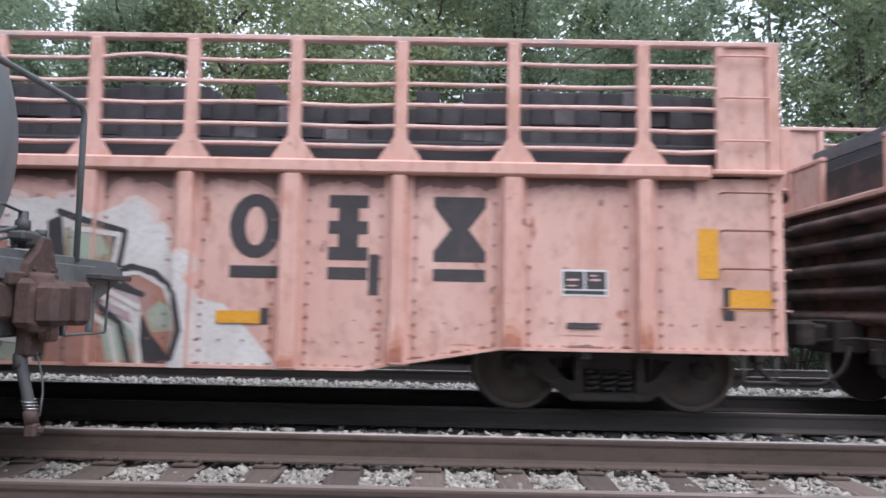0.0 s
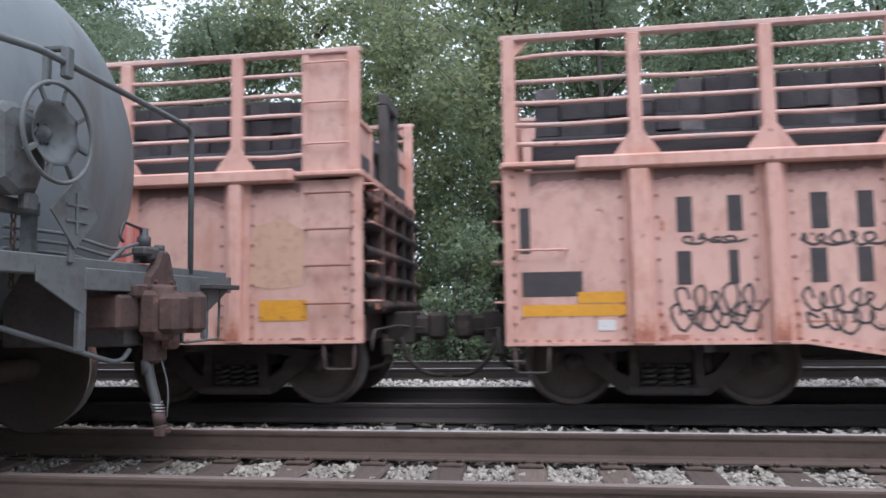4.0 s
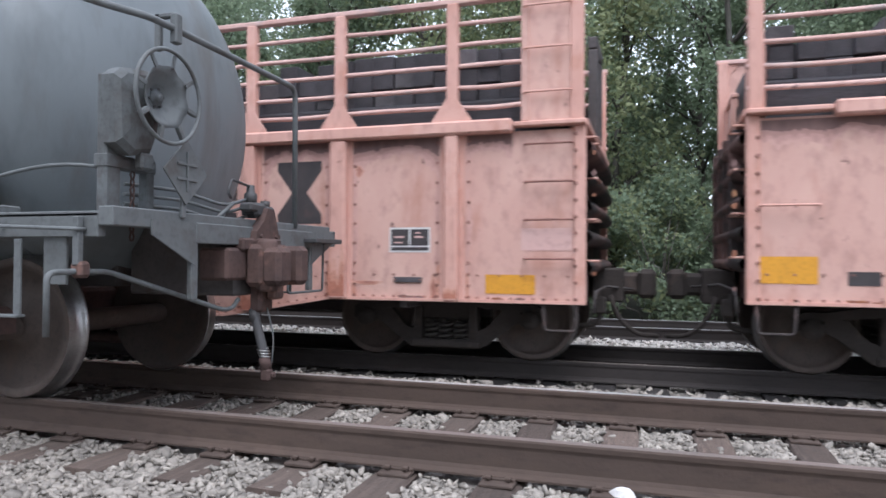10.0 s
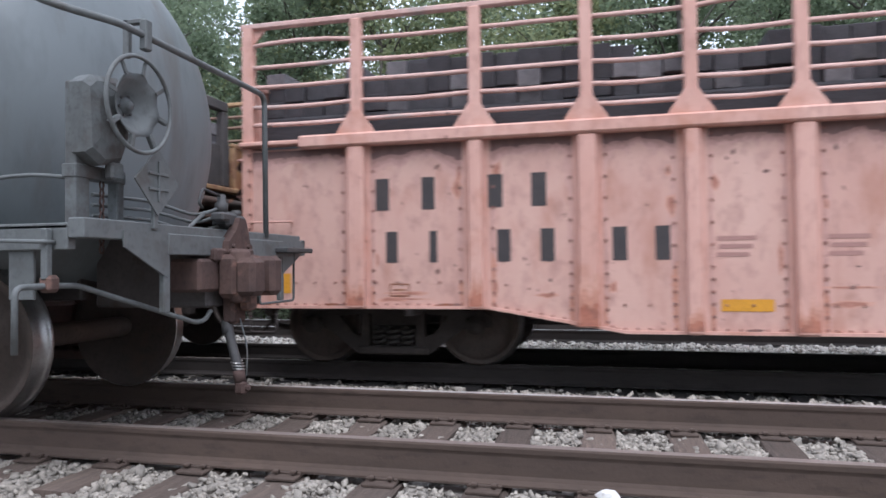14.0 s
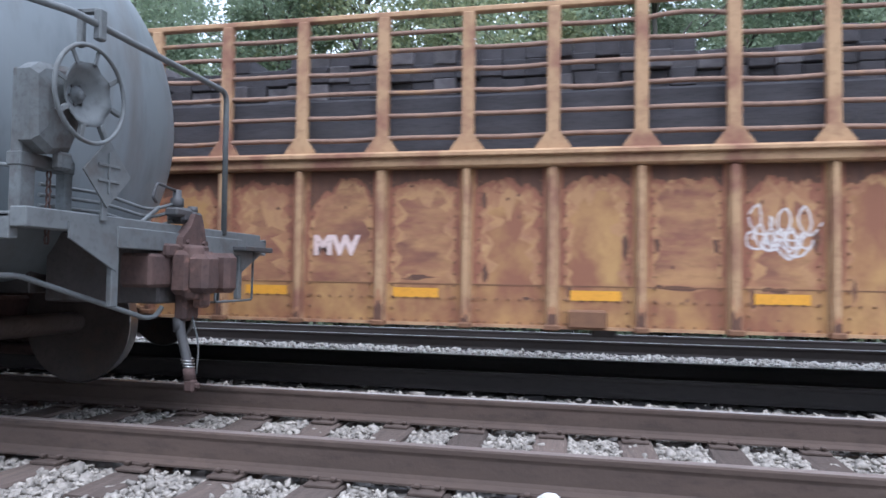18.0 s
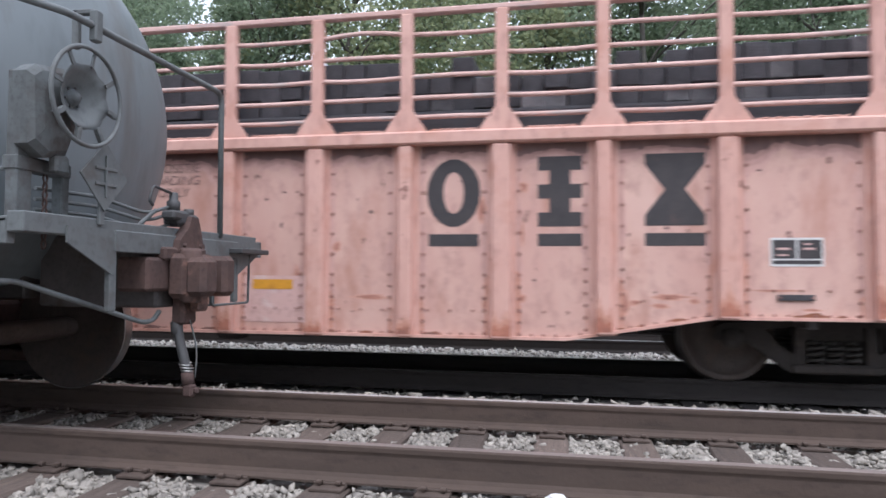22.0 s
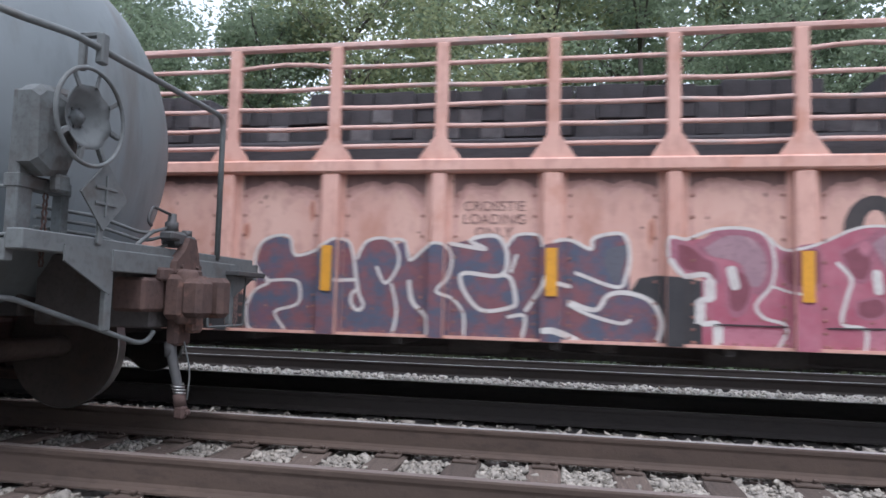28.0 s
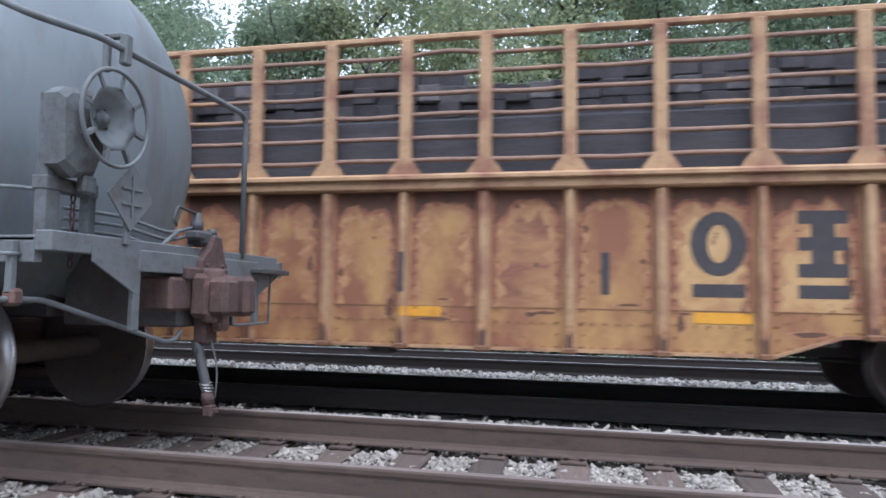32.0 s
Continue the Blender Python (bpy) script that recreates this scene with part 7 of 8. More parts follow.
paint(c, pink, "white_patch", [rect(3.88, 4.55, 0.78, 1.08)], PALE, 1, "pale patch round the reflector")
strip(c, pink, 3.95, 4.40, 0.91, 1.01)
paint(c, pink, "dark_streak", [p for x, a, b, q in ((0.72, 0.9, 2.2, 0.02), (0.82, 1.75, 2.1, 0.035), (0.95, 1.8, 2.1, 0.03), (1.05, 1.7, 2.15, 0.035), (1.12, 1.75, 2.0, 0.025), (5.16, 0.55, 1.28, 0.05)) for p in stroke([(x, a), (x + 0.02, (a + b) / 2), (x - 0.01, b)], q)], GHOST, 1, "dark running streak")
for x in (6.85, 9.12):
    paint(c, pink, "white_patch", [rect(x - 0.1, x + 0.62, 0.56, 1.04)], PALE, 1, "pale patch round the reflector")
    strip(c, pink, x, x + 0.44, 0.90, 1.0)
for k, w in enumerate(("CROSSTIE", "LOADING", "ONLY")):
    words(c, w, 8.18, 2.14 - 0.13 * k, 0.14, GHOST, "faded black stencilled lettering")
small_lines(c, pink, 6.15, 1.35, 0.3, 2)
for i, (a, b) in enumerate(zip(pink.posts, pink.posts[1:])):
    pts = [(a + 0.25 + (b - a - 0.5) * k / 16, -SIDE - 0.03, 2.493 + 0.018 * math.sin(k * 1.3 + i) ** 2) for k in range(17)]
    part("loose_strap", Shape().tube(pts, 0.008, 5), PINK_POST, c, "bent pale strap along the top chord")

# f: pink with two bubble words
c = cars["f"]
tagged(c, "faded pink steel gondola car with indigo and crimson bubble graffiti")
emblem(c, wide, ((11.03, 0.50), (12.15, 0.42), (13.26, 0.54)), 1.47, 2.12)
test_panel(c, wide, 14.44, 1.30)
strip(c, wide, 15.36, 15.86, 1.47, 1.68)
char_bars(c, wide, ((1.70, 0.26), (2.16, 0.24), (2.93, 0.26), (3.35, 0.26)), 1.68, 2.01)
char_bars(c, wide, ((1.71, 0.22), (2.13, 0.14), (2.87, 0.24), (3.30, 0.24), (4.10, 0.24), (4.46, 0.24)), 1.16, 1.48)
paint(c, wide, "faded_patch", [rect(0.52, 0.96, 1.49, 1.67)], material("olive_patch", ((0.36, 0.27, 0.06), (0.30, 0.21, 0.05)), 0.8, bump=0.05), 1, "olive painted patch")
scribble(c, wide, 0.25, 0.75, 1.80, 1.93, 5, BLACK, 0.02, 21)
scribble(c, wide, 0.45, 0.95, 1.88, 2.08, 3, BLACK, 0.02, 22)
paint(c, wide, "scribble", stroke(curve([(0.25, 1.74), (0.6, 1.80), (0.85, 1.72), (1.2, 1.76), (0.95, 1.90), (0.6, 1.86)], 5), 0.02), BLACK, 1, "thin sprayed scribble")
paint(c, wide, "white_label", [rect(0.72, 0.9, 0.74, 0.86)], WHITE, 2, "small white label")
for k, w in enumerate(("CROSSTIE", "LOADING", "ONLY")):
    words(c, w, 7.6, 1.97 - 0.13 * k, 0.14, GHOST, "faded black stencilled lettering")
clouds = ([(4.22, 0.706), (4.25, 0.86), (4.36, 0.97), (4.50, 1.02), (4.60, 1.12), (4.74, 1.20), (4.90, 1.18), (5.05, 1.0), (5.05, 0.706)],
          [(8.43, 0.706), (8.44, 0.87), (8.91, 1.208), (8.988, 1.33), (9.144, 1.361), (9.427, 1.337), (9.564, 1.311), (9.571, 1.165), (9.65, 1.13), (9.654, 0.706)],
          [(12.6, 0.706), (12.6, 1.35), (12.715, 1.391), (12.833, 1.404), (12.899, 1.326), (12.925, 1.221), (13.0, 1.245), (13.086, 1.246), (13.212, 1.202), (13.28, 1.10), (13.301, 1.048), (13.32, 0.877), (13.394, 0.844), (13.442, 0.753), (13.45, 0.706)])
for form in clouds:
    n = len(form)
    mx, mz = sum(p[0] for p in form) / n, 0.8
    paint(c, wide, "soot_cloud", [[form[k], form[(k + 1) % n], (mx, mz)] for k in range(n)], SPRAY["blackish"], 1, "black sprayed cloud")
for line in ([(12.98, 0.92), (12.94, 0.87), (13.02, 0.84), (12.98, 0.78)], [(13.08, 0.80), (13.06, 0.89), (13.13, 0.93), (13.16, 0.85), (13.10, 0.79)], [(13.20, 0.79), (13.21, 0.90), (13.28, 0.91), (13.27, 0.80)], [(12.95, 0.775), (13.1, 0.76), (13.3, 0.775)], [(13.03, 0.985), (13.09, 1.0), (13.12, 0.98)]):
    paint(c, wide, "cloud_scribble", stroke(curve(line, 4), 0.018), SPRAY["white"], 2, "thin white squiggle")
letter_mass(c, wide, "indigo_word", "indigo", [(5.02, 0.91), (5.11, 1.14), (5.11, 1.43), (5.16, 1.62), (5.31, 1.7), (5.47, 1.67), (5.54, 1.5), (5.82, 1.59), (5.98, 1.67), (6.12, 1.64), (6.17, 1.48), (6.29, 1.65), (6.47, 1.69), (6.61, 1.62), (6.7, 1.66), (6.78, 1.49), (6.93, 1.61), (7.25, 1.65), (7.46, 1.71), (7.63, 1.71), (7.73, 1.61), (7.83, 1.73), (8.03, 1.73), (8.07, 1.62), (8.31, 1.68), (8.54, 1.61), (8.57, 1.71), (8.83, 1.74), (8.9, 1.57), (8.9, 1.21), (9.12, 1.11), (9.19, 0.92)])
letter_edge(c, wide, "indigo_word", 0, 0.03, [(5.13, 0.71), (5.04, 0.76), (5.02, 0.97), (5.11, 1.13), (5.26, 1.22), (5.15, 1.31), (5.09, 1.46), (5.16, 1.63), (5.3, 1.7), (5.47, 1.69), (5.54, 1.5), (5.82, 1.58), (5.99, 1.67), (6.12, 1.64), (6.18, 1.45)])
letter_edge(c, wide, "indigo_word", 1, 0.03, [(5.23, 1.23), (5.55, 1.24), (5.61, 1.11), (5.57, 0.99), (5.34, 0.91), (5.45, 0.74)])
letter_edge(c, wide, "indigo_word", 2, 0.035, [(6.01, 1.25), (6.19, 1.26)])
letter_edge(c, wide, "indigo_word", 3, 0.035, [(6.18, 1.45), (6.23, 1.15), (6.29, 1.01), (6.23, 0.95), (6.16, 1.03), (6.17, 1.12), (6.23, 1.17)])
letter_edge(c, wide, "indigo_word", 4, 0.03, [(6.21, 1.48), (6.29, 1.64), (6.44, 1.69), (6.58, 1.65), (6.65, 1.49), (6.61, 1.34), (6.51, 1.23), (6.42, 1.39)])
letter_edge(c, wide, "indigo_word", 5, 0.03, [(6.58, 1.68), (6.7, 1.66), (6.74, 1.52), (6.78, 1.47), (6.96, 1.62), (7.12, 1.62), (7.19, 1.49), (7.15, 1.29), (7.06, 1.16), (7.21, 1.09), (7.32, 0.94), (7.32, 0.72)])
letter_edge(c, wide, "indigo_word", 6, 0.045, [(6.76, 1.25), (6.8, 1.05), (6.94, 0.91), (6.96, 0.74)])
letter_edge(c, wide, "indigo_word", 7, 0.03, [(6.58, 1.22), (6.64, 0.96), (6.6, 0.72)])
letter_edge(c, wide, "indigo_word", 8, 0.04, [(7.17, 1.64), (7.52, 1.59), (7.37, 1.67), (7.52, 1.72), (7.66, 1.7), (7.74, 1.53), (7.68, 1.33), (7.32, 1.35), (7.29, 1.24), (7.39, 1.07), (7.53, 0.98), (7.77, 1.02), (7.83, 1.08), (7.78, 1.3), (7.68, 1.34)])
letter_edge(c, wide, "indigo_word", 9, 0.03, [(7.78, 1.37), (7.83, 1.53)])
letter_edge(c, wide, "indigo_word", 10, 0.03, [(7.73, 1.61), (7.83, 1.73), (8.04, 1.73), (8.08, 1.62)])
letter_edge(c, wide, "indigo_word", 11, 0.035, [(7.76, 0.93), (7.92, 0.94), (7.89, 0.71)])
letter_edge(c, wide, "indigo_word", 12, 0.04, [(7.93, 1.0), (8.07, 1.21), (8.12, 1.32)])
letter_edge(c, wide, "indigo_word", 13, 0.035, [(8.2, 1.66), (8.34, 1.69), (8.54, 1.6), (8.57, 1.71), (8.83, 1.75), (8.9, 1.57), (8.87, 1.35), (8.78, 1.24), (8.4, 1.37)])
letter_edge(c, wide, "indigo_word", 14, 0.04, [(8.19, 1.27), (8.34, 1.24)])
letter_edge(c, wide, "indigo_word", 15, 0.045, [(8.34, 1.09), (8.59, 1.02), (8.7, 1.16), (8.88, 1.19), (9.1, 1.11), (9.19, 0.92), (9.15, 0.73)])
letter_edge(c, wide, "indigo_word", 16, 0.035, [(8.34, 1.06), (8.54, 0.97), (8.81, 0.9), (8.9, 0.93)])
letter_edge(c, wide, "indigo_word", 17, 0.06, [(8.1, 0.81), (8.21, 0.81), (8.43, 0.72)])
letter_mass(c, wide, "crimson_word", "crimson", [(9.55, 1.68), (9.66, 1.8), (9.93, 1.81), (10.09, 1.75), (10.14, 1.71), (10.29, 1.61), (10.58, 1.68), (10.82, 1.8), (11.07, 1.85), (11.25, 1.81), (11.41, 1.69), (11.48, 1.81), (11.61, 1.86), (11.75, 1.8), (11.81, 1.81), (12.03, 1.78), (12.37, 1.77), (12.44, 1.58), (12.62, 1.47), (12.77, 1.36), (12.85, 1.16)])
# clouds of other tones sprayed into the letters, softened by a mixed rim
for tone, rim, form in (
        ("lilac", "dusk", [(9.505, 1.65), (9.745, 1.787), (9.99, 1.766), (10.134, 1.61), (10.161, 1.38), (10.072, 1.22), (9.962, 1.26), (9.88, 1.48), (9.58, 1.557)]),
        ("lilac", "dusk", [(10.95, 1.70), (11.10, 1.81), (11.317, 1.765), (11.40, 1.571), (11.39, 1.36), (11.228, 1.289), (11.088, 1.454)]),
        ("lilac", "dusk", [(11.84, 1.775), (12.10, 1.745), (12.34, 1.736), (12.35, 1.52), (12.101, 1.45), (11.85, 1.577)]),
        ("maroon", "dusk", [(9.28, 1.677), (9.43, 1.661), (9.585, 1.533), (9.68, 1.477), (9.70, 1.30), (9.518, 1.38), (9.31, 1.45)]),
        ("maroon", "dusk", [(9.76, 1.45), (9.93, 1.42), (9.99, 1.26), (9.92, 1.04), (9.79, 1.04)]),
        ("maroon", "dusk", [(10.24, 1.60), (10.54, 1.64), (10.55, 1.29), (10.32, 1.26), (10.22, 1.44)]),
        ("maroon", "dusk", [(10.73, 1.60), (10.92, 1.68), (11.0, 1.509), (10.94, 1.34), (10.82, 1.37)]),
        ("maroon", "dusk", [(11.52, 1.72), (11.62, 1.81), (11.73, 1.74), (11.74, 1.60), (11.69, 1.51), (11.57, 1.51)]),
        ("maroon", "dusk", [(12.12, 0.823), (12.26, 0.90), (12.37, 0.833), (12.31, 0.755), (12.17, 0.75)]),
        ("maroon", "dusk", [(10.86, 1.16), (11.05, 1.20), (11.12, 1.08), (10.98, 1.0), (10.86, 1.04)]),
        ("rose", "rose", [(9.73, 0.873), (10.25, 0.872), (10.25, 0.73), (9.75, 0.73)]),
        ("rose", "rose", [(10.97, 0.909), (11.30, 0.896), (11.33, 0.745), (10.98, 0.73)]),
        ("rose", "rose", [(11.72, 0.91), (11.98, 0.91), (11.98, 0.74), (11.72, 0.74)])):
    mx, mz = sum(p[0] for p in form) / len(form), sum(p[1] for p in form) / len(form)
    soft = curve(form + form[:1], 4)
    for mat, f, layer in ((rim, 1.06, 2.2), (tone, 0.82, 2.35)):
        path = [(mx + (p[0] - mx) * f, mz + (p[1] - mz) * f) for p in soft]
        paint(c, wide, "spray_cloud", clamped(wide, [[p, q, (mx, mz)] for p, q in zip(path, path[1:])]), SPRAY[mat], layer, mat + " spray inside a letter")
rng = random.Random(9)
for x, z, r in ((11.803, 0.866, 0.08), (12.631, 0.80, 0.06), (11.228, 1.261, 0.04), (10.935, 1.649, 0.05), (11.96, 1.60, 0.06), (11.62, 1.67, 0.045)):
    for mat, f, layer in (("dusk", 1.35, 2.42), ("rose", 0.95, 2.46)):
        paint(c, wide, "spray_spot", [[(x + f * r * rng.uniform(0.7, 1.15) * math.cos(a * 0.5236), z + 1.3 * f * r * rng.uniform(0.75, 1.1) * math.sin(a * 0.5236)) for a in range(12)]], SPRAY[mat], layer, "pale worn spot in the spray")
paint(c, wide, "spray_wedge", [[(11.17, 0.95), (11.338, 0.85), (11.319, 0.707), (11.253, 0.707), (11.26, 0.82)]], SPRAY["blackish"], 3.0, "black sprayed wedge")
for form in (rect(9.57, 9.67, 1.15, 1.33), rect(9.49, 9.58, 0.92, 1.135), rect(9.645, 9.735, 0.708, 0.90)):
    paint(c, wide, "white_block", [form], SPRAY["white"], 2.5, "white sprayed letter side")
paint(c, wide, "slate_cloud", [[(8.683, 1.60), (8.90, 1.66), (8.86, 1.477), (8.80, 1.28), (8.74, 1.295), (8.66, 1.472)]], SPRAY["slate"], 2.2, "slate grey spray inside a letter")
# open lap seam of the lower side sheet
for a, b, za, zb in ((9.66, 10.33, 0.919, 0.917), (10.61, 11.40, 0.915, 0.93), (11.70, 12.53, 0.933, 0.944), (13.33, 13.69, 0.955, 0.962), (14.03, 14.80, 0.964, 0.974)):
    part("lap_seam", Shape().slab([(a, za - 0.006), (b, zb - 0.006), (b, zb + 0.006), (a, za + 0.006)], -SIDE - 0.012, -SIDE + 0.002), SPRAY["blackish"], c, "dark open lap seam")
letter_edge(c, wide, "crimson_word", 0, 0.03, [(9.24, 1.54), (9.25, 1.71), (9.4, 1.7), (9.66, 1.8), (9.93, 1.81), (10.11, 1.74), (10.18, 1.55), (10.16, 1.3), (10.02, 1.11), (10.09, 0.99), (10.28, 0.92), (10.2, 0.71)])
letter_edge(c, wide, "crimson_word", 1, 0.05, [(9.26, 1.5), (9.38, 1.36), (9.6, 1.37), (9.64, 1.16), (9.53, 1.13), (9.55, 0.93), (9.69, 0.92), (9.71, 0.71)])
letter_edge(c, wide, "crimson_word", 2, 0.025, [(10.14, 1.72), (10.29, 1.61), (10.57, 1.68), (10.85, 1.81), (11.07, 1.84), (11.28, 1.79), (11.41, 1.64)])
letter_edge(c, wide, "crimson_word", 3, 0.025, [(10.16, 1.28), (10.37, 1.21)])
letter_edge(c, wide, "crimson_word", 4, 0.035, [(10.71, 1.5), (10.82, 1.36), (10.78, 1.19), (10.74, 0.96), (10.93, 0.91), (10.92, 0.71)])
letter_edge(c, wide, "crimson_word", 5, 0.09, [(9.81, 1.42), (9.84, 1.28)])
letter_edge(c, wide, "crimson_word", 6, 0.08, [(11.03, 1.41), (11.04, 1.26)])
letter_edge(c, wide, "crimson_word", 7, 0.03, [(11.43, 1.45), (11.77, 1.45), (11.82, 1.31)])
letter_edge(c, wide, "crimson_word", 8, 0.025, [(11.47, 1.54), (11.44, 1.69), (11.51, 1.82), (11.62, 1.86), (11.74, 1.8), (11.78, 1.65), (11.74, 1.5), (11.61, 1.45), (11.47, 1.54)])
letter_edge(c, wide, "crimson_word", 9, 0.03, [(11.81, 1.81), (12.03, 1.78), (12.37, 1.77)])
letter_edge(c, wide, "crimson_word", 10, 0.09, [(11.93, 1.45), (12.02, 1.43)])
letter_edge(c, wide, "crimson_word", 11, 0.025, [(11.97, 1.37), (12.18, 1.4), (12.38, 1.46), (12.62, 1.45)])
letter_edge(c, wide, "crimson_word", 12, 0.03, [(11.83, 1.28), (11.92, 1.1), (12.04, 1.05), (12.32, 1.1), (12.44, 1.11)])
letter_edge(c, wide, "crimson_word", 13, 0.07, [(12.35, 1.08), (12.42, 1.08)])
letter_edge(c, wide, "crimson_word", 14, 0.03, [(11.98, 1.05), (12.1, 0.95), (12.04, 0.73)])
letter_edge(c, wide, "crimson_word", 15, 0.035, [(11.24, 1.17), (11.45, 1.19)])
letter_edge(c, wide, "crimson_word", 16, 0.07, [(11.17, 0.96), (11.33, 0.98), (11.44, 0.84), (11.4, 0.71)])
letter_edge(c, wide, "crimson_word", 17, 0.06, [(12.79, 1.26), (12.85, 1.07), (12.83, 0.76)])
letter_edge(c, wide, "crimson_word", 18, 0.02, [(11.41, 1.69), (11.47, 1.45), (11.49, 1.21)])
paint(c, wide, "crimson_word_fill", [[(9.23, 1.54), (9.26, 1.72), (9.42, 1.7), (9.56, 1.71), (9.61, 1.37), (9.39, 1.36)]], SPRAY["crimson"], 2.1, "crimson sprayed letter mass")
for x in (5.92, 8.17, 10.43, 12.64):
    strip(c, wide, x - 0.055, x + 0.055, 1.14, 1.60, layer=9)
strip(c, wide, 3.565, 3.675, 1.2, 1.6)

# g: rusty yellow
c = cars["g"]
emblem(c, yellow, ((12.0, 0.46), (12.88, 0.42), (13.64, 0.54)), 1.28, 1.88)
test_panel(c, yellow, 14.46, 1.28)
strip(c, yellow, 15.04, 15.54, 1.36, 1.46)
strip(c, yellow, 11.78, 12.28, 0.85, 0.95)
strip(c, yellow, 9.0, 9.4, 0.86, 0.96)
for form in (rect(15.61, 15.71, 1.12, 2.05), rect(8.95, 9.03, 1.1, 1.5), rect(10.95, 11.03, 1.1, 1.5)):
    paint(c, yellow, "primer_patch", [form], BLACK, 1, "black paint patch")


# ---------------------------------------------------------------- loads of ties
def tie_load(spec, seed, height):
    """Ties laid across the car in close layers, their sawn ends towards the side, with a broken top layer."""
    rng = random.Random(seed)
    ld = thing("crosstie_load", pose(0, CAR_Y, ZM), "dark creosoted crossties stacked crosswise in a gondola car", "crossties", "loads of crossties")
    z0, z1 = spec.ends + 0.36, height - 0.375
    part("stacked_core", Shape().box(0.3, L - 0.3, -SIDE + 0.16, SIDE - 0.12, z0, z1, 0.03), LOAD, ld, "tightly stacked dark ties")
    shape = Shape().box(-1.28, 1.28, -0.116, 0.116, -0.088, 0.088, 0.008)
    dark, pale = shape.mesh("crosstie", LOAD), shape.mesh("crosstie", SAWN)
    n = int((L - 0.7) / 0.2355)
    gaps = [rng.random() for _ in range(12)]
    for lay in range(3):
        for j in range(n):
            if lay == 2 and gaps[j * 12 // n] < 0.35 and rng.random() < 0.85:
                continue
            old = rng.random() < (0.05 if gaps[(j // 4 + 3 * lay) % 12] < 0.6 else 0.30)
            part("crosstie", pale if old else dark, SAWN if old else LOAD, ld, "tie with a pale weathered end" if old else "",
                 at=pose(0.47 + j * 0.2355 + rng.uniform(-0.004, 0.004), rng.uniform(-0.05, 0.03), z1 + 0.09 + lay * 0.178, 0, rng.uniform(-1, 1), 90 + rng.uniform(-0.4, 0.4)))
    return ld


load_pink, load_yellow = tie_load(pink, 1, 3.12), tie_load(yellow, 2, 3.28)
loads = {}
for key in LEFT:
    src = load_yellow if key in "dg" else load_pink
    m = pose(LEFT[key], CAR_Y, ZM)
    loads[key] = src if key in "ad" else copy_thing(src, m)
    loads[key].matrix_basis = m


# ---------------------------------------------------------------- woods
def leaf_cloud(centres, radii, count, size, seed, name, mats):
    """Small folded leaves scattered in clumps."""
    rng = np.random.default_rng(seed)
    k = rng.integers(0, len(centres), count)
    d = rng.normal(0, 1, (count, 3))
    d /= np.linalg.norm(d, axis=1)[:, None]
    p = centres[k] + d * (radii[k] * rng.uniform(0.02, 1.0, count) ** 0.45)[:, None] * np.array([1, 1, 0.8])
    a = rng.normal(0, 1, (count, 3))
    a[:, 2] *= 0.6
    a /= np.linalg.norm(a, axis=1)[:, None]
    b = np.cross(a, rng.normal(0, 1, (count, 3)))
    b /= np.linalg.norm(b, axis=1)[:, None]
    s = rng.uniform(0.6, 1.3, count)[:, None] * size
    n = np.cross(a, b) * s * 0.12
    v = np.stack([p - a * s * 0.5, p + b * s * 0.28 + n, p + a * s * 0.55, p - b * s * 0.28 + n], 1)
    me = bpy.data.meshes.new(name)
    me.vertices.add(count * 4)
    me.vertices.foreach_set("co", v.astype(np.float32).ravel())
    me.loops.add(count * 4)
    me.loops.foreach_set("vertex_index", np.arange(count * 4, dtype=np.int32))
    me.polygons.add(count)
    me.polygons.foreach_set("loop_start", np.arange(0, count * 4, 4, dtype=np.int32))
    for m in mats:
        me.materials.append(m)
    me.polygons.foreach_set("material_index", (rng.random(count) < 0.3).astype(np.int32) * (len(mats) - 1))
    me.update(calc_edges=True)
    return me


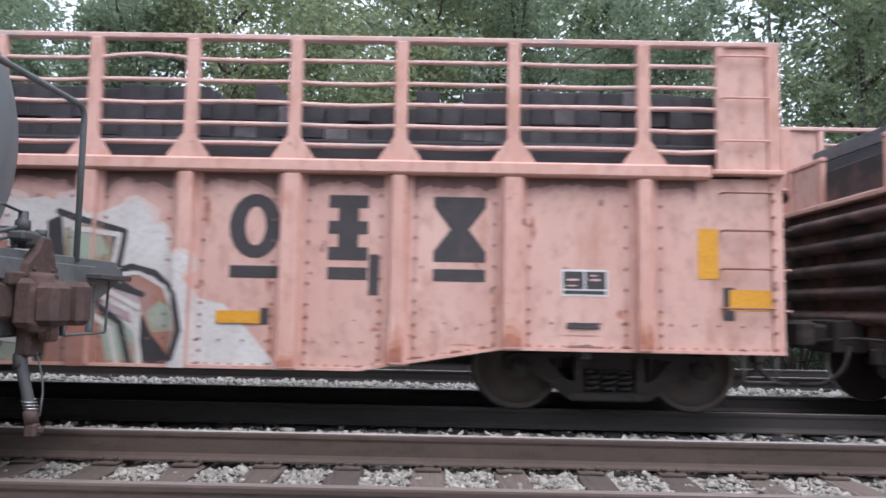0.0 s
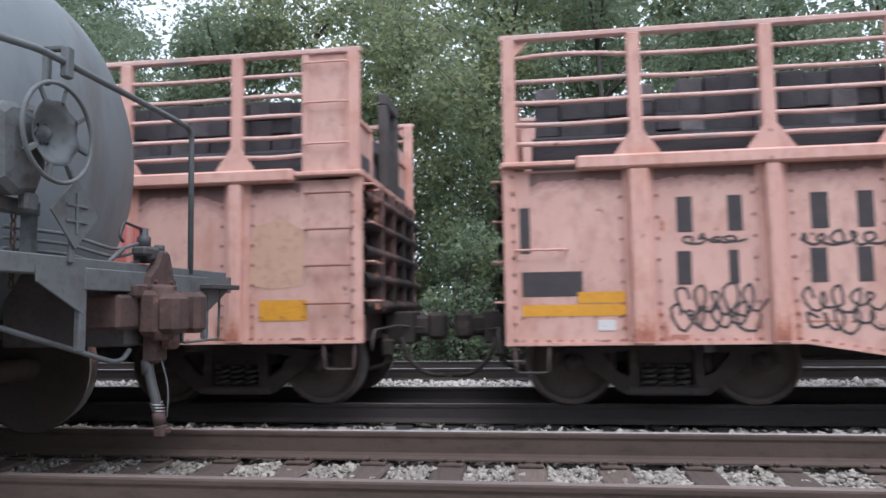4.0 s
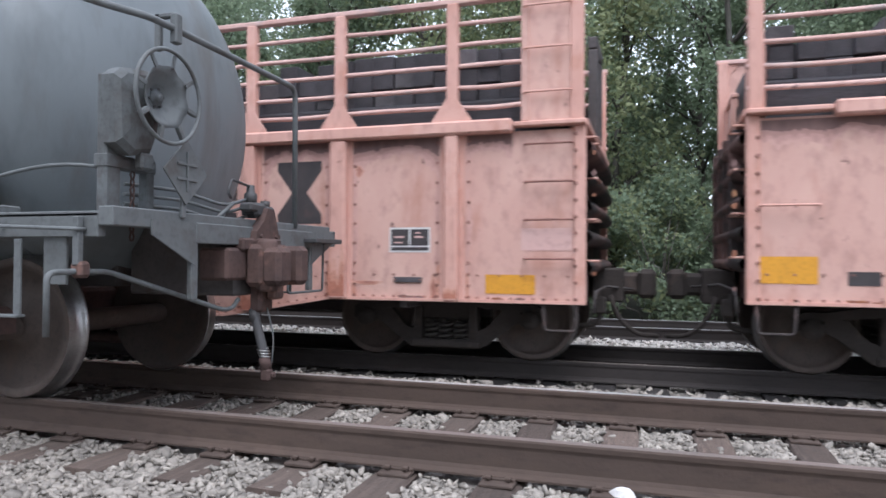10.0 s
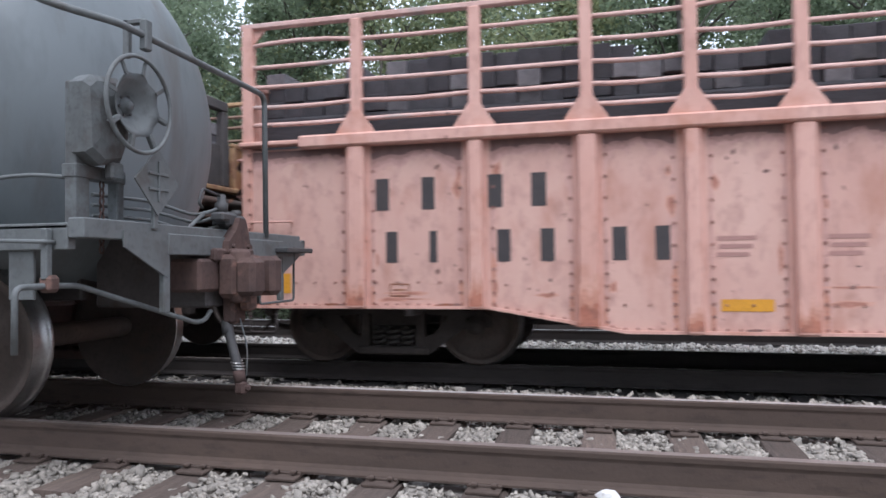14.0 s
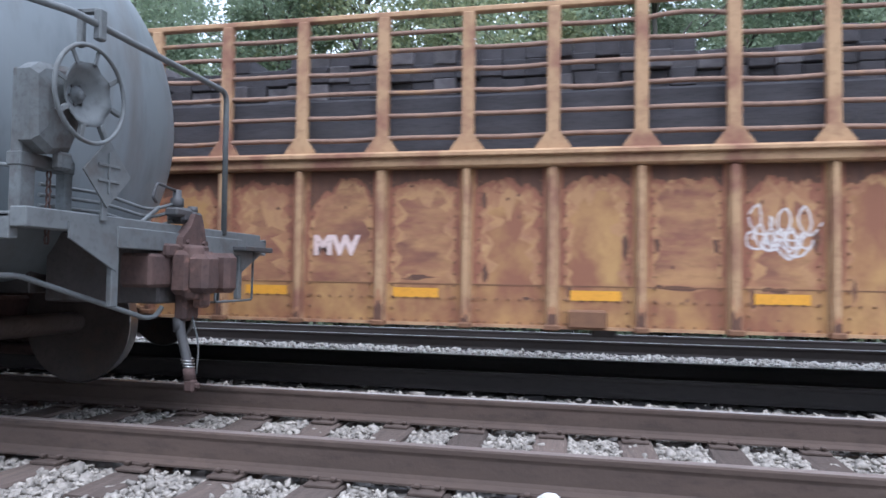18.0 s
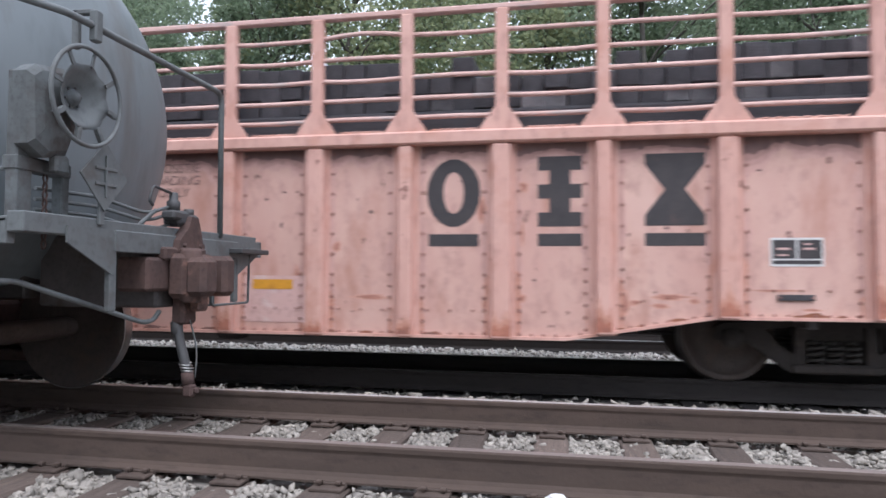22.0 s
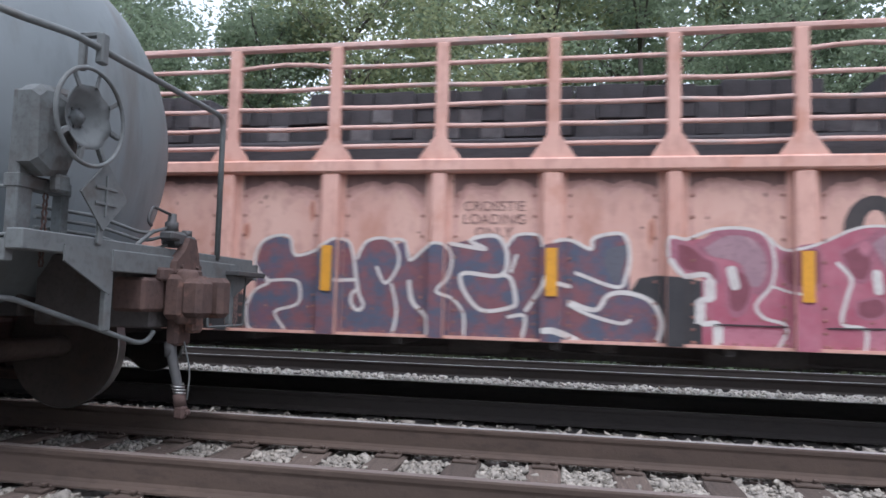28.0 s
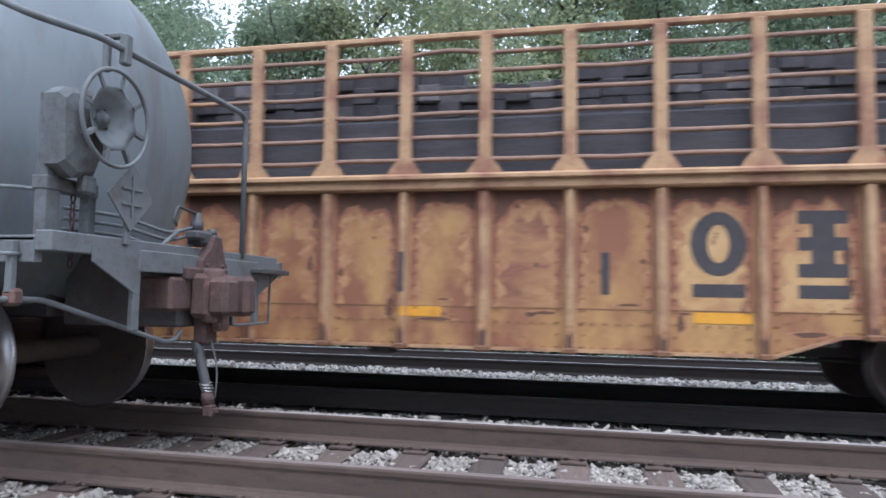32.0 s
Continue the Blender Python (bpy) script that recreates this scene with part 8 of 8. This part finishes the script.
def tree(seed, height, spread, low, leaves, mats, leaf=0.135, limbs=30):
    rng = random.Random(seed)
    t = thing("tree", pose(0, 0, 0), "tall leafy green tree at the edge of the woods", "tree", "woods beyond the tracks")
    n = 9
    lean = (rng.uniform(-0.5, 0.5), rng.uniform(-0.5, 0.5))
    trunk = [(lean[0] * (i / n) ** 2 + rng.uniform(-0.06, 0.06), lean[1] * (i / n) ** 2 + rng.uniform(-0.06, 0.06), height * 0.92 * i / n - 0.3) for i in range(n + 1)]
    s = Shape().tube(trunk, [0.15 * (1 - 0.88 * i / n) for i in range(n + 1)], 9)
    centres, radii = [], []
    for k in range(limbs):
        z = low + (height - low) * (k + rng.random()) / limbs
        b = Vector(trunk[min(n, int(z / height / 0.92 * n))])
        a = rng.uniform(0, 6.283)
        reach = spread * (0.45 + 0.55 * math.sin(math.pi * min(1, (z - low + 0.8) / (height - low + 0.8)))) * rng.uniform(0.5, 1.1)
        tip = Vector((b.x + reach * math.cos(a), b.y + reach * math.sin(a), z + reach * rng.uniform(0.1, 0.45)))
        mid = b.lerp(tip, 0.5) + Vector((0, 0, 0.15 * reach))
        s.tube([b, mid, tip], [0.045, 0.025, 0.008], 5)
        for q in (0.45, 0.75, 1.0):
            c = b.lerp(tip, q) + Vector((rng.uniform(-0.3, 0.3), rng.uniform(-0.3, 0.3), rng.uniform(-0.2, 0.35)))
            centres.append(c)
            radii.append(rng.uniform(0.5, 1.25) * (1.4 if height > 15 else 1.0))
            s.tube([b.lerp(tip, q * 0.8), c], [0.02, 0.006], 4)
    part("trunk", s, BARK, t, "forked grey trunk with limbs")
    part("crown", leaf_cloud(np.array(centres), np.array(radii), leaves, leaf, seed, "crown", mats), None, t, "loose crown of small green leaves")
    return t


def shrub(seed, mats, leaves=5200):
    rng = random.Random(seed)
    t = thing("shrub", pose(0, 0, 0), "dense dark green shrub below the trees", "shrub", "undergrowth beyond the tracks")
    s, centres, radii = Shape(), [], []
    for k in range(22):
        a, r, h = rng.uniform(0, 6.283), rng.uniform(0.2, 1.5), rng.uniform(0.3, 3.4)
        tip = Vector((r * math.cos(a), r * math.sin(a), h))
        s.tube([(0.1 * math.cos(a), 0.1 * math.sin(a), -0.2), (tip.x * 0.4, tip.y * 0.4, h * 0.6), tip], [0.03, 0.02, 0.006], 4)
        centres.append(tip)
        radii.append(rng.uniform(0.4, 0.8))
    part("stem", s, BARK, t)
    part("foliage", leaf_cloud(np.array(centres), np.array(radii), leaves, 0.13, seed, "foliage", mats), None, t)
    return t


rng = random.Random(77)
kinds = [tree(1, 12.5, 3.0, 1.2, 19000, (LEAF[0], LEAF[1]), 0.15), tree(2, 11.0, 2.8, 1.0, 17000, (LEAF[1], LEAF[0]), 0.15), tree(3, 14.0, 3.2, 1.2, 20000, (LEAF[0], LEAF[2]), 0.15), tree(4, 9.5, 2.6, 0.8, 17000, (LEAF[2], LEAF[0]), 0.15)]
tall = [tree(5, 19.0, 4.4, 1.0, 9500, (LEAF[2], LEAF[0]), 0.31, 44), tree(6, 17.0, 4.0, 1.0, 9000, (LEAF[0], LEAF[1]), 0.31, 44)]
plainer = [tree(7, 12.0, 3.0, 1.5, 5000, (LEAF[0], LEAF[2]), 0.36), tree(8, 10.5, 2.8, 1.5, 5000, (LEAF[2], LEAF[0]), 0.36)]
spots = []
for row, (yy, n) in enumerate(((17.3, 10), (20.8, 10))):
    for i in range(n):
        spots.append((kinds, -21 + 36 * (i + rng.uniform(-0.3, 0.3) + 0.5 * (row % 2)) / (n - 1) * (1 + 0.25 * row), yy + rng.uniform(-1.0, 1.0)))
for row, (yy, n) in enumerate(((26.0, 10), (33.0, 11))):
    for i in range(n):
        if i % 2 and -0.75 < (-33 + (58 + 12 * row) * i / (n - 1)) / yy < -0.25:
            continue
        spots.append((tall, -33 + (58 + 12 * row) * (i + rng.uniform(-0.3, 0.3) + 0.5 * (row % 2)) / (n - 1), yy + rng.uniform(-1.2, 1.2)))
# unseen row added behind the camera, it holds back low sky light
for i in range(12):
    spots.append((plainer, -30 + 60 * i / 11 + rng.uniform(-1, 1), -15 + rng.uniform(-1.5, 1.5)))
for i in range(13):
    spots.append((plainer, -44 + 84 * i / 12 + rng.uniform(-1.5, 1.5), 40 + rng.uniform(-2, 2)))
used = {}
for trees, x, y in spots:
    i = used.get(id(trees), 0)
    used[id(trees)] = i + 1
    m = pose(x, y, -0.35, 0, 0, rng.uniform(0, 360))
    if i < len(trees):
        trees[i].matrix_basis = m
    else:
        copy_thing(trees[1] if trees is kinds and -12 < x < -4 else trees[i % len(trees)], m)
bushes = [shrub(31, (LEAF[2], LEAF[0])), shrub(32, (LEAF[0], LEAF[2])), shrub(33, (LEAF[2], LEAF[1]))]
for i in range(20):
    m = pose(-22 + 38 * i / 19 + rng.uniform(-0.5, 0.5), 15.6 + rng.uniform(-0.3, 1.0), -0.4, 0, 0, rng.uniform(0, 360))
    if i < 3:
        bushes[i].matrix_basis = m
    else:
        copy_thing(bushes[i % 3], m)


# ---------------------------------------------------------------- what moves
def motions():
    for key, x in LEFT.items():
        rows = [(t, pose(x + rolled(t), CAR_Y, ZM)) for t in range(33)]
        walk(cars[key], rows)
        walk(loads[key], rows)
        for ob in cars[key].children:
            if ob.name.startswith("wheelset"):
                at = ob.matrix_basis.translation.copy()
                walk(ob, [(0.16 * i, Matrix.Translation(at) @ Matrix.Rotation(rolled(0.16 * i) / WHEEL_R, 4, "Y")) for i in range(201)])


motions()
